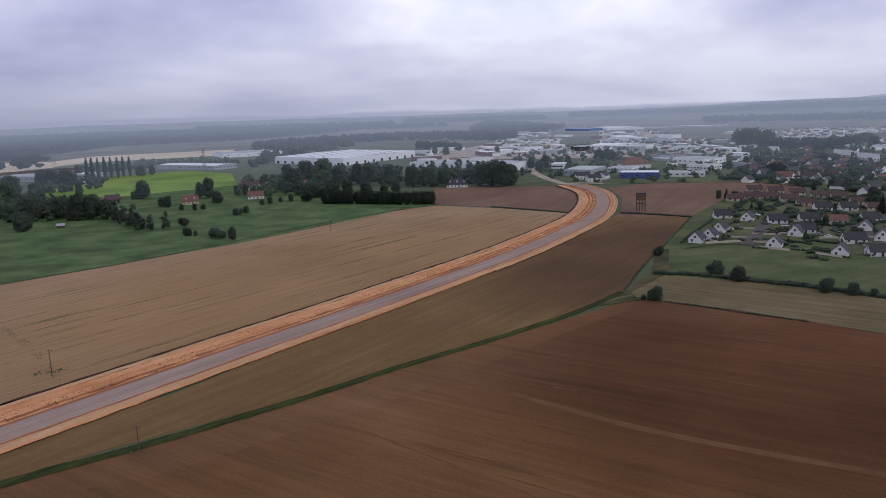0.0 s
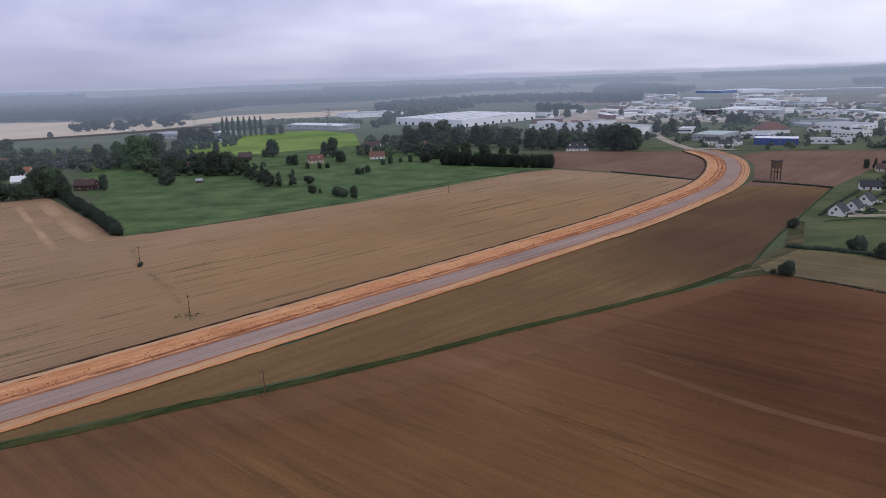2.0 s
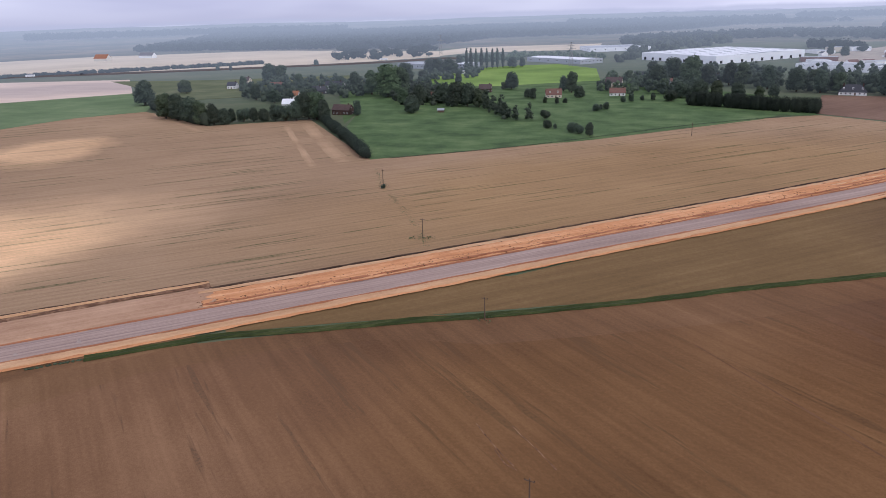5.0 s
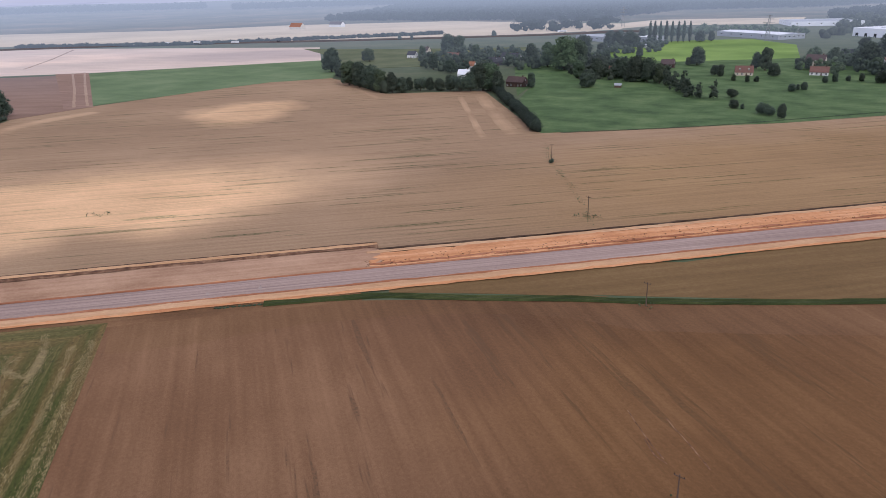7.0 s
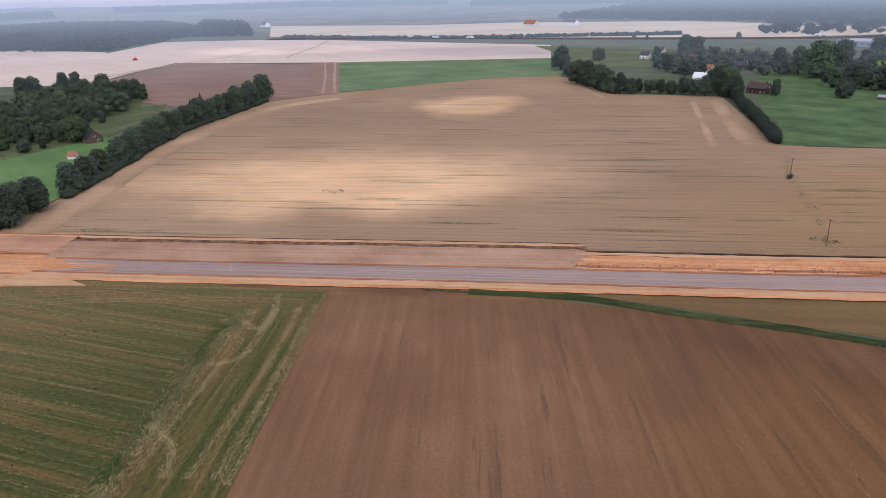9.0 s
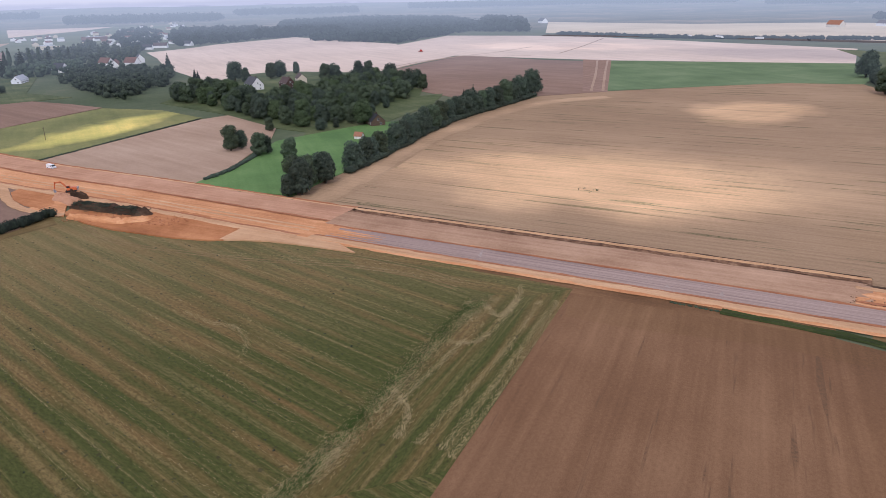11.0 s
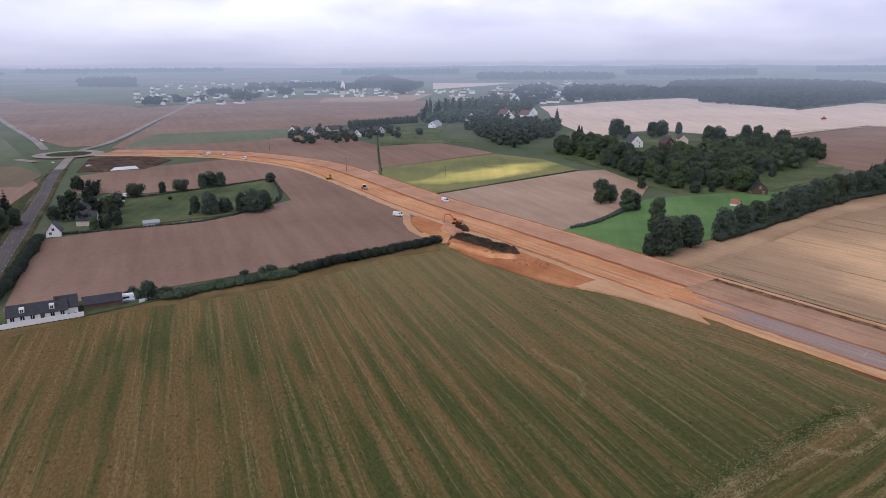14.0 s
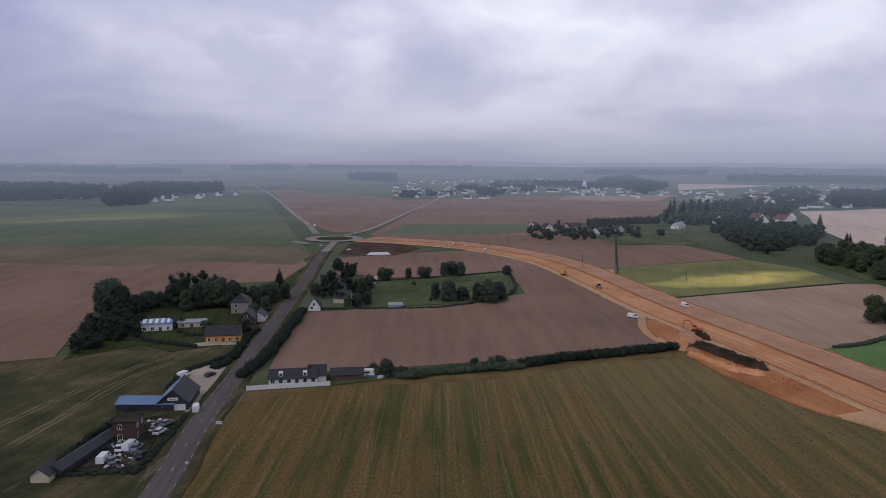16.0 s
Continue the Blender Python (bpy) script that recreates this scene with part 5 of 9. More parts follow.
def pane_glass(n, link, b):
    b.inputs["Base Color"].default_value = (0.02, 0.024, 0.03, 1)
    b.inputs["Roughness"].default_value = 0.06


GLASS = material("window_glass", pane_glass, 0.06, 0.0, 0.6)


def still_water(n, link, b):
    co = n("ShaderNodeTexCoord").outputs["Object"]
    b.inputs["Base Color"].default_value = (0.05, 0.055, 0.05, 1)
    bumped(n, link, b, noise_tex(n, link, co, 1.5, 3.0), 0.08, 0.05)


WATER = material("pond_water", still_water, 0.05, 0.0, 0.5)
PIECE = {}


def shared(key, make, mat):
    """One mesh for all alike pieces."""
    if key not in PIECE:
        PIECE[key] = mesh_of(key.split(":")[0], make(), mat)
    return PIECE[key]


def piece(name, me, parent, m):
    o = new(name, me)
    o.parent = parent
    o.matrix_basis = m
    return o


def window_at(parent, x, y, z, turn, w=1.1, h=1.25, name="window"):
    """A framed window set on a wall: frame, and pane under it."""
    key = "%s:%.1f:%.1f" % (name, w, h)

    def surround():
        t = 0.09
        return boxes((-w / 2, w / 2, -0.06, 0.05, -t, 0), (-w / 2, w / 2, -0.06, 0.05, h, h + t), (-w / 2 - t, -w / 2, -0.06, 0.05, -t, h + t),
                     (w / 2, w / 2 + t, -0.06, 0.05, -t, h + t), (-0.035, 0.035, -0.05, 0.04, 0, h))
    fr = piece(name, shared(key, surround, FRAME_WHITE), parent, pose(x, y, z, 0, 0, turn))
    piece("pane", shared("pane:%.1f:%.1f" % (w, h), lambda: boxes((-w / 2, w / 2, -0.02, 0.02, 0, h)), GLASS), fr, Matrix())
    return fr


def house(spot, yaw, length=10.0, depth=8.0, wall_h=2.8, roof_h=3.4, walls=RENDER_WHITE, roof=SLATE, label="white rendered house with a steep slate roof",
          detail=1, chimneys=1, group="houses", name="house", hip=0.0, dormers=0):
    """A gabled house: walls, two roof slopes, chimneys, door and windows. The ridge runs along the yaw."""
    root = thing(name, pose(spot[0], spot[1], 0.0, 0, 0, yaw), label, "house" if name == "house" else name.replace("_", " "), group)
    L, D, o, t = length / 2, depth / 2, 0.35, 0.18
    bm = bmesh.new()
    g = L - hip
    low = [bm.verts.new(p) for p in ((-L, -D, -0.3), (L, -D, -0.3), (L, D, -0.3), (-L, D, -0.3))]
    top = [bm.verts.new(p) for p in ((-L, -D, wall_h), (L, -D, wall_h), (L, D, wall_h), (-L, D, wall_h))]
    for i in range(4):
        j = (i + 1) % 4
        bm.faces.new((low[i], low[j], top[j], top[i]))
    if not hip:
        for s, (a, b) in ((-1, (3, 0)), (1, (1, 2))):
            bm.faces.new((top[a], top[b], bm.verts.new((s * L, 0, wall_h + roof_h))))
    part("wall", bm, walls, root)
    k = roof_h / D
    bm = bmesh.new()
    e = wall_h - o * k
    rg = g + (o if not hip else 0)
    top_z = wall_h + roof_h + 0.05

    def sheet(pts):
        a = [bm.verts.new(p) for p in pts]
        b = [bm.verts.new((x, y, z - t)) for x, y, z in pts]
        bm.faces.new(a)
        bm.faces.new(b[::-1])
        for i in range(len(a)):
            q = (i + 1) % len(a)
            bm.faces.new((a[i], b[i], b[q], a[q]))
    for s in (-1, 1):
        sheet([(-s * (L + o), s * (-D - o), e), (s * (L + o), s * (-D - o), e), (s * rg, 0, top_z), (-s * rg, 0, top_z)])
        if hip:
            sheet([(s * (L + o), -s * (D + o), e), (s * (L + o), s * (D + o), e), (s * g, 0, top_z)])
    part("roof", bm, roof, root)
    for c in range(chimneys if detail else 0):
        x = (L * 0.7) * (1 if c == 0 else -1)
        bm = boxes((x - 0.45, x + 0.45, -0.3, 0.3, wall_h + roof_h * 0.7, wall_h + roof_h + 0.9), (x - 0.52, x + 0.52, -0.37, 0.37, wall_h + roof_h + 0.9, wall_h + roof_h + 1.0))
        part("chimney", bm, BRICK, root, "brick chimney")
    if detail:
        floors = [0.9] if wall_h < 4.5 else [0.9, 3.7] if wall_h < 7.5 else [0.9, 3.7, 6.5]
        count = max(2, int(length / (3.2 if detail == 1 else 2.4)))
        for zf in floors:
            for i in range(count):
                x = -L + (i + 0.5) * length / count
                for s in (-1, 1):
                    if zf == 0.9 and i == count // 2 and s == -1:
                        dm = shared("door", lambda: boxes((-0.5, 0.5, -0.05, 0.05, 0, 2.05), (-0.6, -0.5, -0.08, 0.08, 0, 2.15), (0.5, 0.6, -0.08, 0.08, 0, 2.15), (-0.6, 0.6, -0.08, 0.08, 2.05, 2.15)), TIMBER)
                        piece("door", dm, root, pose(x, s * D, 0, 0, 0, 0))
                        continue
                    window_at(root, x, s * D, zf, 0)
            for s in (-1, 1):
                window_at(root, s * L, depth * 0.2, zf, 90)
        if roof_h > 2.5 and not hip:
            for s in (-1, 1):
                window_at(root, s * L, 0, wall_h + 0.3, 90)
        for q in range(dormers):
            x = -L + (q + 0.5) * length / dormers
            for s in (-1,):
                y = s * D * 0.55
                z = wall_h + roof_h * 0.45
                bm = boxes((x - 0.7, x + 0.7, min(y - 0.9, y + 0.9), max(y - 0.9, y + 0.9), z - 0.7, z + 0.75))
                dz = part("dormer", bm, walls, root)
                window_at(root, x, y - 0.92, z - 0.5, 0, 0.9, 0.95)
    return root


def shed(corners, height, walls, roof, label, bays=0, parapet=0.5, group="industrial sheds", name="industrial_shed", windows=0):
    """A flat-roofed hall on a four-cornered plan: walls, roof sheet inside a parapet, loading bays or window bands."""
    root = thing(name, Matrix(), label, "shed", group)
    c = [Vector((x, y)) for x, y in corners]
    if sum((c[i].x * c[(i + 1) % 4].y - c[(i + 1) % 4].x * c[i].y) for i in range(4)) < 0:
        c = c[::-1]
    mid_c = sum(c, Vector((0, 0))) / 4
    for i in range(4):
        a, b = c[i], c[(i + 1) % 4]
        d = (b - a)
        wall = part("wall", boxes((0, d.length - 0.25, 0, 0.25, -0.3, height)), walls, root)
        wall.matrix_basis = pose(a.x, a.y, 0, 0, 0, math.degrees(math.atan2(d.y, d.x)))
        k = bays or windows
        for q in range(k):
            x = d.length * (q + 0.5) / k
            if bays:
                me = shared("loading_bay", lambda: boxes((-1.6, 1.6, -0.5, -0.02, 0.9, 4.2), (-1.9, -1.6, -0.8, -0.02, 0, 4.5), (1.6, 1.9, -0.8, -0.02, 0, 4.5)), SHEET_DARK)
                piece("loading_bay", me, wall, pose(x, 0, 0))
            else:
                window_at(wall, x, -0.02, height * 0.45, 0, 2.4, 1.3)
    bm = bmesh.new()
    rise = min(1.4, 0.02 * (c[1] - c[0]).length)
    v = [bm.verts.new((*(p.lerp(mid_c, 0.004)), height - parapet)) for p in c]
    m1, m2 = (c[0] + c[3]) / 2, (c[1] + c[2]) / 2
    r = [bm.verts.new((*m1.lerp(mid_c, 0.004), height - parapet + rise)), bm.verts.new((*m2.lerp(mid_c, 0.004), height - parapet + rise))]
    bm.faces.new((v[0], v[1], r[1], r[0]))
    bm.faces.new((r[0], r[1], v[2], v[3]))
    part("roof", bm, roof, root)
    return root


def quad(a, b, c):
    """The four corners of a plan from three."""
    return [a, b, c, (a[0] + c[0] - b[0], a[1] + c[1] - b[1])]


def profile_body(pts, half, inset=0.12):
    """A body drawn by its side outline (x, z), with its upper corners leaning in."""
    bm = bmesh.new()
    zmax = max(z for _, z in pts)
    zmin = min(z for _, z in pts)
    sides = []
    for s in (-1, 1):
        sides.append([bm.verts.new((x, s * (half - inset * max(0, (z - zmin) / (zmax - zmin) - 0.45) * 1.8), z)) for x, z in pts])
    bm.faces.new(sides[0])
    bm.faces.new(sides[1][::-1])
    for i in range(len(pts)):
        j = (i + 1) % len(pts)
        bm.faces.new((sides[0][j], sides[0][i], sides[1][i], sides[1][j]))
    return bm


def wheels(root, xs, y, r, w=0.22):
    for x in xs:
        for s in (-1, 1):
            def tyre():
                bm = bmesh.new()
                tube(bm, (0, -w / 2, 0), (0, w / 2, 0), r, r, 14)
                return bm

            def rim():
                bm = bmesh.new()
                tube(bm, (0, -w / 2 - 0.02, 0), (0, w / 2 + 0.02, 0), r * 0.55, r * 0.55, 10)
                return bm
            wh = piece("wheel", shared("wheel:%.2f" % r, tyre, RUBBER), root, pose(x, s * y, r))
            piece("rim", shared("rim:%.2f" % r, rim, STEEL), wh, Matrix())


VEHICLES = {}


def vehicle(kind, spot, yaw, paint, label, z=0.62, group="vehicles"):
    key = (kind, paint.name, group == "parked vehicles")
    m = pose(spot[0], spot[1], z, 0, 0, yaw)
    if key in VEHICLES:
        return tagged(copy_thing(VEHICLES[key], m), label)
    root = thing(kind, m, label, kind.replace("_", " "), group)
    VEHICLES[key] = root
    if kind == "car":
        part("body", profile_body([(-2.1, 0.3), (2.1, 0.3), (2.15, 0.75), (1.2, 0.92), (-2.0, 0.98), (-2.15, 0.6)], 0.88, 0.06), paint, root)
        part("cabin", profile_body([(-1.85, 0.95), (1.15, 0.9), (0.45, 1.42), (-1.3, 1.46)], 0.8, 0.2), GLASS, root, "dark car glass")
        part("roof", boxes((-1.28, 0.42, -0.62, 0.62, 1.44, 1.5)), paint, root)
        if group != "parked vehicles":
            wheels(root, (-1.3, 1.3), 0.8, 0.32)
    elif kind == "van":
        part("body", profile_body([(-2.6, 0.35), (2.5, 0.35), (2.6, 0.95), (2.0, 1.2), (1.45, 2.0), (-2.5, 2.15), (-2.6, 1.6)], 0.97, 0.12), paint, root)
        part("windscreen", profile_body([(1.52, 1.95), (2.06, 1.22), (2.1, 1.24), (1.58, 1.97)], 0.86, 0.05), GLASS, root)
        for s in (-1, 1) if group != "parked vehicles" else ():
            part("side_window", boxes((0.7, 1.5, s * 0.93 - 0.03, s * 0.93 + 0.03, 1.25, 1.75)), GLASS, root)
        if group != "parked vehicles":
            wheels(root, (-1.6, 1.6), 0.86, 0.36)
    elif kind == "truck":
        part("trailer", boxes((-7.5, 4.6, -1.25, 1.25, 1.1, 3.9)), paint, root)
        part("cab", profile_body([(5.0, 0.6), (7.3, 0.6), (7.35, 1.6), (7.1, 3.2), (5.0, 3.4)], 1.2, 0.1), paint, root)
        part("windscreen", boxes((7.16, 7.34, -1.05, 1.05, 1.8, 2.7)), GLASS, root)
        part("chassis", boxes((-7.4, 6.8, -0.5, 0.5, 0.7, 1.1)), RUBBER, root)
        wheels(root, (-6.2, -4.9, 3.4, 6.2), 1.0, 0.5, 0.35)
    elif kind == "caravan":
        part("body", profile_body([(-2.6, 0.4), (2.4, 0.4), (2.7, 1.2), (2.2, 2.35), (-2.4, 2.45), (-2.7, 1.2)], 1.05, 0.1), paint, root)
        for s in (-1, 1):
            part("side_window", boxes((-1.0, 0.9, s * 1.03 - 0.03, s * 1.03 + 0.03, 1.2, 1.8)), GLASS, root)
        wheels(root, (0,), 0.95, 0.32)
    elif kind == "excavator":
        for s in (-1, 1):
            part("crawler_track", profile_body([(-1.9, 0.1), (1.9, 0.1), (2.3, 0.45), (1.9, 0.85), (-1.9, 0.85), (-2.3, 0.45)], 0.3, 0.0), RUBBER, root).matrix_basis = pose(0, s * 1.1, 0)
        part("house_body", profile_body([(-2.4, 1.0), (1.4, 1.0), (1.4, 1.9), (-1.2, 2.1), (-2.4, 1.9)], 1.3, 0.1), paint, root)
        part("counterweight", boxes((-2.9, -2.35, -1.25, 1.25, 1.0, 1.95)), STEEL, root)
        cab = part("cab", profile_body([(0.0, 1.9), (1.5, 1.9), (1.4, 2.9), (0.1, 3.0)], 0.5, 0.08), paint, root)
        cab.matrix_basis = pose(0, 0.72, 0)
        part("cab_window", boxes((0.2, 1.46, 0.2, 1.24, 2.1, 2.75)), GLASS, root)
        bm = bmesh.new()
        tube(bm, (1.2, -0.2, 1.6), (3.4, -0.2, 4.6), 0.34, 0.3, 4)
        tube(bm, (3.4, -0.2, 4.6), (5.6, -0.2, 4.3), 0.3, 0.24, 4)
        part("boom", bm, paint, root)
        bm = bmesh.new()
        tube(bm, (5.7, -0.2, 4.8), (6.2, -0.2, 1.6), 0.24, 0.16, 4)
        part("stick", bm, paint, root)
        part("bucket", profile_body([(5.5, 0.4), (6.5, 0.5), (6.6, 1.6), (6.1, 1.7), (5.9, 0.9)], 0.65, 0.0), STEEL, root, "steel bucket")
    elif kind == "roller":
        part("body", profile_body([(-2.4, 0.6), (0.4, 0.6), (0.4, 1.4), (-2.2, 1.5)], 0.9, 0.06), paint, root)
        part("cab", profile_body([(-0.7, 1.4), (0.6, 1.4), (0.5, 2.9), (-0.6, 2.9)], 0.8, 0.06), GLASS, root)
        part("cab_roof", boxes((-0.9, 0.8, -0.9, 0.9, 2.9, 3.05)), PAINT_WHITE, root)
        bm = bmesh.new()
        tube(bm, (1.7, -1.05, 0.75), (1.7, 1.05, 0.75), 0.75, 0.75, 18)
        part("drum", bm, STEEL, root, "steel roller drum")
        part("drum_yoke", boxes((0.3, 2.6, -1.2, -1.07, 0.6, 0.95), (0.3, 2.6, 1.07, 1.2, 0.6, 0.95), (0.3, 0.6, -1.2, 1.2, 0.6, 0.95)), paint, root)
        wheels(root, (-1.5,), 0.95, 0.7, 0.5)
    elif kind == "combine_harvester":
        part("body", profile_body([(-4.0, 1.2), (2.6, 1.2), (2.6, 3.3), (-2.6, 3.6), (-4.2, 2.6)], 1.6, 0.1), paint, root)
        part("cab", profile_body([(2.6, 1.6), (4.0, 1.6), (4.1, 3.4), (2.6, 3.5)], 0.9, 0.08), GLASS, root)
        part("header_bar", boxes((4.6, 6.0, -3.6, 3.6, 0.3, 1.2)), paint, root)
        part("feeder", boxes((2.6, 4.7, -0.7, 0.7, 0.7, 1.6)), paint, root)
        wheels(root, (1.8,), 1.7, 0.95, 0.7)
        wheels(root, (-3.0,), 1.4, 0.6, 0.4)
    return root


def pole(spot, h, label="thin wooden power pole in the field", arm=0.9, mat=TIMBER):
    root = thing("power_pole", pose(spot[0], spot[1], 0), label, "power pole", "power poles")
    bm = bmesh.new()
    tube(bm, (0, 0, -0.5), (0, 0, h), 0.17, 0.1, 8)
    part("post", bm, mat, root)
    part("crossarm", boxes((-arm, arm, -0.06, 0.06, h - 0.5, h - 0.38)), mat, root)
    for x in (-arm + 0.1, 0.0, arm - 0.1):
        bm = bmesh.new()
        tube(bm, (x, 0, h - 0.38), (x, 0, h - 0.12), 0.06, 0.04, 6)
        part("insulator", bm, GLASS, root)
    return root


def thicket(kinds, corners, gap, low, high, label, seed):
    """A wood as one mass of full-grown trees, each with its own trunk and crown."""
    rnd = random.Random(seed)
    xs, ys = [c[0] for c in corners], [c[1] for c in corners]
    co, faces, slot = [], [], []
    mats = [BARK]
    base = 0
    y = min(ys)
    while y < max(ys):
        x = min(xs)
        while x < max(xs):
            px, py = x + rnd.uniform(-.5, .5) * gap, y + rnd.uniform(-.5, .5) * gap
            x += gap
            if not within(px, py, corners):
                continue
            kind, v = rnd.choice(kinds), rnd.randrange(3)
            if (kind, v) not in PROTO:
                continue
            h = rnd.uniform(low, high) / 10
            m = pose(px, py, 0, 0, 0, rnd.uniform(0, 360)) @ Matrix.Diagonal((h * rnd.uniform(0.95, 1.2), h * rnd.uniform(0.95, 1.2), h, 1))
            for ob in PROTO[kind, v].children:
                mat = ob.data.materials[0]
                if mat not in mats:
                    mats.append(mat)
                me = ob.data
                co.extend([tuple(m @ q.co) for q in me.vertices])
                faces.extend([[i + base for i in f.vertices] for f in me.polygons])
                slot.extend([mats.index(mat)] * len(me.polygons))
                base += len(me.vertices)
        y += gap
    me = bpy.data.meshes.new("wood")
    me.from_pydata(co, [], faces)
    for m in mats:
        me.materials.append(m)
    me.polygons.foreach_set("material_index", slot)
    me.shade_smooth()
    return tagged(new("wood", me), label, "woodland", kind="stuff")


def hamlet(corners, count, seed, walls=(RENDER_WHITE, RENDER_WHITE, RENDER_CREAM), roofs=(SLATE, SLATE, TILE_BROWN, TILE_RED), detail=0, big=1.0, group="village houses"):
    """Houses set out at odds inside an outline, clear of each other."""
    rnd = random.Random(seed)
    xs, ys = [c[0] for c in corners], [c[1] for c in corners]
    done = []
    for _ in range(4000):
        if len(done) >= count:
            break
        px, py = rnd.uniform(min(xs), max(xs)), rnd.uniform(min(ys), max(ys))
        inside = False
        for (x0, y0), (x1, y1) in zip(corners, corners[1:] + corners[:1]):
            if (y0 > py) != (y1 > py) and px < x0 + (x1 - x0) * (py - y0) / (y1 - y0):
                inside = not inside
        if not inside or any((px - a) ** 2 + (py - b) ** 2 < (19 * big) ** 2 for a, b in done):
            continue
        done.append((px, py))
        w, r = rnd.choice(walls), rnd.choice(roofs)
        tone = {RENDER_WHITE: "white rendered", RENDER_CREAM: "cream rendered", BRICK: "red brick", SHEET_WHITE: "white clad"}.get(w, "pale")
        cover = {SLATE: "dark slate", TILE_BROWN: "brown tiled", TILE_RED: "red tiled", TILE_ORANGE: "orange tiled"}.get(r, "grey")
        house((px, py), rnd.choice((20, 35, 110, 125)) + rnd.uniform(-12, 12), rnd.uniform(9, 14) * big, rnd.uniform(7, 9) * big, rnd.uniform(2.8, 4.6) * big, rnd.uniform(3.0, 4.2) * big, w, r,
              "%s village house with a %s roof" % (tone, cover), detail, 1, group)



def far_town(corners, count, seed, label, big=1.0, blocks=0.0, group=""):
    """A far settlement as one mass: many small gabled houses, some flat-roofed halls, in mixed tones."""
    rnd = random.Random(seed)
    mats = [RENDER_WHITE, RENDER_CREAM, SHEET_GREY, SLATE, TILE_BROWN, TILE_RED, SHEET_WHITE]
    bm = bmesh.new()
    xs, ys = [c[0] for c in corners], [c[1] for c in corners]
    done = []
    for _ in range(9000):
        if len(done) >= count:
            break
        px, py = rnd.uniform(min(xs), max(xs)), rnd.uniform(min(ys), max(ys))
        inside = False
        for (x0, y0), (x1, y1) in zip(corners, corners[1:] + corners[:1]):
            if (y0 > py) != (y1 > py) and px < x0 + (x1 - x0) * (py - y0) / (y1 - y0):
                inside = not inside
        if not inside or any((px - a) ** 2 + (py - b) ** 2 < (16 * big) ** 2 for a, b in done):
            continue
        done.append((px, py))
        hall = rnd.random() < blocks
        L, D, h, r = (rnd.uniform(12, 26), rnd.uniform(8, 15), rnd.uniform(4, 8), 0.5) if hall else (rnd.uniform(5, 8), rnd.uniform(4, 5), rnd.uniform(3.5, 5.5), rnd.uniform(2.5, 3.8))
        L, D, h, r = L * big, D * big, h * big, r * big
        m = pose(px, py, 0, 0, 0, rnd.choice((20, 40, 110, 130)) + rnd.uniform(-12, 12))
        wall = rnd.choice((0, 2, 6, 2, 1, 5)) if hall else rnd.choice((0, 0, 0, 1))
        roof = rnd.choice((2, 6, 2, 3)) if hall else rnd.choice((3, 2, 4, 4, 5))
        v = [bm.verts.new(m @ Vector(p)) for p in ((-L, -D, 0), (L, -D, 0), (L, D, 0), (-L, D, 0), (-L, -D, h), (L, -D, h), (L, D, h), (-L, D, h), (-L, 0, h + r), (L, 0, h + r))]
        for f, mi in (((0, 1, 5, 4), wall), ((2, 3, 7, 6), wall), ((1, 2, 6, 9, 5), wall), ((3, 0, 4, 8, 7), wall), ((4, 5, 9, 8), roof), ((6, 7, 8, 9), roof)):
            bm.faces.new([v[i] for i in f]).material_index = mi
    return tagged(part("distant_settlement", bm, mats), label, "settlement", kind="stuff")

# ---------------- housing estate east of the pasture ----------------
GABLE = "white rendered estate house with a dark steep slate roof"
for spot in ((138.2, 383.6), (149.2, 394.2), (162.9, 414.8)):
    house(spot, 52, 9, 7.2, 2.7, 3.8, label=GABLE, detail=1, group="estate houses")
for spot in ((194.3, 450.9), (172.3, 365.2), (198.1, 395.4), (192.9, 340), (242.8, 405.2), (235, 375.2)):
    house(spot, 55, 9, 7.2, 2.7, 3.7, label=GABLE, detail=1, group="estate houses")
for spot in ((183.5, 465.3), (207.7, 439.1), (228.7, 442.1), (206.6, 403.5), (210.5, 337.6), (216.1, 369.8), (264, 435.6), (277.2, 484.1), (261.4, 487.4)):
    house(spot, -8, 11, 7.2, 2.6, 3.4, label="white estate bungalow under a long dark slate roof", detail=1, group="estate houses")
house((239.4, 431), -10, 13, 8, 2.6, 3.2, RENDER_WHITE, TILE_RED, "white bungalow with a red tiled roof", 1, 1, "estate houses")
for spot in ((224.4, 546.2), (242, 556.5), (254.8, 553.5), (261.9, 537.6), (261.6, 511.3), (262.5, 599.1), (274.9, 587.5), (285.5, 572.7), (293, 551.8), (303.1, 542.1), (299.4, 509.3), (294.4, 480.5)):
    house(spot, -15, 12, 8, 2.6, 3.0, RENDER_CREAM, TILE_BROWN, "cream bungalow with a low brown tiled roof", 1, 1, "estate houses")
for spot in ((288.4, 674.1), (312, 656.6), (334.1, 688.7), (330.3, 656.6), (355.5, 682.2), (348.4, 646.2), (379.7, 674.9), (386.2, 651), (437.6, 717.6), (429, 777.3), (427.1, 741.4), (366.9, 593.6), (333.6, 560.9)):
    house(spot, 40, 10, 8, 3, 3.6, label="white rendered house with a grey slate roof", detail=0, group="estate houses")
far_town([(-36.6, 982.2), (98.1, 1087.9), (211.3, 1246.2), (250.5, 1477.6), (95.9, 1630.3), (-47.8, 1306.6)], 26, 25, "white halls and stores round the car park", 1.0, 0.8)
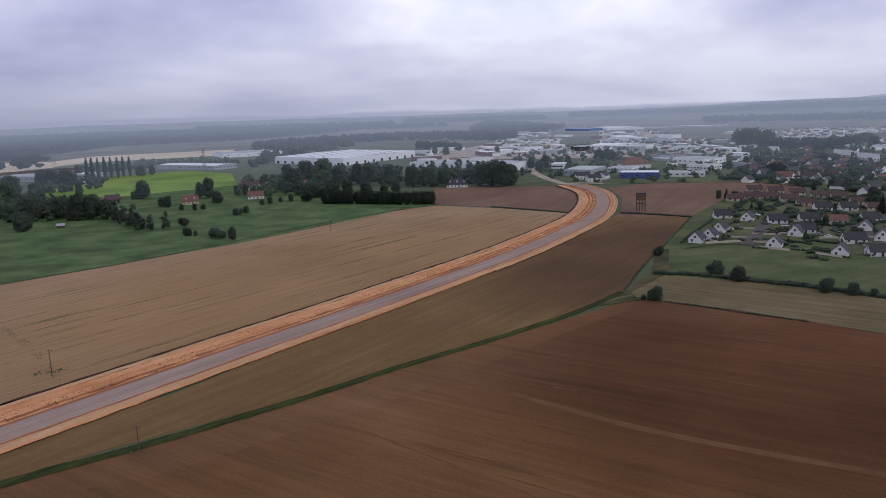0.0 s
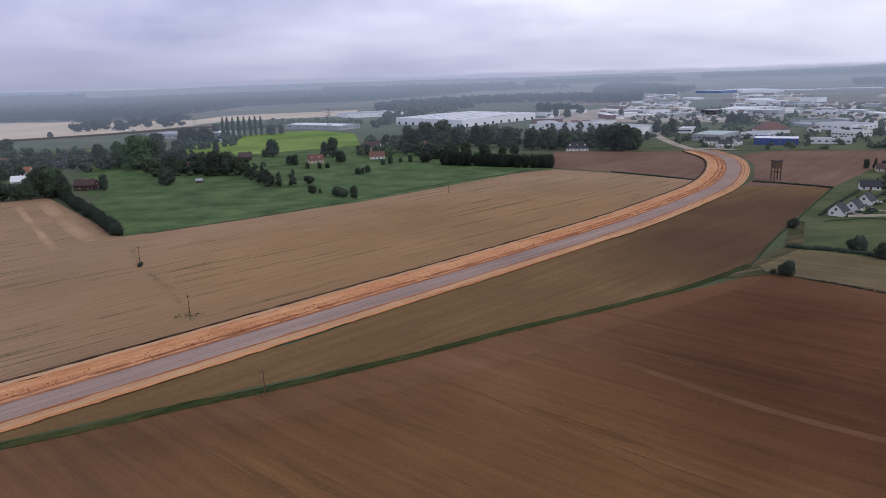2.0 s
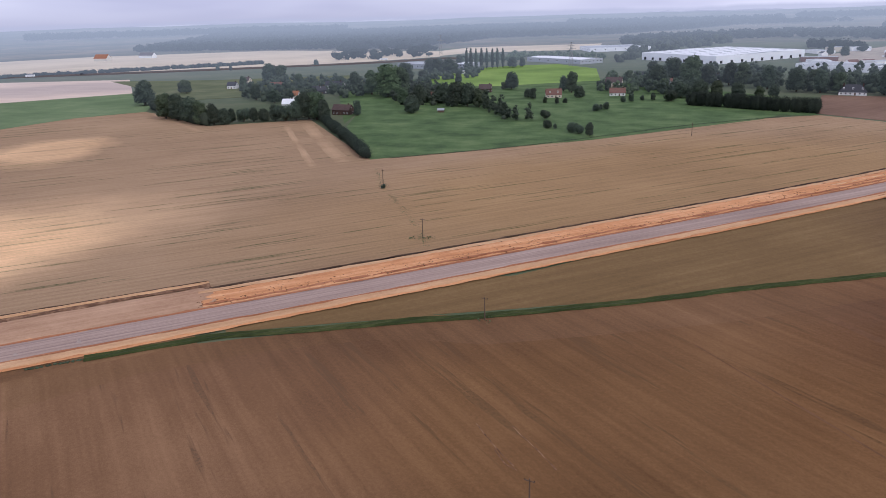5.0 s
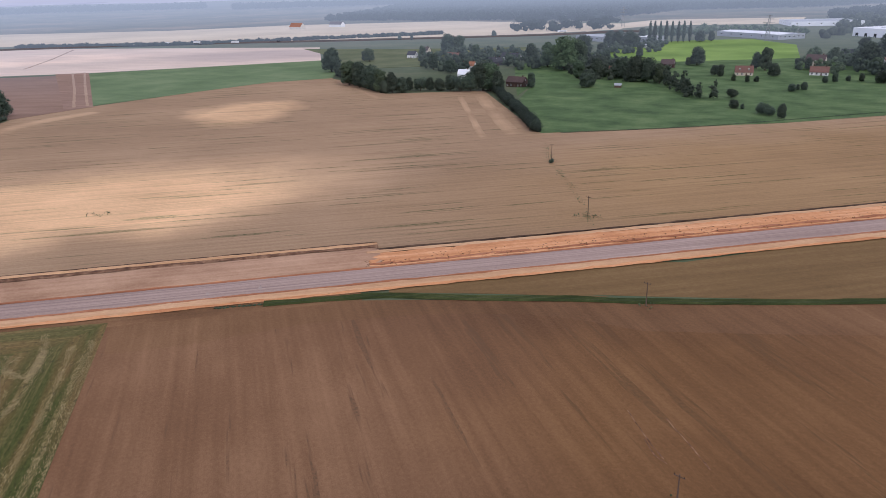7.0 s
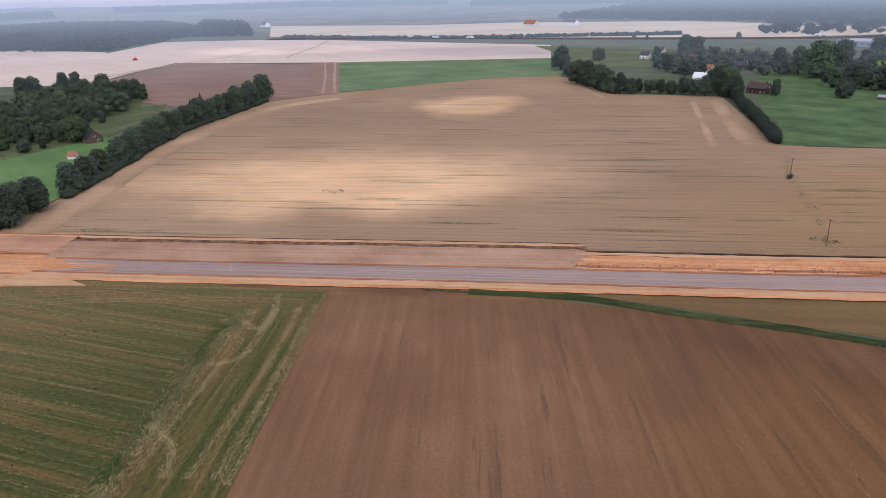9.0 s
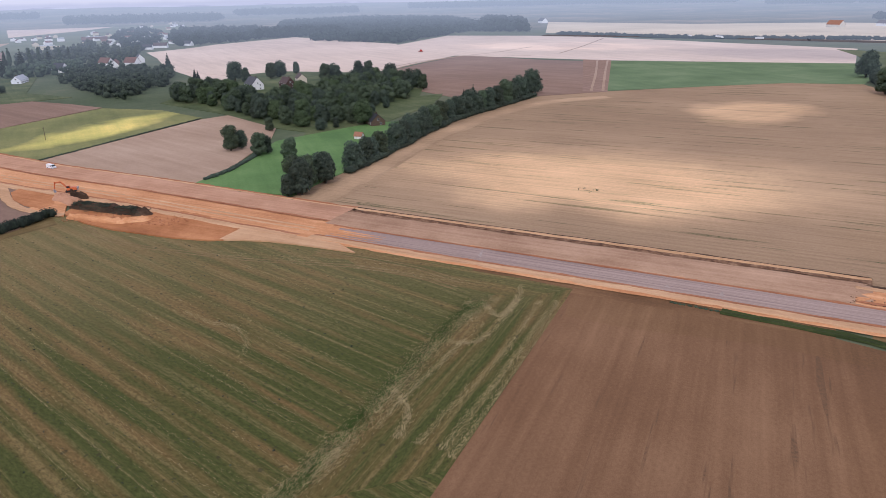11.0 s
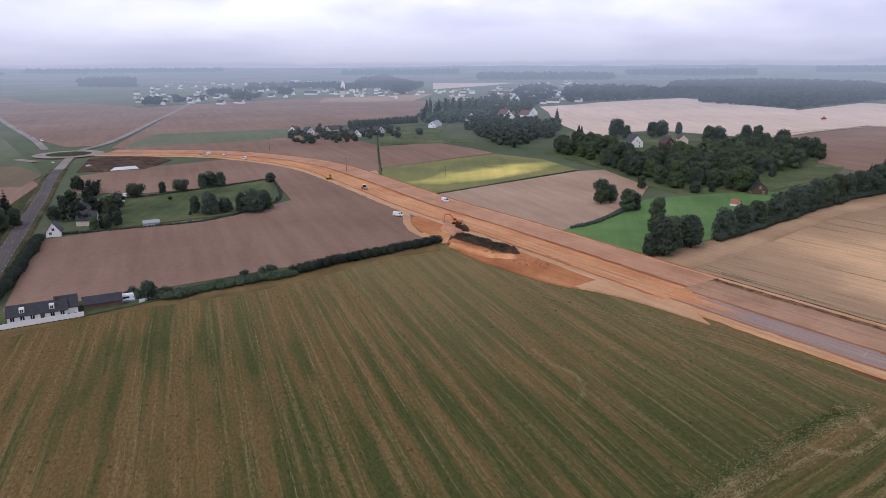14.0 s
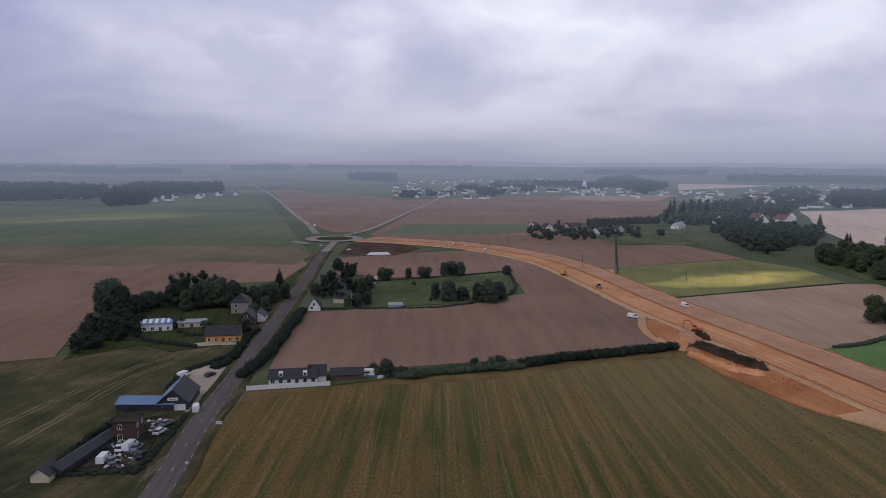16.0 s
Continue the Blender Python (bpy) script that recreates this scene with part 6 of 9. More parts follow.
hamlet([(302.5, 698.2), (348.4, 557.2), (537.9, 866.2), (548.1, 1041.4), (343, 808)], 46, 11, roofs=(SLATE, SLATE, TILE_BROWN, TILE_BROWN, TILE_RED), detail=0, big=1.15)
for a, b in (((496.7, 904.3), (498.3, 872.8)), ((488.9, 838.5), (491.2, 802.5))):
    shed(quad(a, b, (b[0] + 6, b[1] + 16)), 13, RENDER_WHITE, SLATE, "white three-storey apartment block", windows=7, group="apartment blocks", name="apartment_block")
street = thing("estate_street", Matrix(), "grey asphalt estate street between houses", "street", kind="structure")
ribbon("carriageway", smooth_line([(160, 371), (177.5, 398.9), (201.5, 441.1), (218.8, 469)], 4), [(-3.8, 0.2), (-3.6, 0.4), (3.6, 0.4), (3.8, 0.2)], ASPHALT, street)
ribbon("carriageway", smooth_line([(226, 384), (238, 396), (245, 412), (247, 428)], 4), [(-4.2, 0.2), (-4, 0.4), (4, 0.4), (4.2, 0.2)], ASPHALT, street)

for a, b, w in (((146, 386), (163, 381), 2.2), ((157, 397), (171, 392), 2.0), ((176, 424), (190, 420), 2.0), ((172, 366), (176, 384), 2.0), ((199, 398), (188, 412), 2.0), ((236, 376), (232, 388), 1.8), ((212, 340), (222, 372), 2.4)):
    ribbon("driveway", smooth_line((a, b), 4), [(-w, 0.2), (-w + 0.2, 0.34), (w - 0.2, 0.34), (w, 0.2)], LANE, street, "pale gravel driveway", 0.1, 66, 0.0)
LOW_WALL = ((((163, 362), (174, 352)), 1.0), (((182, 345), (190, 333)), 1.0), (((176, 402), (190, 396)), 0.9), (((166, 377), (176, 373)), 0.9), (((210, 330), (226, 352)), 1.0), (((205, 383), (219, 381)), 1.1), (((209, 446), (222, 440)), 1.0))
for (a, b), h in LOW_WALL:
    run_w = thing("garden_wall", Matrix(), "low pale rendered garden wall between estate plots", "wall", "estate garden walls")
    a, b = Vector(a), Vector(b)
    for i in range(4):
        p, q = a.lerp(b, i / 4), a.lerp(b, (i + 0.97) / 4)
        o = part("panel", boxes((0, (q - p).length, -0.12, 0.12, -0.1, h)), RENDER_CREAM, run_w)
        o.matrix_basis = pose(p.x, p.y, 0.3, 0, 0, math.degrees(math.atan2(q.y - p.y, q.x - p.x)))
# ---------------- wooden lookout tower ----------------
TX, TY, TH = (140.7, 506.5, 13.5)
tower = thing("lookout_tower", pose(TX, TY, 0, 0, 0, 12), "tall brown timber tower on four open legs", "tower")
for sx in (-1, 1):
    for sy in (-1, 1):
        bm = bmesh.new()
        tube(bm, (sx * 2.2, sy * 2.2, -0.3), (sx * 2.1, sy * 2.1, TH - 0.4), 0.42, 0.38, 8)
        part("leg", bm, TIMBER, tower)
for z in (TH * 0.42, TH * 0.68):
    for a, b in (((-2.1, -2.1), (2.1, -2.1)), ((2.1, -2.1), (2.1, 2.1)), ((2.1, 2.1), (-2.1, 2.1)), ((-2.1, 2.1), (-2.1, -2.1))):
        bm = bmesh.new()
        tube(bm, (*a, z), (*b, z), 0.35, 0.35, 6)
        part("crossbeam", bm, TIMBER, tower)
part("tank_box", boxes((-2.6, 2.6, -2.6, 2.6, TH * 0.6, TH * 0.96)), TIMBER, tower, "boarded top storey")
part("roof", boxes((-2.8, 2.8, -2.8, 2.8, TH * 0.96, TH)), SLATE, tower)

# ---------------- industrial estate ----------------
field("town_green", [(61.9, 689.7), (118.1, 695.5), (289.1, 679.4), (348.4, 557.2), (728.8, 1177.7), (576.7, 1418.3), (139.9, 1547)], PASTURE, "green grass and verges between the halls")
shed(quad((-271.5, 1139.5), (-149.5, 1045.6), (-49.2, 1209.4)), 11, SHEET_WHITE, SHEET_WHITE, "huge white warehouse with a flat pale roof and loading bays", bays=9, group="warehouses", name="warehouse")
for a, b, deep, h, w, r, text in (
        (*((183.1, 740.7), (220.4, 729.2)), 30, 9, SHEET_BLUE, SHEET_WHITE, "long blue sheet-metal hall with a white roof edge"),
        (*((132.7, 789.5), (159.8, 774)), 55, 10, SHEET_GREY, SHEET_GREEN, "hall with a pale green sheet roof"),
        (*((79.4, 859.7), (108.4, 900.6)), 60, 13, SHEET_WHITE, SHEET_GREY, "white commercial hall with a grey roof"),
        (*((-48.5, 986.7), (28.5, 938.8)), 50, 9, SHEET_WHITE, SHEET_GREY, "low grey-roofed distribution hall"),
        (*((132.3, 883.2), (146.2, 878.3)), 30, 9, SHEET_WHITE, SHEET_WHITE, "small white box-shaped store"),
        (*((234.3, 743.9), (269.4, 732.9)), 20, 7, RENDER_WHITE, SHEET_GREY, "long low white workshop hall"),
        (*((187.1, 815.4), (211, 799.9)), 25, 8, SHEET_WHITE, SHEET_GREY, "white workshop beside the blue hall"),
        (*((293.7, 915.7), (319.6, 876.8)), 45, 10, SHEET_WHITE, SHEET_GREY, "white hall with a grey roof"),
        (*((277.9, 815.2), (293.1, 794.5)), 30, 9, RENDER_WHITE, SHEET_GREY, "white flat-roofed showroom with a window band"),
        (*((220.4, 1241.5), (241.8, 1230.3)), 60, 10, SHEET_DARK, SHEET_GREY, "dark clad flat-roofed store"),
        (*((253.6, 1260.1), (296.1, 1237.3)), 80, 11, SHEET_WHITE, SHEET_WHITE, "bright white store hall with a flat roof"),
        (*((369.2, 1534.2), (414.6, 1531.6)), 90, 13, SHEET_WHITE, SHEET_WHITE, "tall white industrial hall"),
        (*((458.8, 1529.8), (483.4, 1512.3)), 60, 15, SHEET_WHITE, SHEET_GREY, "pale industrial hall far away"),
        (*((184.5, 1377.7), (225.9, 1397.5)), 70, 9, RENDER_CREAM, SHEET_GREY, "low ochre-walled store hall"),
        (*((352.2, 1172.9), (391.7, 1152.3)), 50, 9, SHEET_WHITE, SHEET_GREY, "long grey-white industrial hall"),
        (*((397.1, 2343.2), (460.9, 2275.5)), 120, 13, ROOF_BLUE, ROOF_BLUE, "dark blue factory far off"),
        (*((502.2, 2441.8), (520.5, 2277.6)), 120, 13, SHEET_WHITE, SHEET_WHITE, "white factory far off"),
        (*((619.1, 2380.8), (707.9, 2274.5)), 40, 8, SHEET_GREY, SHEET_WHITE, "row of far white greenhouses"),
        (*((756.1, 2370), (921.9, 2318)), 40, 8, SHEET_GREY, SHEET_WHITE, "row of far white greenhouses"),
        (*((-440.9, 1087.8), (-333.7, 1029.3)), 45, 9, SHEET_GREY, SHEET_WHITE, "long grey hall behind the poplars"),
        (*((-342, 1042.2), (-317.8, 1064.9)), 50, 8, SHEET_WHITE, SHEET_WHITE, "white end of a long hall"),
        (*((-589.7, 937), (-533.7, 920.6)), 45, 9, SHEET_GREY, SHEET_GREY, "grey sheet-metal farm hall"),
        (*((-506.6, 943.4), (-473.6, 933.4)), 35, 9, SHEET_GREY, SHEET_WHITE, "grey farm hall with pale roof"),
        (*((-417.4, 1343.5), (-318.2, 1401.9)), 90, 10, SHEET_WHITE, SHEET_GREY, "far pale hall behind trees"),
        (*((-449.3, 854.1), (-433.3, 849.6)), 10, 5, SHEET_WHITE, SHEET_GREY, "small white barn by the halls")):
    d = Vector((b[0] - a[0], b[1] - a[1]))
    back_v = Vector((-d.y, d.x)).normalized() * deep
    shed(quad(a, b, (b[0] + back_v.x, b[1] + back_v.y)), h * (0.75 if b[1] < 2000 else 0.5), w, r, text, windows=0 if h > 12 else 6)
far_town([(94.6, 1270.7), (217, 1279.7), (332.4, 1961.2), (302.5, 2951.1), (173.2, 2314.9)], 70, 12, "far houses and halls of the town's edge", 1.0, 0.3)
far_town([(255.8, 1223), (352.2, 1172.9), (595.7, 1912.9), (472.4, 2140.5)], 52, 13, "far white halls and houses of the industrial estate", 1.0, 0.5)
far_town([(265.3, 870), (343, 808), (594, 1406.2), (466.2, 1495.5)], 60, 14, "houses and workshops at the edge of town", 0.9, 0.3)
far_town([(455.8, 1119), (574.2, 925.5), (1107.6, 1795.6), (754.2, 1857.8)], 130, 15, "far town houses on the slope", 1.0, 0.12)
house((232.9, 873.1), 5, 34, 24, 5, 8, RENDER_WHITE, TILE_RED, "restaurant with a broad hipped red roof", 0, 0, "industrial sheds", hip=10)
for spot, yaw in zip(((144.5, 746.1), (151, 719.9), (165.7, 739.7)), (0, 10, 60)):
    house(spot, yaw, 14, 9, 4.6, 3.2, label="white two-storey house with a grey roof by the roundabout", detail=1, group="houses")
# rooflights along the big warehouse
w0, w1, w2 = [Vector(p) for p in ((-271.5, 1139.5), (-149.5, 1045.6), (-49.2, 1209.4))]
big_hall = bpy.data.objects["warehouse"]
for i in range(9):
    for j in range(5):
        c = w0 + (w1 - w0) * (0.1 + 0.2 * j) + (w2 - w1) * (0.06 + 0.11 * i)
        me = shared("rooflight", lambda: boxes((-7, 7, -0.7, 0.7, 0, 0.3)), SHEET_GREY)
        piece("rooflight", me, big_hall, pose(c.x, c.y, 11.9, 0, 0, math.degrees(math.atan2((w1 - w0).y, (w1 - w0).x))))
# car park
# the pale tone also paints in a patch of sun lying here
field("works_yard", [(38.3, 1111), (138.1, 1071.6), (300.7, 1056.7), (368.7, 1298), (244.1, 1455.2), (81.5, 1499.2)], GRAVEL, "pale concrete yards between the white halls", "yard")
far_town([(43.7, 1135.7), (307.3, 1080.4), (364.3, 1300.4), (84.6, 1450.9)], 70, 27, "small white halls and stores on the concrete yards", 0.42, 0.75)
field("car_park", [(-21.6, 1018.4), (100.5, 1113.4), (211.3, 1246.2), (250.5, 1477.6), (92.7, 1576.6), (-25.9, 1245.5)], GRAVEL, "pale car park full of parked vehicles", "car park")
rnd = random.Random(8)
park = [Vector(p) for p in ((11.8, 1099.2), (106.8, 1182.7), (210.5, 1302.2), (227.5, 1442.8), (98.1, 1472.5))]
for i in range(70):
    k = rnd.randrange(4)
    p = park[k].lerp(park[k + 1], rnd.random()).lerp(park[(k + 2) % 5], rnd.uniform(0, 0.45))
    vehicle(rnd.choice(("car", "van", "car")), p, rnd.choice((0, 90, 45)) + rnd.uniform(-6, 6), rnd.choice((PAINT_WHITE, PAINT_WHITE, PAINT_GREY, PAINT_DARK)), "vehicle parked on the industrial estate car park", LEVEL[0], "parked vehicles")

# ---------------- farmhouses in the meadows ----------------
house((-316.4, 567.5), 20, 11, 8, 4.5, 4.5, BRICK, TILE_RED, "red brick farmhouse half hidden by trees", 1)
house((-308.2, 651.6), 15, 12, 8, 4, 4, BRICK, TILE_BROWN, "brick cottage behind trees", 1)
house((-227.2, 625.6), 25, 14, 8, 3.2, 4.8, RENDER_CREAM, TILE_RED, "farmhouse with a large faded red tiled roof", 1, 1, dormers=2)
house((-176.3, 655), 15, 14, 9, 3, 4, RENDER_WHITE, TILE_RED, "white house with a red tiled roof and terrace", 1)
house((-199.9, 727.7), 5, 16, 9, 5, 5, RENDER_CREAM, TILE_BROWN, "large cream house with a brown roof", 1)
house((-144.1, 729), 80, 11, 9, 4.5, 5, RENDER_WHITE, TILE_RED, "white house with a red mansard roof", 1)
house((-115.8, 798.1), 10, 14, 9, 4.5, 4, RENDER_WHITE, SLATE, "white house among trees", 1)
house((12, 708.6), 0, 21, 11, 3.0, 5.6, RENDER_WHITE, SLATE, "wide white house with a hipped slate roof and dormers", 1, 2, dormers=3, hip=5)
house((-196, 821.6), 10, 14, 9, 4, 4, RENDER_CREAM, SLATE, "grey-roofed house among trees", 0)
house((-484.4, 850.6), 30, 12, 8, 4, 4, label="white house beside farm halls", detail=0)
house((-278.3, 504.4), 20, 5, 3.5, 2.2, 1.2, TIMBER, SHEET_GREY, "small grey field shelter in the meadow", 0, 0, "sheds", "field_shelter")
# hamlet south of the pasture
for spot, yaw, L, wl, rf, text in zip(((-553.6, 622.8), (-490.4, 647), (-475, 595.5), (-468.2, 549.4), (-350.6, 470.6), (-425.2, 491.9), (-471.2, 596), (-647.1, 673.5), (-613, 615.8)), (10, 5, 0, 20, 5, 20, 70, 10, 15), (16, 22, 10, 12, 16, 10, 12, 12, 11),
                                      (RENDER_CREAM, RENDER_WHITE, RENDER_WHITE, RENDER_WHITE, BRICK, RENDER_WHITE, SLATE, RENDER_CREAM, RENDER_WHITE),
                                      (TILE_RED, SLATE, SLATE, TILE_ORANGE, TILE_BROWN, SHEET_WHITE, SLATE, TILE_BROWN, SLATE),
                                      ("cream house with a red roof in the hamlet", "long white house with a slate roof", "white gabled house in the hamlet", "white house with a bright orange roof", "long brick barn with a brown roof", "low white shed in the hamlet", "slate-hung house in the hamlet", "small cream house with brown roof", "white cottage under slate roof")):
    house(spot, yaw, L, 8, 4.2, 3.8, wl, rf, text, 1, 1, "hamlet houses")
# motorway beyond the wheat
motorway = thing("motorway", Matrix(), "distant grey motorway on a low bank", "road", kind="structure")
ml = smooth_line([(-1377.5, 405.2), (-1187, 608.1), (-955.1, 787.5), (-702.5, 1012.1), (-619.2, 1143.5), (-565.3, 1132.2)], 30)
ribbon("carriageway", ml, [(-14, 0.3), (-10, 2.0), (10, 2.0), (14, 0.3)], ASPHALT, motorway)
for i, (spot, kind, paint) in enumerate(zip(((-1069.9, 662.2), (-1173.4, 595.9), (-1134.7, 648.1), (-1026.6, 717.5), (-696.5, 1060.6), (-1131.6, 629.4), (-1214.2, 558.7)), ("truck", "truck", "truck", "van", "truck", "truck", "van"), (PAINT_WHITE, PAINT_WHITE, PAINT_GREY, PAINT_DARK, PAINT_WHITE, PAINT_WHITE, PAINT_WHITE))):
    vehicle(kind, spot, 20 if i % 2 else 200, paint, "%s driving on the distant motorway" % kind, 2.0, "motorway traffic")
house((-1385, 1023.1), 10, 34, 16, 6, 8, RENDER_CREAM, TILE_ORANGE, "distant farm with an orange roof", 0, 0, "far farms")
house((-1371.6, 1128.4), 5, 40, 14, 6, 6, RENDER_WHITE, TILE_BROWN, "distant long farm building", 0, 0, "far farms")
house((-2016.5, 585.7), 5, 34, 16, 6, 8, RENDER_WHITE, SLATE, "distant white farmhouse with slate roof", 0, 0, "far farms")
house((-2067.2, 406.8), 5, 44, 20, 7, 6, SHEET_WHITE, SHEET_WHITE, "distant white sheet-metal barn", 0, 0, "far farms")
vehicle("combine_harvester", (-1048.4, 124.4), 175, PAINT_RED, "dark red combine harvester working in the straw field", LEVEL[0])

# ---------------- manor in the trees ----------------
house((-451.2, 21.9), 15, 20, 9, 3.2, 4, TIMBER, SLATE, "long half-hidden timber cottage with a slate roof", 1, 2)
house((-401.4, 11), 60, 4.5, 3.5, 2.2, 1.8, RENDER_WHITE, TILE_ORANGE, "small garden hut with an orange roof", 0, 0, "sheds", "garden_hut")
house((-665.8, -72.6), 25, 20, 11, 5, 6, RENDER_WHITE, SLATE, "manor house with a tall slate roof", 1, 2)
house((-662.8, -43.3), 30, 14, 9, 5, 5, BRICK, TILE_BROWN, "red brick house among trees", 1)
house((-708.5, -32.8), 10, 18, 9, 4.5, 4, RENDER_CREAM, TILE_BROWN, "cream house behind the wood", 0)
# hamlet on the far side of the earthworks
for spot, yaw, L, wl, rf, text in zip(((-673.9, -419.7), (-698.4, -403.7), (-674.8, -355.9), (-711, -353.3), (-650.8, -356.1), (-681, -441.4), (-798, -320.1)), (60, 0, 5, 60, 10, 0, 5), (12, 22, 20, 13, 16, 10, 26),
                                      (RENDER_WHITE, RENDER_CREAM, RENDER_WHITE, RENDER_WHITE, BRICK, RENDER_WHITE, SHEET_WHITE), (SLATE, TILE_BROWN, SLATE, SLATE, SLATE, TILE_RED, SHEET_GREY),
                                      ("white gabled cottage with slate roof", "long cream farmhouse with a brown roof", "white farm building with a slate roof", "white gabled house with slate roof", "brick barn under slate roof", "small white shed with red roof", "long pale farm hall")):
    house(spot, yaw, L, 9, 3.8, 4, wl, rf, text, 1, 1, "hamlet houses")
for spot, yaw, L, wl, rf, text in zip(((-907.2, -317.2), (-974.8, -285.1), (-936.5, -263.6), (-970.2, -252.7), (-1027.6, -257.3)), (60, 55, 10, 60, 20), (16, 18, 30, 18, 14), (RENDER_WHITE,) * 5, (SLATE, TILE_RED, TILE_RED, TILE_RED, SLATE),
                                      ("white gabled house with slate roof", "white farmhouse with a red roof", "long white barn with a red roof", "white gabled barn with red roof", "white house under slate roof")):
    house(spot, yaw, L, 11, 5, 6, wl, rf, text, 0, 1, "farm houses")
# the village and its church
far_town([(-1035, -1013.1), (-1120.1, -964.7), (-1290.2, -1016.3), (-1721.3, -1207.5), (-1601.9, -945.8), (-2479.9, -1439.7), (-2829, -1887.5), (-2799.8, -2100.3), (-2696.5, -2231.4), (-2578.1, -2349.1), (-1365.8, -1347.5)], 85, 21, "white houses of the distant village", 1.0, 0.08)
far_town([(-1434.6, -846.8), (-1416.4, -594.9), (-1809.9, -761.1), (-1935, -1025.8)], 34, 22, "white houses beside the village church", 0.9, 0.0)
far_town([(-1398.6, -611.6), (-1353.8, -437.8), (-1418.3, -281.9), (-1747.1, -283.5), (-2888.4, -579.2), (-2086.7, -615.3), (-1763.5, -711.7)], 60, 23, "white houses at the village's end", 1.0, 0.1)
for spot, yaw, big in zip(((-557.6, -1428.4), (-615.7, -1452), (-637.2, -1221.1), (-700, -1305), (-673.4, -1237.8), (-735, -1330), (-754.3, -1272.7), (-800, -1340), (-846, -1346.3), (-886.3, -1344.1), (-770, -1300), (-598, -1440)), (40, 20, 60, 35, 110, 25, 50, 100, 30, 40, 110, 15), (1.5, 0.9, 1, 1, 1.1, 1, 1.3, 1, 1.1, 1, 1, 0.8)):
    house(spot, yaw, 13 * big, 9 * big, 4 * big, 5 * big, RENDER_WHITE, SLATE, "white far house under a slate roof beside the copse", 0, 0, "far houses")
for spot, L in (((-1527, -988), 26), ((-1567, -968), 16), ((-1550, -951), 34), ((-1577, -906), 14), ((-1410, -971), 16), ((-1402, -928), 18), ((-1640, -1110), 15), ((-1700, -1130), 22), ((-1129, -892), 16), ((-1164, -876), 30), ((-1720, -1010), 20),
                ((-1690, -900), 18), ((-1150, -980), 14), ((-1205, -1010), 15), ((-1260, -1040), 14), ((-1330, -1060), 16), ((-1310, -312), 16), ((-1352, -300), 24), ((-1395, -262), 20), ((-1440, -330), 16), ((-1480, -420), 15), ((-1560, -400), 18), ((-1620, -300), 16), ((-1500, -250), 15)):
    house(spot, 35 + (L * 37) % 60, L, 9, 4.2, 4.6, RENDER_WHITE, TILE_BROWN if L % 3 == 0 else SLATE, "white village house among blue-green trees", 0, 0, "village houses")
CX, CY, CH = (-1578.9, -877.2, 33.7)
church = thing("church", pose(CX, CY, 0, 0, 0, 25), "pale stone village church with a square tower", "church")
part("tower", boxes((-5, 5, -5, 5, -0.5, CH * 0.68)), RENDER_WHITE, church)
bm = bmesh.new()
tip = bm.verts.new((0, 0, CH))
q = [bm.verts.new(p) for p in ((-5.5, -5.5, CH * 0.67), (5.5, -5.5, CH * 0.67), (5.5, 5.5, CH * 0.67), (-5.5, 5.5, CH * 0.67))]
for i in range(4):
    bm.faces.new((q[i], q[(i + 1) % 4], tip))
bm.faces.new(q[::-1])
part("spire", bm, RENDER_WHITE, church, "pale pointed spire")
bm = boxes((5, 32, -6, 6, -0.5, 11))
part("nave", bm, RENDER_CREAM, church)
bm = bmesh.new()
v = [bm.verts.new(p) for p in ((4.8, -6.6, 10.5), (33, -6.6, 10.5), (33, 6.6, 10.5), (4.8, 6.6, 10.5), (4.8, 0, 19), (33, 0, 19))]
for f in ((0, 1, 5, 4), (2, 3, 4, 5), (1, 2, 5), (3, 0, 4), (3, 2, 1, 0)):
    bm.faces.new([v[i] for i in f])
part("nave_roof", bm, SLATE, church, "slate roof")

# ---------------- roundabout ----------------
RX, RY = (-451, -520.2)
rb = thing("roundabout", Matrix(), "grey roundabout with a planted earth island and white kerbs", "roundabout", kind="structure")


def disc(name, r0, r1, z, mat, parent, label=""):
    bm = bmesh.new()
    a, b = [[bm.verts.new((RX + r * math.cos(k * math.tau / 48), RY + r * math.sin(k * math.tau / 48), z)) for k in range(48)] for r in (r0, r1)]
    for k in range(48):
        bm.faces.new((a[k], b[k], b[(k + 1) % 48], a[(k + 1) % 48]))
    if r0 < 0.6:
        bm.faces.new(a)
    return part(name, bm, mat, parent, label)


disc("carriageway", 19, 28, 0.8, LANE, rb)
disc("kerb", 17.5, 19.5, 0.9, GRAVEL, rb, "pale concrete apron")
disc("island", 0.5, 18, 1.0, TRACK_GRASS, rb, "grassy earth island")
for pts in (((-380.3, -450.9), (-409.2, -477.5), (-431.9, -498.3)), ((-406.6, -505.5), (-412.1, -533)), ((-470.1, -570.4), (-535.3, -664.8), (-656.9, -855), (-958.8, -1317.7), (-1386.4, -2028.3)), ((-478.8, -536.7), (-553.8, -573.3), (-753.7, -709), (-1102.8, -949.8), (-2281.1, -1797.5)), ((-458.1, -505.5), (-470.1, -471.5), (-474, -460.5))):
    ribbon("branch_road", smooth_line(pts, 8), [(-3.4, 0.5), (-3, 0.7), (3, 0.7), (3.4, 0.5)], LANE, rb)
field("pond_bank", [(-376.3, -428.9), (-435.8, -480.9), (-470.7, -457.2), (-453.7, -411.9), (-404.7, -393.2)], DARK_SOIL, "dark muddy hollow of a settling pond", "bank")
field("pond", [(-388.7, -410.4), (-403.2, -420.9), (-415.6, -412.9), (-404.7, -398.3)], WATER, "small still grey pond", "pond", lift=0.05)
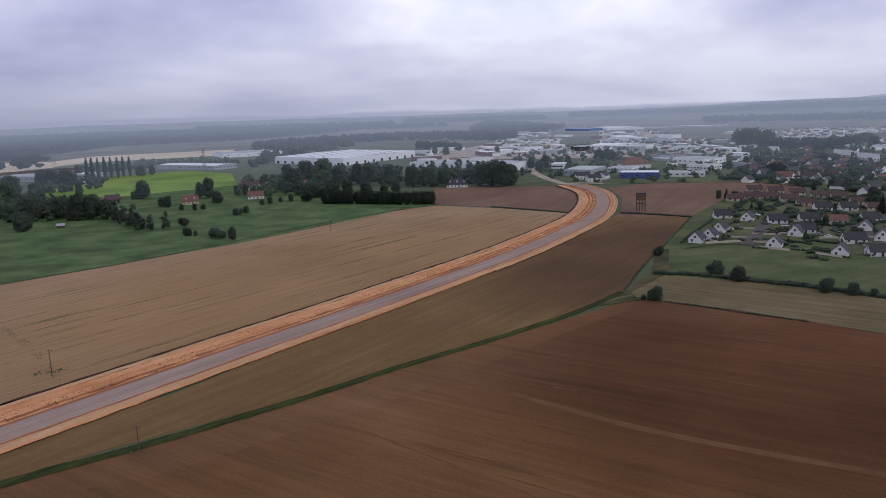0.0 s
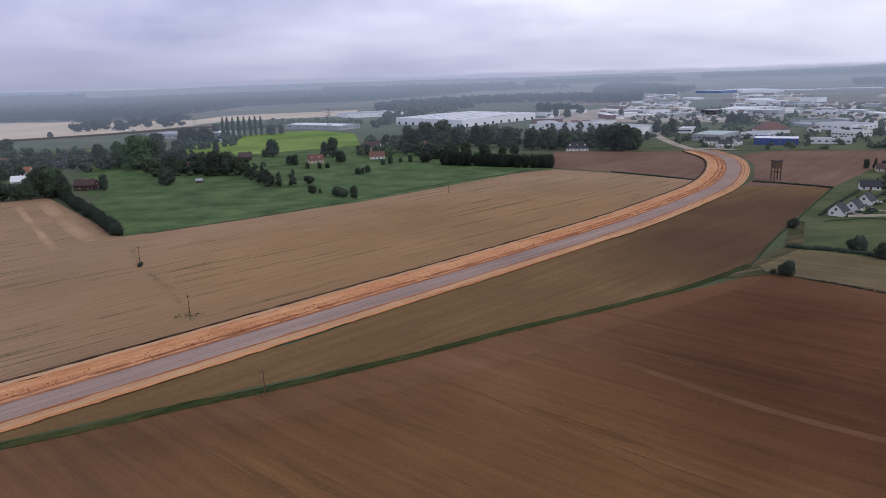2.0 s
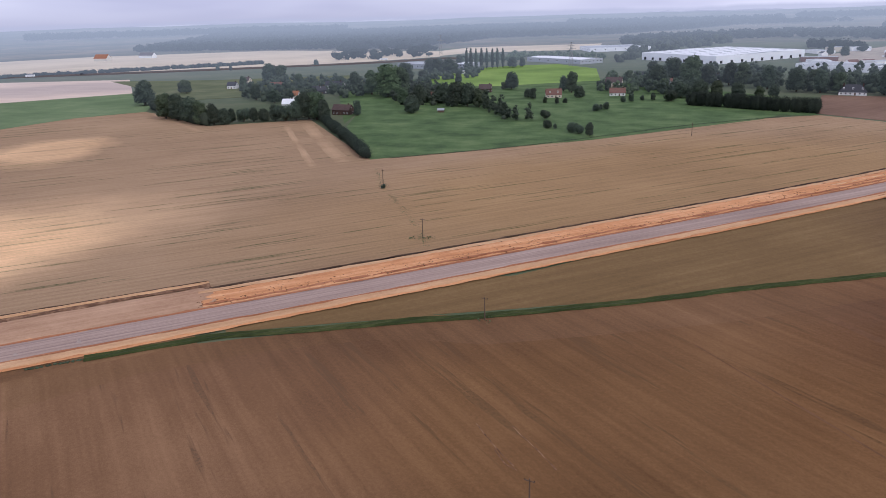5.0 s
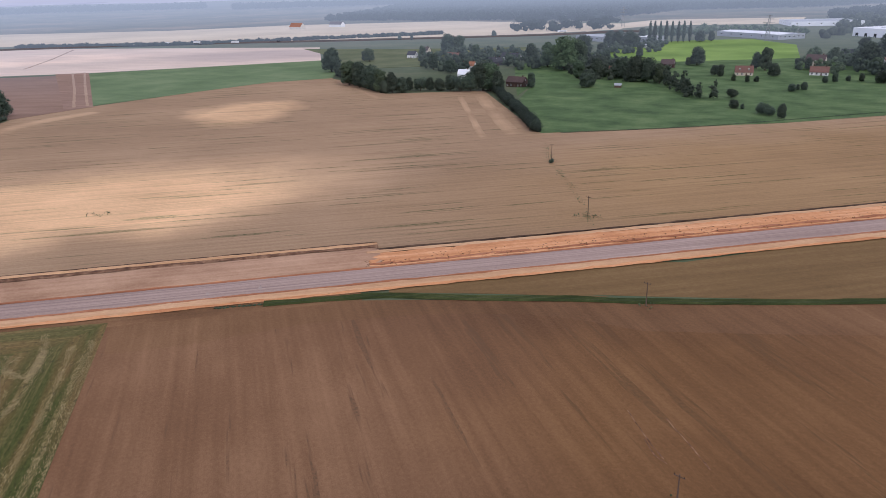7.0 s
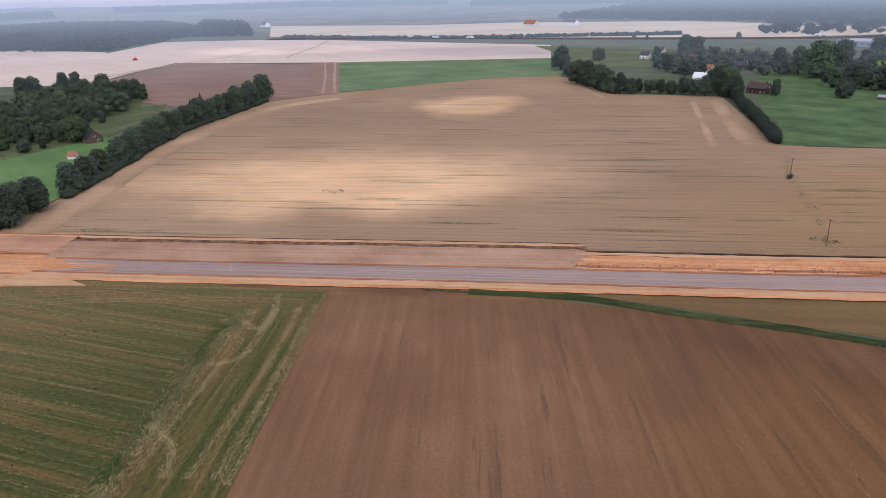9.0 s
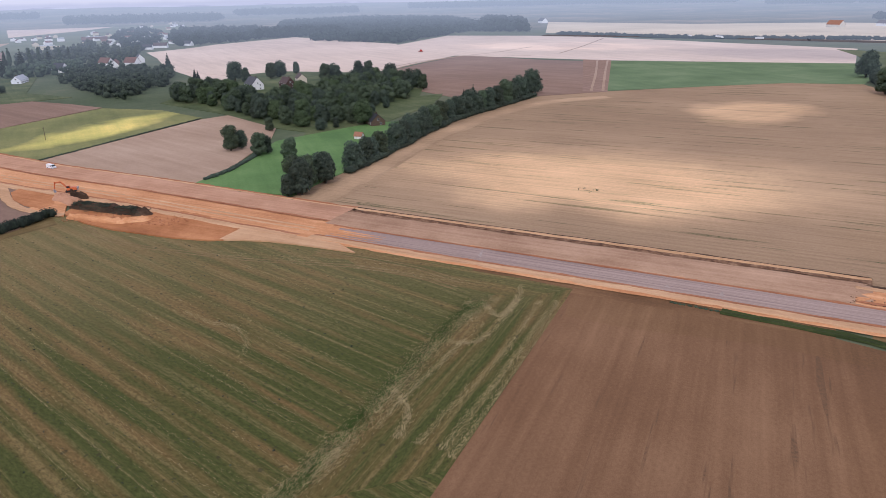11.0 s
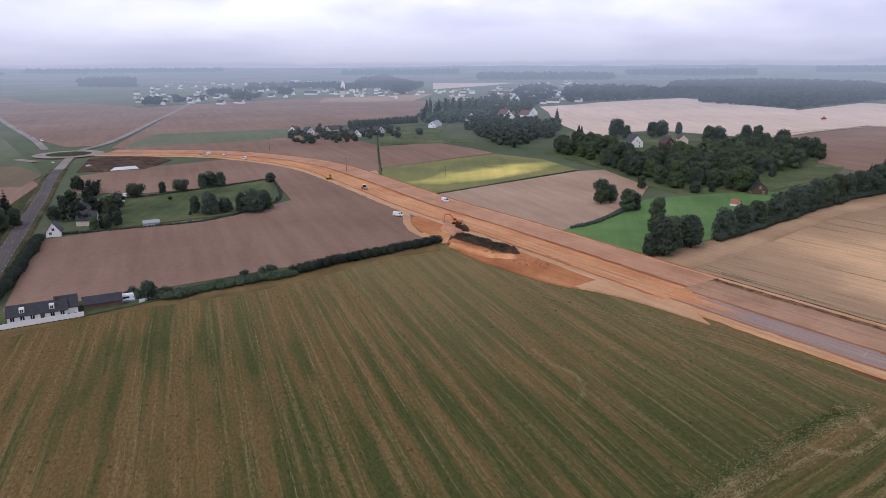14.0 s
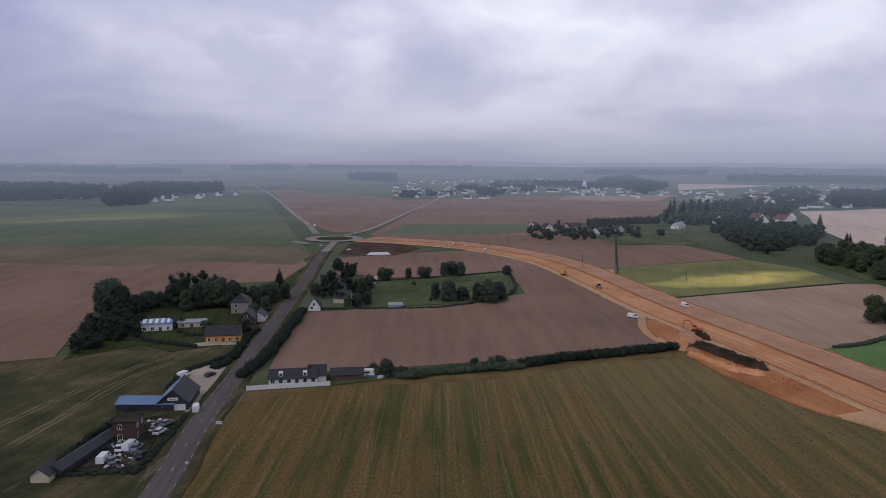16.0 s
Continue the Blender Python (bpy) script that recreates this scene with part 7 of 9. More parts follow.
for spot, kind, yaw in zip(((-607.9, -779), (-544.1, -677.9), (-522, -636.2), (-403.5, -483.6), (-478.8, -403.4), (-486.2, -401.7), (-488.6, -386.8), (-471.1, -353.5), (-399, -441.8)), ("van", "car", "van", "car", "car", "van", "car", "van", "car"), (60, 60, 60, 60, 10, 10, 170, 20, 0)):
    vehicle(kind, spot, yaw, PAINT_WHITE, "white %s near the roundabout" % kind, 0.84)

# ---------------- roadside places west of the country road ----------------
field("roadside_gardens", [(-104.4, -275.2), (-135, -275.4), (-136.9, -256.4), (-157.8, -249.7), (-171.2, -251.5), (-233.3, -312.6), (-323.7, -402.8), (-266.8, -357.2), (-218.9, -328.5), (-188.4, -350.7), (-148.1, -334.3)], TRACK_GRASS, "dark green gardens beside the country road", "garden")
RDIR = -134.3
house((-162, -257.5), 141.6, 14, 8, 3.4, 3.2, RENDER_ORANGE, SLATE, "orange rendered house with a dark slate roof and terrace", 2, 1)
field("terrace", [(-150.4, -260.8), (-156, -258.6), (-163.4, -250.2), (-160.1, -247.2), (-148.7, -255.9)], GRAVEL, "pale paved terrace", "terrace")
house((-199.2, -300.2), RDIR, 10, 8.5, 6.2, 3.2, STONE, SLATE, "tall three-storey stone villa with slate roof", 2, 2, hip=3)
house((-153.7, -297.1), 145.3, 13, 11, 3.8, 1.1, SHEET_WHITE, ROOF_BLUE, "white workshop with a blue-striped low roof", 1, 0, "sheds", "workshop")
workshop = bpy.data.objects["workshop"]
for k in range(5):
    o = part("rooflight", boxes((-0.7, 0.7, -2.3, 2.3, 0, 0.06)), SHEET_WHITE, workshop, "pale rooflight strip")
    o.matrix_basis = pose(-5.0 + 2.5 * k, -2.8, 3.8 + 0.56 + 0.1, math.degrees(math.atan2(1.1, 5.5)))
house((-166.4, -289.5), 139.9, 12, 6, 3, 0.8, RENDER_CREAM, SHEET_GREY, "low yellow-walled garage with a flat grey roof", 1, 0, "sheds", "garage")
house((-172.7, -346.2), 30, 8, 6, 2.6, 3.2, TIMBER, SLATE, "small slate-roofed shed behind trees", 0, 0, "sheds", "garden_shed")
house((-193.9, -277.7), RDIR, 9, 6, 3, 2.2, RENDER_WHITE, SLATE, "white roadside garage under a slate roof", 0, 0, "sheds", "garage")
house((-185.6, -274.7), RDIR, 10, 7, 4, 3.5, BRICK, SLATE, "brick house beside the road", 1, 1)
# showroom and its yard
SX, SY = (-109.2, -199.7)
house((SX, SY), -132.8, 15, 9, 3.0, 3.8, SHEET_DARK, SLATE, "dark clad roadside showroom with a steep roof", 0, 0, "sheds", "showroom")
house((-101.1, -202.7), 131.3, 17, 7.5, 2.6, 1.1, SHEET_DARK, ROOF_BLUE, "low dark wing with a blue sheet roof", 0, 0, "sheds", "showroom_wing")
gx, gy, turn = -103.98, -194.05, 137.2        # middle of the gable wall that looks down the road
part_sign = thing("sign_board", pose(gx, gy, 3.5, 0, 0, turn), "white sign board on the showroom wall", "sign")
part("board", boxes((-1.5, 1.5, -0.08, 0.02, 0, 0.9)), PAINT_WHITE, part_sign)
part("lettering", boxes((-1.1, 1.1, -0.1, -0.07, 0.32, 0.58)), PAINT_GREY, part_sign, "plain grey bar of writing")
showroom = bpy.data.objects["showroom"]
for x, w in ((-1.9, 1.7), (2.0, 1.2)):
    o = part("garage_door", boxes((-w, w, -0.06, 0.02, 0.1, 2.3), *[(-w, w, -0.085, -0.06, 0.1 + 0.44 * q, 0.12 + 0.44 * q) for q in range(1, 5)]), PAINT_WHITE, showroom, "white garage door")
    o.matrix_basis = Matrix.Translation((-7.5, 0, 0)) @ pose(0, x, 0, 0, 0, -90)
bm = bmesh.new()
rows = [[bm.verts.new((x, y, z)) for y, z in ((4.85, 2.78), (0.25, 6.72))] for x in (-7.7, 7.7)]
bm.faces.new((rows[0][0], rows[1][0], rows[1][1], rows[0][1]))
rows = [[bm.verts.new((x, y, z)) for y, z in ((4.85, 2.73), (0.25, 6.67))] for x in (-7.7, 7.7)]
bm.faces.new((rows[0][1], rows[1][1], rows[1][0], rows[0][0]))
part("roof_sheet", bm, ROOF_BLUE, showroom, "blue sheet covering one roof slope")
field("forecourt", [(-113.9, -214.4), (-130, -229.9), (-142, -227.1), (-140.9, -222.8), (-122.7, -204.4), (-106.8, -186.7), (-105.1, -188.6)], GRAVEL, "pale gravel forecourt", "forecourt")
house((-85.8, -184.3), RDIR, 6.8, 5.8, 5.8, 0.15, BRICK, YARD, "square red brick house with a flat dark top", 1, 0)
field("scrap_yard", [(-64.3, -175.3), (-89.7, -197.1), (-102.4, -191.7), (-76.3, -161.5)], YARD, "dark yard cluttered with cars and scrap", "yard")
for spot, kind, yaw, paint in zip(((-73.9, -173.1), (-82, -176), (-79.7, -177), (-83, -174.3), (-74.7, -171.1), (-108.3, -188.6), (-123.4, -222.2), (-130.1, -216.4), (-92.3, -180), (-96.8, -184.4), (-81.3, -168.7)), ("van", "van", "car", "car", "car", "van", "van", "car", "car", "car", "car"), (50, 40, 60, 40, 80, 60, 30, 20, 30, 20, 50),
                                  (PAINT_WHITE, PAINT_WHITE, PAINT_WHITE, PAINT_GREY, PAINT_GREY, PAINT_WHITE, PAINT_WHITE, PAINT_DARK, PAINT_WHITE, PAINT_GREY, PAINT_DARK)):
    vehicle(kind, spot, RDIR + yaw - 50, paint, "%s parked in the roadside yard" % kind, LEVEL[0], "yard vehicles")
rnd = random.Random(20)
yb = [Vector(p) for p in ((-94.3, -191.9), (-99.5, -188), (-94, -181.1), (-89.8, -179.8))]
for i in range(46):
    p = yb[0].lerp(yb[1], rnd.random()).lerp(yb[3].lerp(yb[2], rnd.random()), rnd.random())
    s = rnd.uniform(0.2, 0.5)
    o = part("stone_slab", boxes((-s, s, -s * 0.7, s * 0.7, 0, s * 0.5), (-s * 0.7, s * 0.5, -s * 0.4, s * 0.5, s * 0.5, s * 0.8)), rnd.choice((PAINT_WHITE, CONCRETE, STEEL)))
    o.matrix_basis = pose(p.x, p.y, LEVEL[0], 0, 0, rnd.uniform(0, 180))
    tagged(o, "stack of pale stone slabs in the yard", "stone slab", "yard clutter")
rnd = random.Random(19)
ya = [Vector(p) for p in ((-65.9, -174.4), (-74.5, -181.9), (-85.4, -187.9), (-84.7, -176.9), (-77.5, -164))]
for i in range(230):
    k = rnd.randrange(4)
    p = ya[k].lerp(ya[k + 1], rnd.random()).lerp(ya[(k + 2) % 5], rnd.uniform(0, 0.5))
    s = rnd.uniform(0.18, 0.55)
    bm = boxes((-s * 1.5, s * 1.5, -s * 0.4, s * 0.4, 0, s * 0.4), (-s * 0.6, s * 0.9, -s * 0.3, s * 0.2, s * 0.4, s * 0.7))
    o = part("scrap_piece", bm, rnd.choice((PAINT_WHITE, PAINT_WHITE, STEEL, TIMBER, SHEET_DARK, PAINT_GREY)))
    o.matrix_basis = pose(p.x, p.y, LEVEL[0], 0, 0, rnd.uniform(0, 180))
    tagged(o, "small piece of scrap metal or pale stone", "scrap", "yard clutter")
sh = [Vector(p) for p in ((-60.8, -173.8), (-63.3, -174.5), (-78.3, -184.1))]
house((-72.3, -180.1), -146.3, 24, 4, 2.2, 1.0, SHEET_DARK, SHEET_DARK, "long low dark lean-to along the yard", 0, 0, "sheds", "lean_to")
house((-61, -174.4), -138.0, 5.6, 4.2, 2.3, 1.6, RENDER_CREAM, SLATE, "small cream garage with a dark roof", 0, 0, "sheds", "garage")
# bungalow behind the white fence
house((-146.1, -190.6), 139.4, 16, 7.5, 2.5, 2.3, RENDER_WHITE, SLATE, "long white bungalow with patterned front and dark roof", 2, 1, dormers=2)
house((-153.1, -186.5), 139.4, 6, 7.5, 2.7, 2.7, RENDER_WHITE, SLATE, "white garage wing with a dark roof", 0, 0, "sheds", "garage")
house((-160.7, -179.8), 139.0, 11, 6, 2.4, 1.6, TIMBER, SLATE, "low dark garden shed", 0, 0, "sheds", "garden_shed")
vehicle("caravan", (-166.3, -175.5), 139.0, PAINT_WHITE, "white caravan beside the shed", 0.5)
fence = thing("garden_fence", Matrix(), "white concrete panel fence along the garden", "fence")
fa, fb = [Vector(p) for p in ((-129.6, -193.8), (-151.2, -177.4))]
for i in range(18):
    p, q = fa.lerp(fb, i / 18), fa.lerp(fb, (i + 0.97) / 18)
    d = q - p
    o = part("panel", boxes((0, d.length, -0.06, 0.06, 0.2, 1.7)), RENDER_WHITE, fence)
    o.matrix_basis = pose(p.x, p.y, 0.1, 0, 0, math.degrees(math.atan2(d.y, d.x)))
    o = part("post", boxes((-0.1, 0.1, -0.1, 0.1, 0, 1.9)), RENDER_WHITE, fence)
    o.matrix_basis = pose(p.x, p.y, 0.1)
WALL_ENDS, POOL = [(-166.4, -170.4), (-178.2, -166.0)], (-167.4, -175.1)
far_wall = thing("garden_wall", Matrix(), "low white wall along the end of the garden", "wall")
wa, wb = [Vector(p) for p in WALL_ENDS]
for i in range(9):
    p, q = wa.lerp(wb, i / 9), wa.lerp(wb, (i + 0.97) / 9)
    o = part("panel", boxes((0, (q - p).length, -0.08, 0.08, -0.2, 1.2)), RENDER_WHITE, far_wall)
    o.matrix_basis = pose(p.x, p.y, 0.35, 0, 0, math.degrees(math.atan2(q.y - p.y, q.x - p.x)))
cover = thing("pool_cover", pose(POOL[0], POOL[1], 0.3, 0, 0, 139), "pale blue tarpaulin over a garden pool", "pool cover")
part("tarpaulin", boxes((-3.4, 3.4, -1.6, 1.6, 0, 0.7), (-3.2, 3.2, -1.4, 1.4, 0.7, 0.85)), ROOF_BLUE, cover)
field("garden", [(-130, -194.3), (-141.8, -207.2), (-160.7, -189.9), (-167.7, -179.9), (-181, -168.9), (-176.1, -164.3), (-151.2, -177.4)], PASTURE, "small mown garden", "garden")
house((-227.9, -278.4), -137.8, 7, 6, 2.4, 4.2, RENDER_WHITE, SLATE, "white gabled cottage by the road", 1)
house((-265, -302.5), 40, 11, 8, 3.4, 4.4, RENDER_CREAM, SLATE, "grey house among garden trees", 1)
house((-250.3, -282.1), 120, 9, 7, 3, 3.6, RENDER_CREAM, SLATE, "small grey cottage among garden trees", 0)
vehicle("caravan", (-311, -318.2), 20, PAINT_WHITE, "white caravan parked at the paddock edge", 0.5)
vehicle("van", (-298.9, -309.8), 60, PAINT_WHITE, "white van parked at the paddock edge", 0.5)
house((-257.3, -250), 141.2, 7, 3.5, 2.3, 0.9, SHEET_GREY, SHEET_GREY, "small grey field shelter in the paddock", 0, 0, "sheds", "field_shelter")

# ---------------- machines and poles at the earthworks ----------------
vehicle("excavator", (-309.2, -113.2), -79.3, PAINT_ORANGE, "orange crawler excavator on the earthworks", 0.6)
vehicle("roller", (-379.6, -199), 48.4, PAINT_ORANGE, "orange and white road roller on the earth bed", 0.6)
vehicle("excavator", (-406.5, -239.3), 49.8, PAINT_YELLOW, "yellow-brown excavator on the earth bed", 0.6)
vehicle("van", (-357.6, -137.8), 52.0, PAINT_WHITE, "white van parked on the earth bank", 0.95)
for spot in ((-316.6, -147.4),):
    vehicle("van", spot, 90.5, PAINT_WHITE, "white van parked beside the field", 0.5)
for spot in ((-122, 205.3, 7.3), (-72.1, 150.9, 6.4), (-179.5, 267.9, 7.9), (-74.9, 453, 8.2), (-34.7, 88.4, 5.3), (-442.7, -170.5, 7.7), (-441, -244.9, 10.2), (-535.8, -374.8, 11.6), (-159.5, 176.9, 0.8)):
    if spot[2] > 3:
        pole(spot[:2], spot[2])

# ---------------- pylons, road signs ----------------
def pylon(spot, h):
    root = thing("pylon", pose(spot[0], spot[1], 0, 0, 0, 30), "grey steel lattice pylon far behind trees", "pylon", "pylons")
    for sx in (-1, 1):
        for sy in (-1, 1):
            bm = bmesh.new()
            tube(bm, (sx * 3, sy * 3, -0.5), (sx * 0.5, sy * 0.5, h), 0.25, 0.15, 5)
            part("leg", bm, STEEL, root)
    for k in range(5):
        z0, z1 = h * k / 5, h * (k + 1) / 5
        w0, w1 = 3 - 2.5 * k / 5, 3 - 2.5 * (k + 1) / 5
        bm = bmesh.new()
        for a, b in (((-w0, -w0), (w1, -w1)), ((w0, -w0), (-w1, -w1)), ((-w0, w0), (w1, w1)), ((w0, w0), (-w1, w1))):
            tube(bm, (*a, z0), (*b, z1), 0.1, 0.1, 4)
        part("brace", bm, STEEL, root)
    for z, w in ((h * 0.72, 7), (h * 0.85, 5.5), (h * 0.97, 4)):
        bm = bmesh.new()
        tube(bm, (-w, 0, z), (w, 0, z), 0.2, 0.2, 4)
        part("crossarm", bm, STEEL, root)


for x, y, h in ((-693.3, 1262.5, 37), (-337.5, 998.1, 33.3)):
    pylon((x, y), h)
for i, (x, y) in enumerate(((-105.8, -172.8), (-106.3, -172.2), (-86.4, -155.7))):
    sg = thing("road_sign", pose(x, y, 0.3, 0, 0, RDIR - 90), "small white sign on a post at the road edge", "road sign", "road signs")
    bm = bmesh.new()
    tube(bm, (0, 0, -0.2), (0, 0, 1.5 if i < 2 else 0.7), 0.05, 0.05, 6)
    part("post", bm, STEEL, sg)
    part("plate", boxes((-0.4, 0.4, -0.05, -0.01, 0.7 if i < 2 else 0.2, 1.6 if i < 2 else 1.0)), PAINT_WHITE, sg)
    part("marking", boxes((-0.25, 0.25, -0.07, -0.05, 1.05 if i < 2 else 0.5, 1.3 if i < 2 else 0.7)), PAINT_GREY, sg, "plain grey bar of writing")

# ---------------- estate gardens and parked cars ----------------
hedge([(159.7, 362.6), (171, 357), (183.5, 350), (192.4, 331.8)], 1.6, 1.4, LEAF_DARK, "clipped dark hedge below the estate gardens", 0.25, 130)
hedge([(126.3, 366.2), (146.4, 373.3), (157, 372.1)], 1.2, 0.9, LEAF_MID, "low garden hedge beside the estate street", 0.4, 131)
for k, pts in enumerate((((190.1, 413.7), (196.4, 405.2), (207.3, 411.5)), ((197.9, 377.1), (204.9, 368.4), (214.9, 372)), ((158.9, 423.7), (170.6, 428.3), (187, 452.4)), ((221.2, 436.3), (228.6, 424.6), (238.6, 419.2)), ((128.5, 381.8), (150.5, 418.8), (175.3, 458.8)), ((180.5, 384.1), (188.1, 375), (192.6, 366.7)))):
    hedge(pts, 1.8, 1.7, LEAF_DARK, "dark garden hedge between estate houses", 0.4, 132 + k)
for k, (spot, paint) in enumerate(zip(((158.5, 395.4), (192.7, 442.5), (197.8, 457.9), (158.2, 404.4), (208.1, 468.5), (205.7, 423.6), (215.1, 430.7), (208.9, 392.8), (211.1, 385.6), (222.8, 398.2), (169.3, 416.4), (178.6, 427.3)), (PAINT_DARK, PAINT_GREY, PAINT_WHITE, PAINT_GREY, PAINT_WHITE, PAINT_WHITE, PAINT_DARK, PAINT_GREY, PAINT_WHITE, PAINT_DARK, PAINT_WHITE, PAINT_GREY))):
    vehicle("car", spot, 30 + 67 * k, paint, "car parked in front of an estate house", 0.42, "estate cars")
wall_run = thing("garden_wall", Matrix(), "low white garden wall beside the estate street", "wall")
ga, gb = [Vector(p) for p in ((140.4, 377.2), (160.1, 379.8))]
for i in range(6):
    p, q = ga.lerp(gb, i / 6), ga.lerp(gb, (i + 0.96) / 6)
    o = part("panel", boxes((0, (q - p).length, -0.1, 0.1, -0.1, 1.1)), RENDER_CREAM, wall_run)
    o.matrix_basis = pose(p.x, p.y, 0.3, 0, 0, math.degrees(math.atan2(q.y - p.y, q.x - p.x)))
# ---------------- earthworks: side cut, spoil and tracks ----------------
field("earth_cut", [(-275.6, -105.6), (-293.1, -103.1), (-280.5, -87.5), (-270.5, -73.8), (-275.5, -70.4), (-266.0, -56.1), (-244.5, -33.5), (-232.4, -23.2), (-226.6, -22.6), (-230.4, -31.5), (-231.4, -45.2), (-236.8, -57.8), (-245.3, -72.0), (-251.6, -82.2), (-262.1, -94.4)], EARTH_DEEP, "open orange floor of the earth cut beside the new road", "earthworks")
field("earth_tip", [(-246, -34), (-231.5, -42), (-229.2, -34), (-226.3, -25), (-221.5, -16.5), (-216.5, -8.5), (-209.5, 2.2), (-220, -3), (-230, -16)], EARTH_PALE, "pale earth where the cut runs out beside the road", "earthworks")
field("trodden_earth", [(-272.0, -104.1), (-278.0, -115.3), (-284.2, -121.5), (-312.3, -121.2), (-308.2, -113.4)], EARTH, "bare trodden earth between the pit and the hedge", "earthworks")
field("borrow_pit", [(-314.1, -139.1), (-323.9, -137.7), (-319.4, -129.3), (-310.6, -120.4), (-289.5, -113.3), (-283.9, -116.5), (-291.5, -125.5), (-301.5, -133.3)], EARTH_DEEP, "shallow scooped pit of raw orange earth", "earthworks")


def heap(name, a, b, half, h, mat, label, seed, flat=0.5, rough=0.35):
    """An uneven bank of earth along a line: broad foot, worn flanks and a ragged top."""
    rnd = random.Random(seed)
    a, b = Vector(a), Vector(b)
    d = (b - a).normalized()
    nrm = Vector((-d.y, d.x))
    long_n = max(10, int(((b - a).length + 2 * half) / 0.7))
    bm = bmesh.new()
    rows = []
    for i in range(long_n + 1):
        s_l = -half + ((b - a).length + 2 * half) * i / long_n
        end = min(1.0, (half + min(s_l, (b - a).length - s_l) + 0.001) / half)
        row = []
        for k in range(15):
            q = -1 + k / 7
            w = half * (0.75 + 0.35 * noise.noise((s_l * 0.16, seed, q))) * math.sqrt(max(0.05, end))
            p = a + d * s_l + nrm * q * w
            up = min(1.0, (1 - abs(q)) / (1 - flat)) * min(1.0, end * 1.6)
            z = h * up * (1 + rough * noise.fractal((p.x * 0.35, p.y * 0.35, seed), 1.0, 2.0, 4)) + rnd.uniform(-.06, .06) * up
            row.append(bm.verts.new((p.x, p.y, 0.3 + max(0.0, z) if 0 < k < 14 else 0.2)))
        rows.append(row)
    for u, v in zip(rows, rows[1:]):
        for k in range(14):
            bm.faces.new((u[k], u[k + 1], v[k + 1], v[k]))
    bmesh.ops.recalc_face_normals(bm, faces=bm.faces)
    return tagged(part(name, bm, mat), label, name.replace("_", " "))


MOUND, WEEDS_A, WEEDS_B = (-295.9, -111.0), (-283.6, -101.8), (-268.7, -75.0)
heap("clay_mound", (MOUND[0] - 5, MOUND[1] - 4), (MOUND[0] + 5, MOUND[1] + 5), 5.0, 2.0, CLAY_WEST, "rough mound of pale grey-brown clay", 71, 0.25, 0.7)
heap("topsoil_patch", (MOUND[0] - 6, MOUND[1] + 1), (MOUND[0] - 1, MOUND[1] + 7), 2.2, 2.4, DARK_SOIL, "dark topsoil tipped on the clay mound", 75, 0.3, 0.6)
heap("spoil_bank", WEEDS_A, WEEDS_B, 5.0, 2.0, DARK_SOIL, "flat-topped dark spoil bank overgrown with weeds", 72, 0.45, 0.5)
FACE = [(-269.6, -99.7), (-263.6, -89.5), (-258.6, -80.9), (-260.0, -72.7)]
for k in range(3):
    heap("earth_face", FACE[k], FACE[k + 1], 3.2, 1.5, EARTH, "crumbling pink-orange face below the spoil bank", 73 + 7 * k, 0.3, 0.6)
rnd = random.Random(3)
bm = bmesh.new()
wa, wb = Vector(WEEDS_A), Vector(WEEDS_B)
d = (wb - wa).normalized()
for _ in range(5200):
    q = max(-1.0, min(1.0, rnd.gauss(0, 0.5)))
    p = wa + (wb - wa) * rnd.uniform(-0.06, 1.06) + Vector((-d.y, d.x)) * q * 4.4
    if noise.noise((p.x * 0.22, p.y * 0.22, 5.0)) < -0.12:      # bare earth shows between the weeds
        continue
    up = 2.0 * min(1.0, (1 - abs(q)) / 0.55) * (1 + 0.3 * noise.noise((p.x * 0.3, p.y * 0.3, 2.0)))
    card(bm, Vector((p.x, p.y, 0.35 + up + rnd.uniform(0, 0.35))), Vector((rnd.gauss(0, 1), rnd.gauss(0, 1), rnd.gauss(0.6, 0.6))), 0.32, rnd)
tagged(part("bank_weeds", bm, LEAF_DARK), "rank dark weeds covering the spoil bank", "weeds", kind="stuff")
bm = bmesh.new()
for _ in range(240):
    p = Vector(FACE[0]).lerp(Vector(FACE[3]), rnd.uniform(0, 1.6))
    q = rnd.uniform(-6, 6)
    s = rnd.uniform(0.12, 0.4)
    lump(bm, (p.x + q * 0.8, p.y - q * 0.6, LEVEL[0] + s * 0.2), s, s, s * 0.6, rnd, 1, 0.3)
tagged(part("earth_clods", bm, EARTH_RED), "red-brown clods strewn over the earth cut", "earth clods", kind="stuff")
ribbon("haul_track", smooth_line([(-350.2, -166.6), (-326.2, -148.2), (-302.4, -136.0), (-287.5, -125.3), (-279.5, -115.7), (-273.3, -104.6)], 3), [(-1.9, LEVEL[0] - 0.1), (-1.4, LEVEL[0] + 0.03), (0, LEVEL[0] + 0.05), (1.4, LEVEL[0] + 0.03), (1.9, LEVEL[0] - 0.1)], EARTH_PALE, None, "", 0.3, 66, 0.05)
tagged(bpy.data.objects["haul_track"], "pale earth haul track round the pit", "track", kind="structure")
field("earth_patch", [(-437.4, -239.7), (-452.7, -227.1), (-419.8, -206.4), (-398, -189.7), (-410.7, -214.4)], EARTH_PALE, "bare pale earth access", "earthworks")

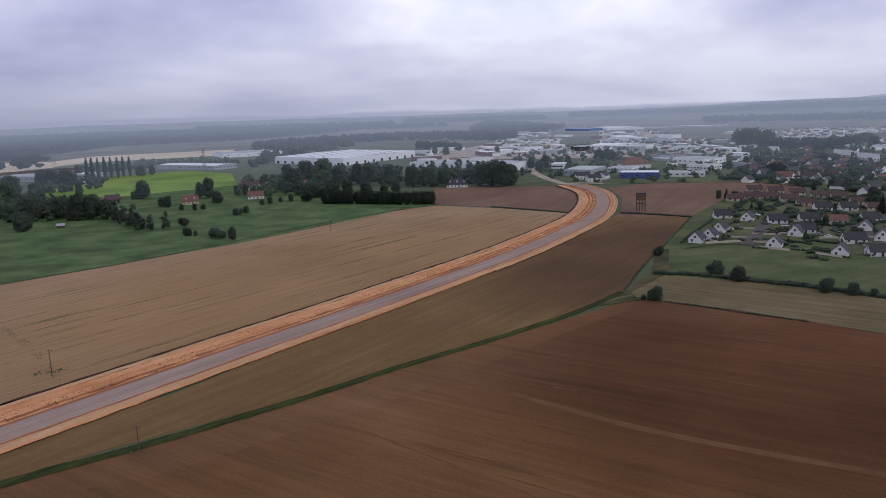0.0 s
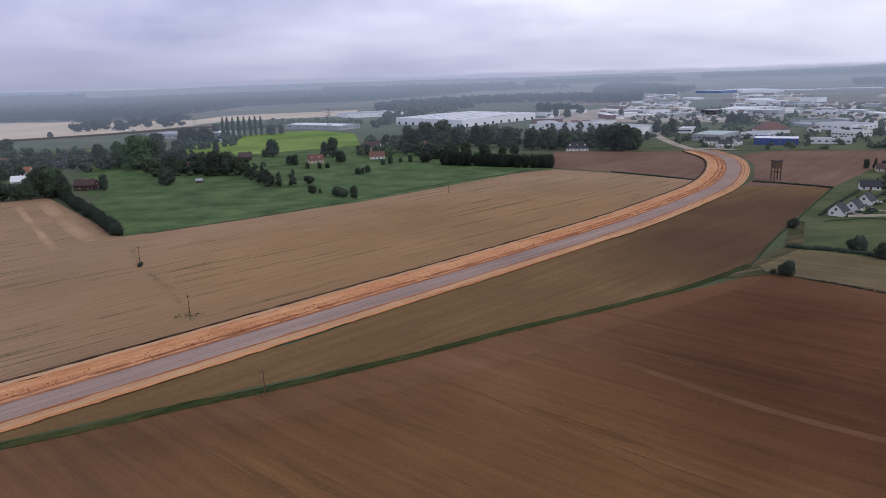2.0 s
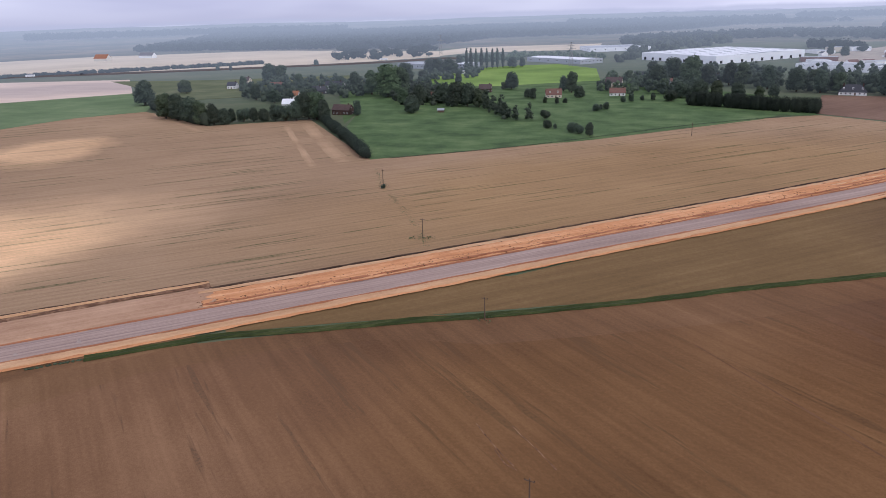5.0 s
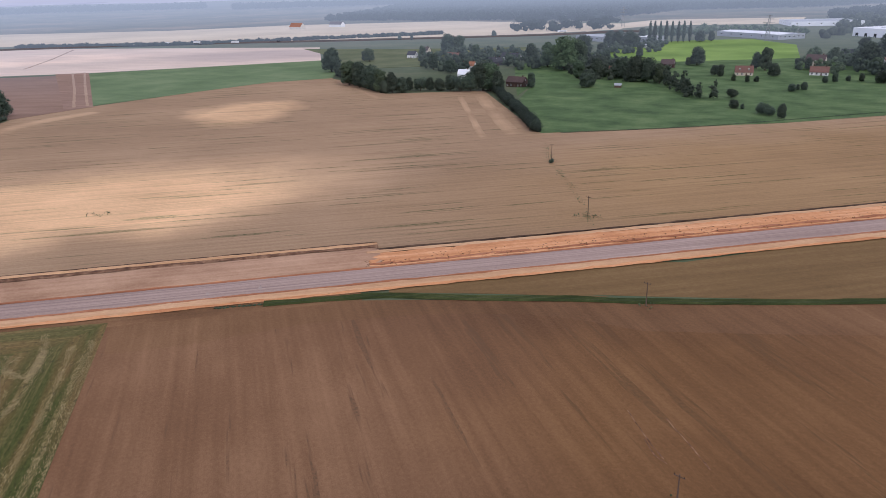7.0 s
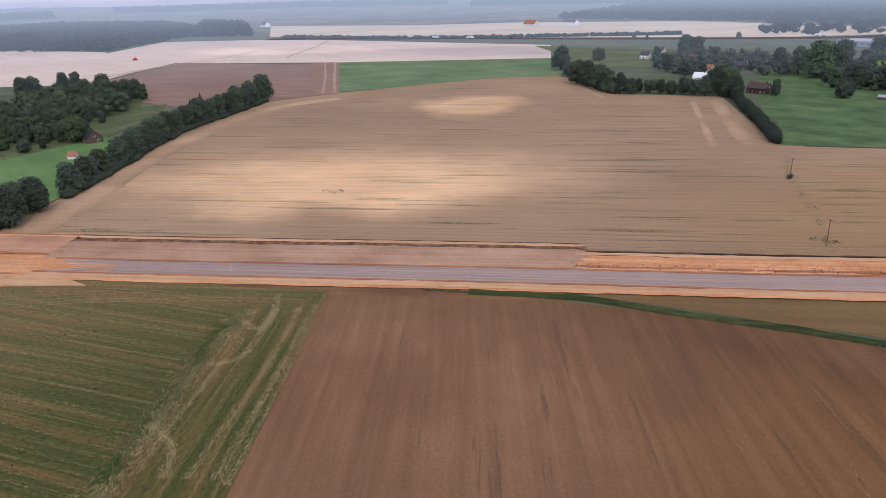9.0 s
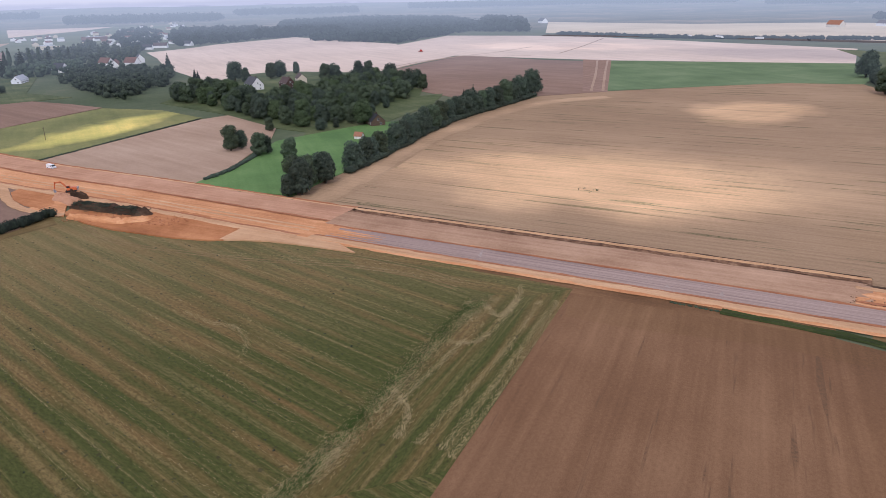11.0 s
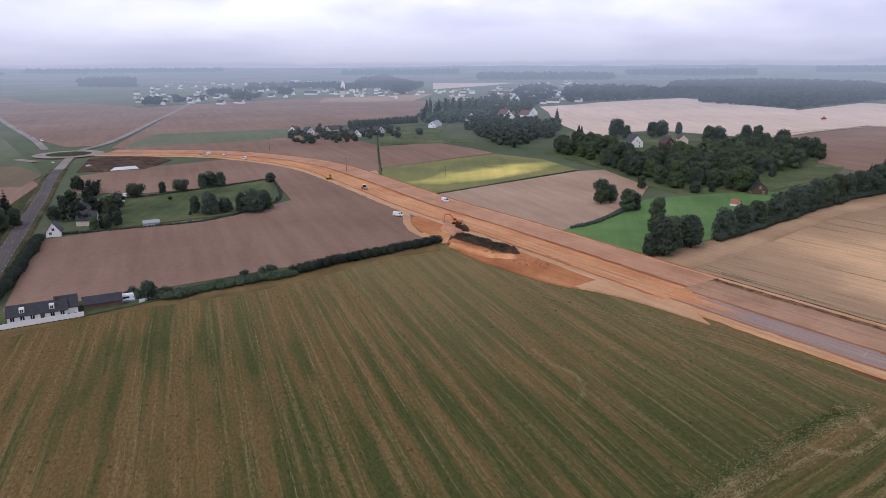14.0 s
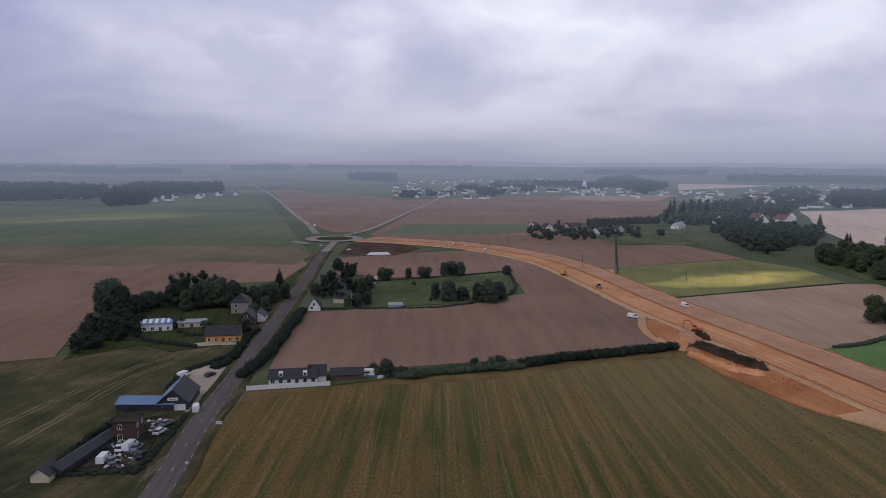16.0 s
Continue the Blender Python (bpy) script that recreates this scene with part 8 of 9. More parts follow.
# ---------------- hedges ----------------
for x, y in ((-121.4, 204.3), (-71.7, 150.1), (-179, 267.1), (-34.8, 88.2), (-263.8, 97.5), (-263.5, 101.1), (-267.1, 95.8), (-125, 203.1), (-119.6, 206.4)):
    rnd = random.Random(int(x * 7 + y))
    bm = bmesh.new()
    for _ in range(14):
        a, q = rnd.uniform(0, math.tau), rnd.uniform(0, 2.6)
        card(bm, Vector((x + q * math.cos(a), y + q * math.sin(a), 0.5)), Vector((rnd.gauss(0, 1), rnd.gauss(0, 1), 1.2)), 0.5, rnd)
    tagged(part("weed_clump", bm, LEAF_PALE), "clump of green weeds standing in the crop", "weeds", kind="stuff")
PATH_IN_WHEAT = [(-202.9, 298.1), (-178.8, 266.4), (-164.8, 251.8), (-147.9, 235.3), (-135.7, 221.7), (-121.5, 204.3), (-114.5, 196.6), (-109.9, 192.0)]
plant("bush", -176.7, 263.9, 2.6)
rnd = random.Random(61)
bm = bmesh.new()
weed_line = smooth_line(PATH_IN_WHEAT, 1.0)
for c in weed_line:
    for _ in range(5 if noise.noise((c.x * 0.08, c.y * 0.08, 2.0)) > 0 else 1):
        card(bm, Vector((c.x + rnd.gauss(0, 0.9), c.y + rnd.gauss(0, 0.9), 0.35)), Vector((rnd.gauss(0, 1), rnd.gauss(0, 1), 2.5)), 0.36, rnd)
tagged(part("weed_row", bm, LEAF_PALE), "thin row of green weeds along a path in the wheat", "weeds", kind="stuff")
hedge([(-212.8, -141.6), (-229.7, -133.7), (-251.4, -121.1), (-273, -109.5)], 4.5, 4.2, LEAF_FIR, "long clipped dark green field hedge", 0.2, 31, 1.3)
hedge([(-167.7, -179.9), (-175.5, -165.1), (-190.1, -156.6), (-211.6, -140.7)], 6, 3.4, LEAF_MID, "loose overgrown hedge of shrubs", 0.6, 32, 3.0)
hedge([(-216.4, -275.2), (-199.5, -259.2), (-179.9, -241.7), (-160, -224.2), (-145.4, -212.4), (-136.1, -205.7)], 5, 4.0, LEAF_FIR, "dark hedge along the country road", 0.3, 33, 2.0)
hedge([(-76.3, -161.5), (-81.9, -166.5), (-93, -176.2), (-104.4, -187.3)], 2.6, 1.7, LEAF_FIR, "clipped dark hedge in front of the yard", 0.2, 34)
hedge([(-63, -173.5), (-69.5, -167.4), (-76.3, -161.5)], 2.2, 1.4, LEAF_FIR, "clipped dark hedge round the yard", 0.2, 35)
hedge([(-63.8, -177.3), (-75.4, -187.5), (-86.7, -195.9), (-94.2, -201.1)], 2.8, 2.8, LEAF_FIR, "dark hedge behind the yard", 0.3, 36)
hedge([(-113.9, -214.4), (-126.8, -226.2), (-135.2, -229.3), (-149.7, -233.4)], 3, 2.2, LEAF_FIR, "hedge along the forecourt", 0.4, 37)
hedge([(-136, -223.1), (-147.1, -229.3), (-170.4, -252.4), (-179.9, -259.8)], 4, 3.0, LEAF_FIR, "roadside hedge below the orange house", 0.4, 38)
hedge([(-224.5, -282.3), (-239.8, -265.2), (-256.3, -249), (-280.1, -231.1), (-331.4, -229.2), (-381.5, -264.1), (-394.9, -278.1)], 2, 1.6, LEAF_DARK, "thin hedge round the paddock", 0.5, 39)
hedge([(-394.9, -278.1), (-355, -293.1), (-318.7, -309.7), (-307.6, -318.7)], 2, 1.6, LEAF_DARK, "thin hedge behind the paddock", 0.5, 40)
hedge([(-226, 321.3), (-253.6, 349), (-280.3, 374.8), (-320.1, 413.2), (-356.6, 447.8)], 7, 7.5, LEAF_FIR, "tall dark hedge running down to the wheat", 0.4, 41, 1.8)
hedge([(-102.4, 601.8), (-80.9, 597), (-46.5, 585.7), (-11.9, 578.1)], 9, 12, LEAF_FIR, "tall dense dark conifer hedge", 0.06, 42, 2.2)
hedge([(-212.5, 326.1), (-155.8, 389.2), (-87.1, 490.5), (-30.8, 554.6)], 1.2, 0.9, LEAF_MID, "rough weedy margin between meadow and wheat", 0.7, 43, 0.5)
hedge([(35.9, 550.4), (64.3, 528.4), (90.7, 505.1)], 2, 1.3, LEAF_DARK, "thin dark hedge between two fields", 0.4, 44)
hedge([(124.8, 498.2), (145.2, 485.8), (164.6, 471.5)], 2.5, 1.6, LEAF_DARK, "thin dark hedge below the tower", 0.4, 45)
hedge([(94, 311.8), (114, 303.8), (131, 291.3), (148.8, 279.5), (167.2, 261.6)], 3.6, 2.4, LEAF_DARK, "wild dark hedge between grass fields", 0.6, 46)
hedge([(74.3, 271.6), (94.9, 257.1), (104.4, 249.3), (123.9, 234.7)], 1.6, 0.9, LEAF_DARK, "scrubby bramble margin of the field", 0.9, 47, 0.5)
hedge([(72.8, 283.4), (93.9, 329.7), (113.9, 369.2), (163.8, 469.1)], 1.3, 0.8, LEAF_MID, "green scrub along the field edge", 0.9, 48, 0.6)
wood([(-256, 532), (-248, 541), (-208, 496), (-187, 482), (-192, 473), (-215, 485)], 13, LEAF_DARK, "tall row of dark trees in the meadow", 6.5, 110, 49, fine=True)
hedge([(-375.5, -155.3), (-403.6, -141), (-449.7, -118.7), (-500.2, -92.5)], 1.6, 1.2, LEAF_DARK, "low dark margin of the yellow field", 0.6, 50)
hedge([(-320.1, -60.1), (-333.9, -52.5), (-353.2, -46.5), (-370, -42.1)], 3, 2.0, LEAF_DARK, "low hedge below the garden trees", 0.4, 51)
hedge([(-552.6, 449.9), (-470.9, 408.1), (-415.5, 385.9)], 10, 12, LEAF_DARK, "tall dark tree belt along the wheat", 0.4, 53)
hedge([(-1413.1, 441.9), (-1175.1, 594.5), (-1023.6, 799.1), (-901.1, 977.4)], 14, 9, LEAF_FAR, "far tree line along the motorway", 0.6, 54, 0.6)

# ---------------- trees round the meadows ----------------
grove(("oak", "lime", "ash"), (-285, 543.4, 21.1), (-274.4, 544.3, 19.9), (-262.3, 542, 15.8), (-305.6, 559.2, 18.1), (-320.7, 544.3, 17.7), (-334.8, 538.4, 15.3))
grove(("oak",), (-299.3, 493.3, 13.7), (-293.3, 682.5, 18.1))
grove(("bush", "bush", "lime"), (-186.3, 495.7, 7.3), (-168.1, 453.4, 7.1), (-162.7, 452.5, 3.7), (-147.1, 441.7, 7.6), (-141.9, 438.9, 6.5), (-132.6, 431.4, 8.9), (-163.7, 546.8, 7.1), (-158.4, 558.2, 7.2), (-162.2, 555.8, 4.5))
grove(("lime", "oak", "ash"), (-239.2, 605.6, 10.3), (-247.7, 614.8, 8.9), (-223.7, 666.1, 20.3), (-235.7, 677.9, 15.2), (-203.8, 628.2, 11.1), (-219.6, 583.9, 5.7), (-207.9, 581.5, 5.7), (-202.8, 587.3, 4.8))
grove(("bush", "lime"), (-157.9, 606.5, 6.4), (-153.1, 613, 7.4), (-146, 623.1, 5.5), (-137.4, 625.2, 6.6), (-171, 680.7, 5.5), (-160.4, 707.2, 10.2), (-121.6, 621.6, 11), (-195.8, 691.5, 11.1), (-212.5, 720.5, 8.1))
grove(("oak", "lime", "ash", "lime"), (-153.6, 715.7, 24), (-147.2, 757.9, 27.8), (-128, 741.2, 30.7), (-182.7, 817.7, 19.5), (-116, 773, 19.7), (-95.5, 767.1, 22), (-82.2, 757.4, 22.9), (-57.8, 738.9, 22.4), (-32.2, 720.7, 21.8), (-13.1, 715.5, 20), (1.3, 717, 18.3), (35.5, 713, 22.7), (46.7, 709.9, 26), (55.8, 696.6, 25.5), (66.6, 709.9, 20.4), (88.3, 803.7, 10.2))
grove(("oak", "ash"), (-102.9, 646.2, 16.6), (-90.6, 652, 15.7), (-74.4, 661.5, 13.8), (-55.9, 643.6, 12.4), (-119.1, 650.1, 14.6), (-140.3, 677.8, 14.1), (-47.9, 678.4, 10.9), (-196.1, 771.3, 13.6), (27.9, 737.9, 16.5), (-19.6, 751.5, 18))
grove(("poplar",), (-461.2, 914.3, 30.5), (-457.8, 920.9, 30), (-452.7, 927.1, 29.4), (-447.4, 933.4, 29.6), (-442.1, 939.7, 29.1), (-435.9, 945.9, 28.5), (-431.3, 952.7, 28.7), (-425.8, 959.3, 28.2))
grove(("oak", "lime"), (-480.9, 843.2, 20.2), (-459.4, 824.8, 21.1), (-445.4, 833.5, 22.6), (-493.9, 955.7, 18.2), (-413.1, 963.7, 15.3), (-403.4, 977.9, 14), (-449.4, 728.9, 23.4), (-395.9, 631.4, 22.9))
grove(("lime", "oak"), (-16.1, 1257.1, 17.8), (3.7, 1231.4, 15.5), (108.7, 891.7, 15.5), (115.6, 863.6, 13.7), (125.6, 885.6, 18.2), (147.8, 913.7, 13), (158, 909.9, 14.4), (217.4, 1000.4, 17.3), (228.3, 995.9, 17.3), (240.5, 1014.1, 12.8))
grove(("ash", "lime"), (88.6, 1191.3, 15), (442.6, 1230.9, 9.7), (454.6, 1224, 11.5), (348.9, 822.1, 14.3), (366.5, 832.4, 13.2))
wood([(-285.2, 1032.3), (-416.4, 1719.4), (-285.6, 1946.9), (-196, 1699.6), (-259.9, 1450.1), (-278.5, 1142.3)], 12, LEAF_DARK, "scattered trees behind the farmhouses", 26, 60, 71, fine=True, fill=0.6)
# estate trees
grove(("bush", "lime", "bush"), (81.4, 267.4, 6.8), (78.8, 267.7, 4.1), (76.4, 268.8, 2.7), (107.3, 352.1, 5.3))
grove(("bush", "oak", "bush"), (119.6, 305.3, 8.2), (124.5, 294.1, 6.9), (117.9, 308.8, 5.2), (149.9, 272.1, 7.4), (157.5, 266.9, 5.4), (164.6, 264.4, 4))
grove(("fir", "lime"), (223.6, 560.9, 9), (218.2, 562.1, 7.2), (310.9, 595.2, 9.5), (295.8, 486, 15.7), (286.2, 460.6, 14.9), (196.4, 381.3, 4.4), (184, 374.8, 3.7), (229.8, 424, 6.9), (218.7, 502.2, 5.7), (221.9, 495.6, 6.4), (193.4, 479, 5.4))
grove(("oak", "lime", "ash"), (334.3, 725.2, 13.8), (497.8, 1199.5, 28.1), (513, 1190.8, 31.6), (515.4, 1153.6, 27.1), (297.4, 824.3, 9.1), (326.1, 814, 10.3), (318.5, 629.7, 7.1), (329.6, 603.5, 8.7), (342.1, 600.2, 9.6), (453.1, 852.6, 13.5), (620.8, 1129.5, 15.9), (647.6, 1114.2, 20.9), (642, 1067.7, 21.7))
# hamlet trees
grove(("oak", "ash", "lime"), (-580.2, 465.9, 24.3), (-479.7, 403.5, 21), (-460.7, 398.7, 21.4), (-442.4, 394, 20.2), (-422.9, 387.2, 18.5), (-411.7, 389.5, 16.4), (-407.2, 395.6, 12.4))
grove(("lime", "bush"), (-409.2, 406, 10.9), (-401.4, 410.3, 11.8), (-394.5, 414.5, 11), (-387.5, 418.7, 11.9), (-380.4, 422.8, 12.7), (-371.3, 424.6, 14.4), (-364.3, 428.8, 15.2))
grove(("oak", "ash", "lime"), (-359.8, 438.3, 22.2), (-353, 439.6, 21.3), (-338.6, 431, 16.7), (-622.4, 689.2, 24.1), (-610.4, 697.1, 21.5), (-453.8, 634.5, 19.9), (-492.8, 658.3, 12.3), (-412, 603.7, 24.3), (-333.9, 467.3, 12.4), (-299.7, 495.9, 14.4), (-598.5, 617.5, 14.8), (-500, 531.6, 15.9), (-463.1, 516.4, 14.3), (-546, 652.6, 15))
grove(("willow", "ash"), (-382.7, 588.6, 31.9), (-380.6, 607.8, 27.3), (-628, 560.1, 15.2), (-639.9, 563.6, 11.8), (-300.4, 679.1, 8.1))
grove(("oak", "lime"), (-385.3, 669.9, 13), (-379.4, 731, 12.6), (-443.9, 759.7, 12.1), (-511.2, 925.3, 16), (-525, 925.1, 16.1), (-488.2, 793.8, 14.1), (-868.9, 844.7, 8.5), (-842, 845.8, 8.4), (-759.2, 954.1, 10.7))

# ---------------- wood and trees round the manor ----------------
grove(("oak", "lime", "ash", "oak"), (-326.1, 6.2, 13.5), (-338, 11.8, 13), (-352.1, 19.8, 13.1), (-372.6, 30.1, 13.9), (-389.8, 38.8, 15.1), (-411.2, 50.2, 15.4), (-435.6, 63.2, 15), (-459.2, 77.3, 14.6), (-476.7, 91.3, 16.6), (-488.4, 104.9, 15.7), (-511.6, 122.1, 18.1), (-541.9, 140.6, 17.6), (-560.4, 156, 20), (-345.2, 15.3, 11.3))
grove(("lime", "oak", "ash"), (-284.9, -16.6, 15.7), (-308.6, -9.1, 12.6), (-293.4, -19.9, 14.8), (-380.1, 34.4, 13), (-401, 44.4, 13.8), (-422.1, 56.4, 14.6), (-446.1, 69.9, 14.1), (-466.7, 83.9, 14.1), (-482.5, 97.9, 14.7), (-497.2, 112.6, 15.3), (-522.2, 129.8, 15.3))
grove(("fir", "fir", "lime"), (-547.5, 97.4, 8.2), (-548.5, 104.9, 11.5), (-545.6, 99.8, 7.4))
grove(("ash", "lime"), (-383.3, -57.2, 14), (-388.9, -52.6, 10.4), (-368.9, -41.2, 12.1), (-373.7, -37.7, 9.3), (-351.7, -24.6, 11.9))
grove(("lime", "lime", "ash"), (-283.6, -21.9, 9.4), (-287.1, -18.3, 11.7), (-294.5, -14.4, 14.6), (-301.9, -7.2, 13.9))
thicket(("oak", "ash", "ash", "lime", "willow"), [(-607.5, -137.8), (-684.9, -120.8), (-597.1, -76.5), (-562.1, -41.3), (-634.7, -13.8), (-685.5, 19.6), (-694.9, 63.7), (-599.5, 64.3), (-530.2, 31.8), (-460, 5.1), (-438.4, -14.5), (-471.7, -41.3), (-539.8, -81.7)], 11.0, 8, 15, "mature broadleaf trees crowded round the manor", 72)
grove(("oak", "lime", "ash"), (-744.2, -98.9, 19.5), (-724.1, -86, 14.5), (-751.3, -64.5, 16), (-764.8, -56.4, 17.3), (-792.7, -40.8, 13.1), (-708.3, -9.7, 17.2), (-720.4, -0.5, 16.4), (-735.8, 23.2, 16.6), (-727.5, 33.3, 17.3), (-643.7, 64, 15.7), (-629.7, 70.6, 16.4), (-615.8, 74.2, 13.4), (-683.4, 52.4, 17.9))
grove(("bush", "lime", "ash"), (-435.2, -11.1, 8.8), (-441.6, -1.4, 6.8), (-454.4, 8.4, 10.5), (-496.3, 21.3, 9.8), (-514.7, 34.7, 8.5), (-440.1, -41.7, 8.4), (-493.7, -54.9, 10.1))
wood([(-542.2, -23.9), (-527.9, -4.7), (-531.4, 15.1), (-540.7, 40.2), (-554.3, 54.5), (-586.5, 56.4), (-632.9, 20.6), (-650.7, -25.6)], 13, LEAF_MID, "mixed broadleaf wood behind the garden", 13, 150, 73, fine=True, fill=0.7)
wood([(-792.2, -282.4), (-657.2, -202.5), (-614.5, -166), (-674.6, -166.1), (-755.4, -159.5), (-873.4, -181.7), (-897.6, -247.7), (-893.3, -299.2)], 10, LEAF_DARK, "dense dark plantation beside the brown field", 11, 110, 74, fine=True)
grove(("fir", "fir"), (-920.5, -198.9, 18.6), (-764.3, -140.9, 11.8), (-759.6, -137.1, 10.5))
grove(("willow",), (-449.8, 16, 16.1))
# hamlet beyond the earthworks
grove(("bush", "lime", "oak"), (-683.2, -439.1, 7.8), (-706.6, -424.9, 9.2), (-590.9, -365.1, 8.9), (-629.6, -362.4, 8.1), (-615.2, -339.6, 7.8), (-625.6, -336, 6.7), (-654.9, -335.8, 6.9), (-712.9, -342.2, 7.4), (-683.6, -321.7, 5.9), (-704.2, -300.1, 8.3))
hedge([(-757, -414.6), (-783.3, -398.5), (-817.8, -385.5), (-848.2, -365.9)], 6, 11, LEAF_DARK, "dense dark row of poplars beside the hamlet", 0.3, 56)
grove(("poplar", "poplar", "fir"), (-910, -377.1, 27), (-932.4, -380.9, 29.1), (-941.3, -371.9, 27.6), (-968.9, -371.7, 26.6), (-987.1, -367.6, 26.9), (-1005.8, -363.3, 25.6), (-1038.6, -360.5, 24.6), (-1047, -352, 23), (-864, -361.5, 21.5))
wood([(-835, -356.5), (-883.4, -284.3), (-1024.1, -330.2), (-952.2, -402.9)], 11, LEAF_DARK, "dark trees round the far farm", 16, 60, 75, fine=True)
# paddock and roadside west
grove(("oak", "lime", "oak"), (-289.5, -240.9, 12.4), (-289.2, -250.7, 9.5), (-297.1, -237.2, 8.1), (-301.4, -223.1, 12.9), (-299.8, -229.5, 10.6), (-310, -222.9, 10.7))
grove(("bush", "lime"), (-314.4, -314.4, 9.4), (-329.1, -308.1, 7.4), (-337.9, -301.8, 8.9), (-351.5, -297, 9.8), (-358.6, -296.1, 11.4), (-360.6, -290.4, 9.8), (-385, -270.7, 8.4), (-331.4, -229.2, 2.6), (-314.5, -289.7, 2.8), (-283.9, -249.4, 2.5))
grove(("oak", "lime", "ash"), (-250.9, -305.3, 7.7), (-271.5, -322.4, 8.2), (-286.9, -335.2, 7.8), (-320.5, -366.7, 9.4), (-279.1, -308.4, 6.8), (-271.3, -290.4, 9.7), (-287, -299.8, 7.5), (-245.6, -265.1, 7.7), (-240.8, -268.4, 7.1), (-273.5, -314.6, 6.1), (-253.6, -267.1, 7.3))
grove(("oak", "lime"), (-154.6, -344, 18), (-152.9, -349.8, 14.2), (-157.7, -340.5, 14.6), (-162.3, -335.4, 10.1), (-171.6, -341.1, 9.9), (-178, -340.2, 8.8))
wood([(-103.7, -276), (-149.1, -342.5), (-166.7, -338.4), (-141.6, -284.7), (-111.3, -272.1)], 8.5, LEAF_FIR, "dense dark thicket at the field edge", 7, 130, 76, fine=True)
wood([(-170.7, -318.3), (-190.5, -337.2), (-199.7, -309.9), (-223.2, -348.7), (-214, -372), (-192.4, -358)], 13, LEAF_FIR, "dense dark trees behind the villa", 9, 130, 77, fine=True)
grove(("oak", "ash", "lime"), (-194.4, -322.1, 15.3), (-198.2, -317.8, 15.9), (-188.3, -322.6, 12.8), (-202.1, -313.5, 14.7), (-181.6, -321.8, 11.5), (-214, -311, 10.8), (-217.6, -307.1, 11.4), (-225.5, -309.6, 11), (-234.3, -311.5, 9.4))
grove(("fir",), (-251.2, -339.2, 14.1))
grove(("oak",), (-171, -170.1, 6.9))
grove(("bush", "bush"), (-170.4, -176.9, 4.5), (-176.3, -168.1, 3.7), (-191.2, -157.5, 3.4), (-200.8, -155.2, 4.3), (-206.4, -151, 3.9), (-209.7, -149.5, 4.3), (-197.7, -152.2, 2.9), (-179.7, -166.3, 2.5))

# ---------------- far woods ----------------
wood([(-1604.5, -730.4), (-2150.8, -905.2), (-3041.8, -1470.2), (-2575.5, -1366.2)], 18, LEAF_FAR, "distant dark wood behind the village", 14.4, 5, 81)
wood([(-1591.5, -118.3), (-1716.7, 87.6), (-1915.2, 301.6), (-2422.5, 379.1), (-2804.5, 138.7), (-2421.8, -155.3)], 17, LEAF_FAR, "long distant wood above the straw field", 14.4, 5, 82)
wood([(-452, -1422.5), (-528.8, -1374.9), (-628.2, -1390.7), (-762.7, -1686.5), (-758.9, -1968.5), (-560, -2100)], 20, LEAF_FAR, "distant wood beyond the green field", 12, 6, 83, fill=0.8)
wood([(-557.2, -1249.5), (-523.8, -1151), (-587.9, -1151.9), (-640, -1255), (-693.9, -1329.2), (-827, -1434), (-943.3, -1483.9), (-1094.5, -1735), (-926, -1878.5), (-733, -1593.4)], 19, LEAF_FAR, "dark copse round the far houses", 10, 8, 84, fill=0.75)


def sector(a0, a1, r0, r1):
    """An outline between two bearings (degrees from +y towards -x) and two distances."""
    k = max(2, int(abs(a1 - a0) / 1.5))
    turn = [radians(a0 + (a1 - a0) * i / k) for i in range(k + 1)]
    return [(-r0 * math.sin(a), r0 * math.cos(a)) for a in turn] + [(-r1 * math.sin(a), r1 * math.cos(a)) for a in turn[::-1]]


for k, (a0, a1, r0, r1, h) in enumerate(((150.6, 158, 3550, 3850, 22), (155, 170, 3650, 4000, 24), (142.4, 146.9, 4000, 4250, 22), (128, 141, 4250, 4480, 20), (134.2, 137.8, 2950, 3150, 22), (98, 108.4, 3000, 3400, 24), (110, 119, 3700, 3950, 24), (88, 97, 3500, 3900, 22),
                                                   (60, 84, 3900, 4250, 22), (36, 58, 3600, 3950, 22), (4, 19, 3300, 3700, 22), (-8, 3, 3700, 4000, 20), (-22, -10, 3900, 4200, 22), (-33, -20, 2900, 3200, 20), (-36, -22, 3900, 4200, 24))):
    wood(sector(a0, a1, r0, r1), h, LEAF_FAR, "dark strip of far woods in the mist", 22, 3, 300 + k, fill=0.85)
wood([(-1894.4, -2086.9), (-1923.1, -1867.4), (-2491.7, -2458), (-2372.9, -2572.8)], 15, LEAF_FAR, "far copse on the rise", 15.6, 5, 85)
wood([(-1433.9, -38.1), (-1277.7, 112.1), (-1643.4, 303.7), (-1540.5, 386), (-2487.1, 412.8), (-2574.5, -56.4)], 15, LEAF_FAR, "distant wood beyond the straw field", 13.2, 5, 86)
wood([(-1725.3, 344), (-1507.6, 412.3), (-2085.3, 541.5), (-2307.9, 480.3)], 21, LEAF_FAR, "far copse with pale farm", 15.6, 5, 87)
wood([(-1700, 1350), (-930, 1490), (-930, 1826), (-1026, 2540), (-827, 2884), (-453, 3100), (-1301.9, 3300), (-2500, 2450)], 17, LEAF_FAR, "wide distant forest", 18, 5, 88)
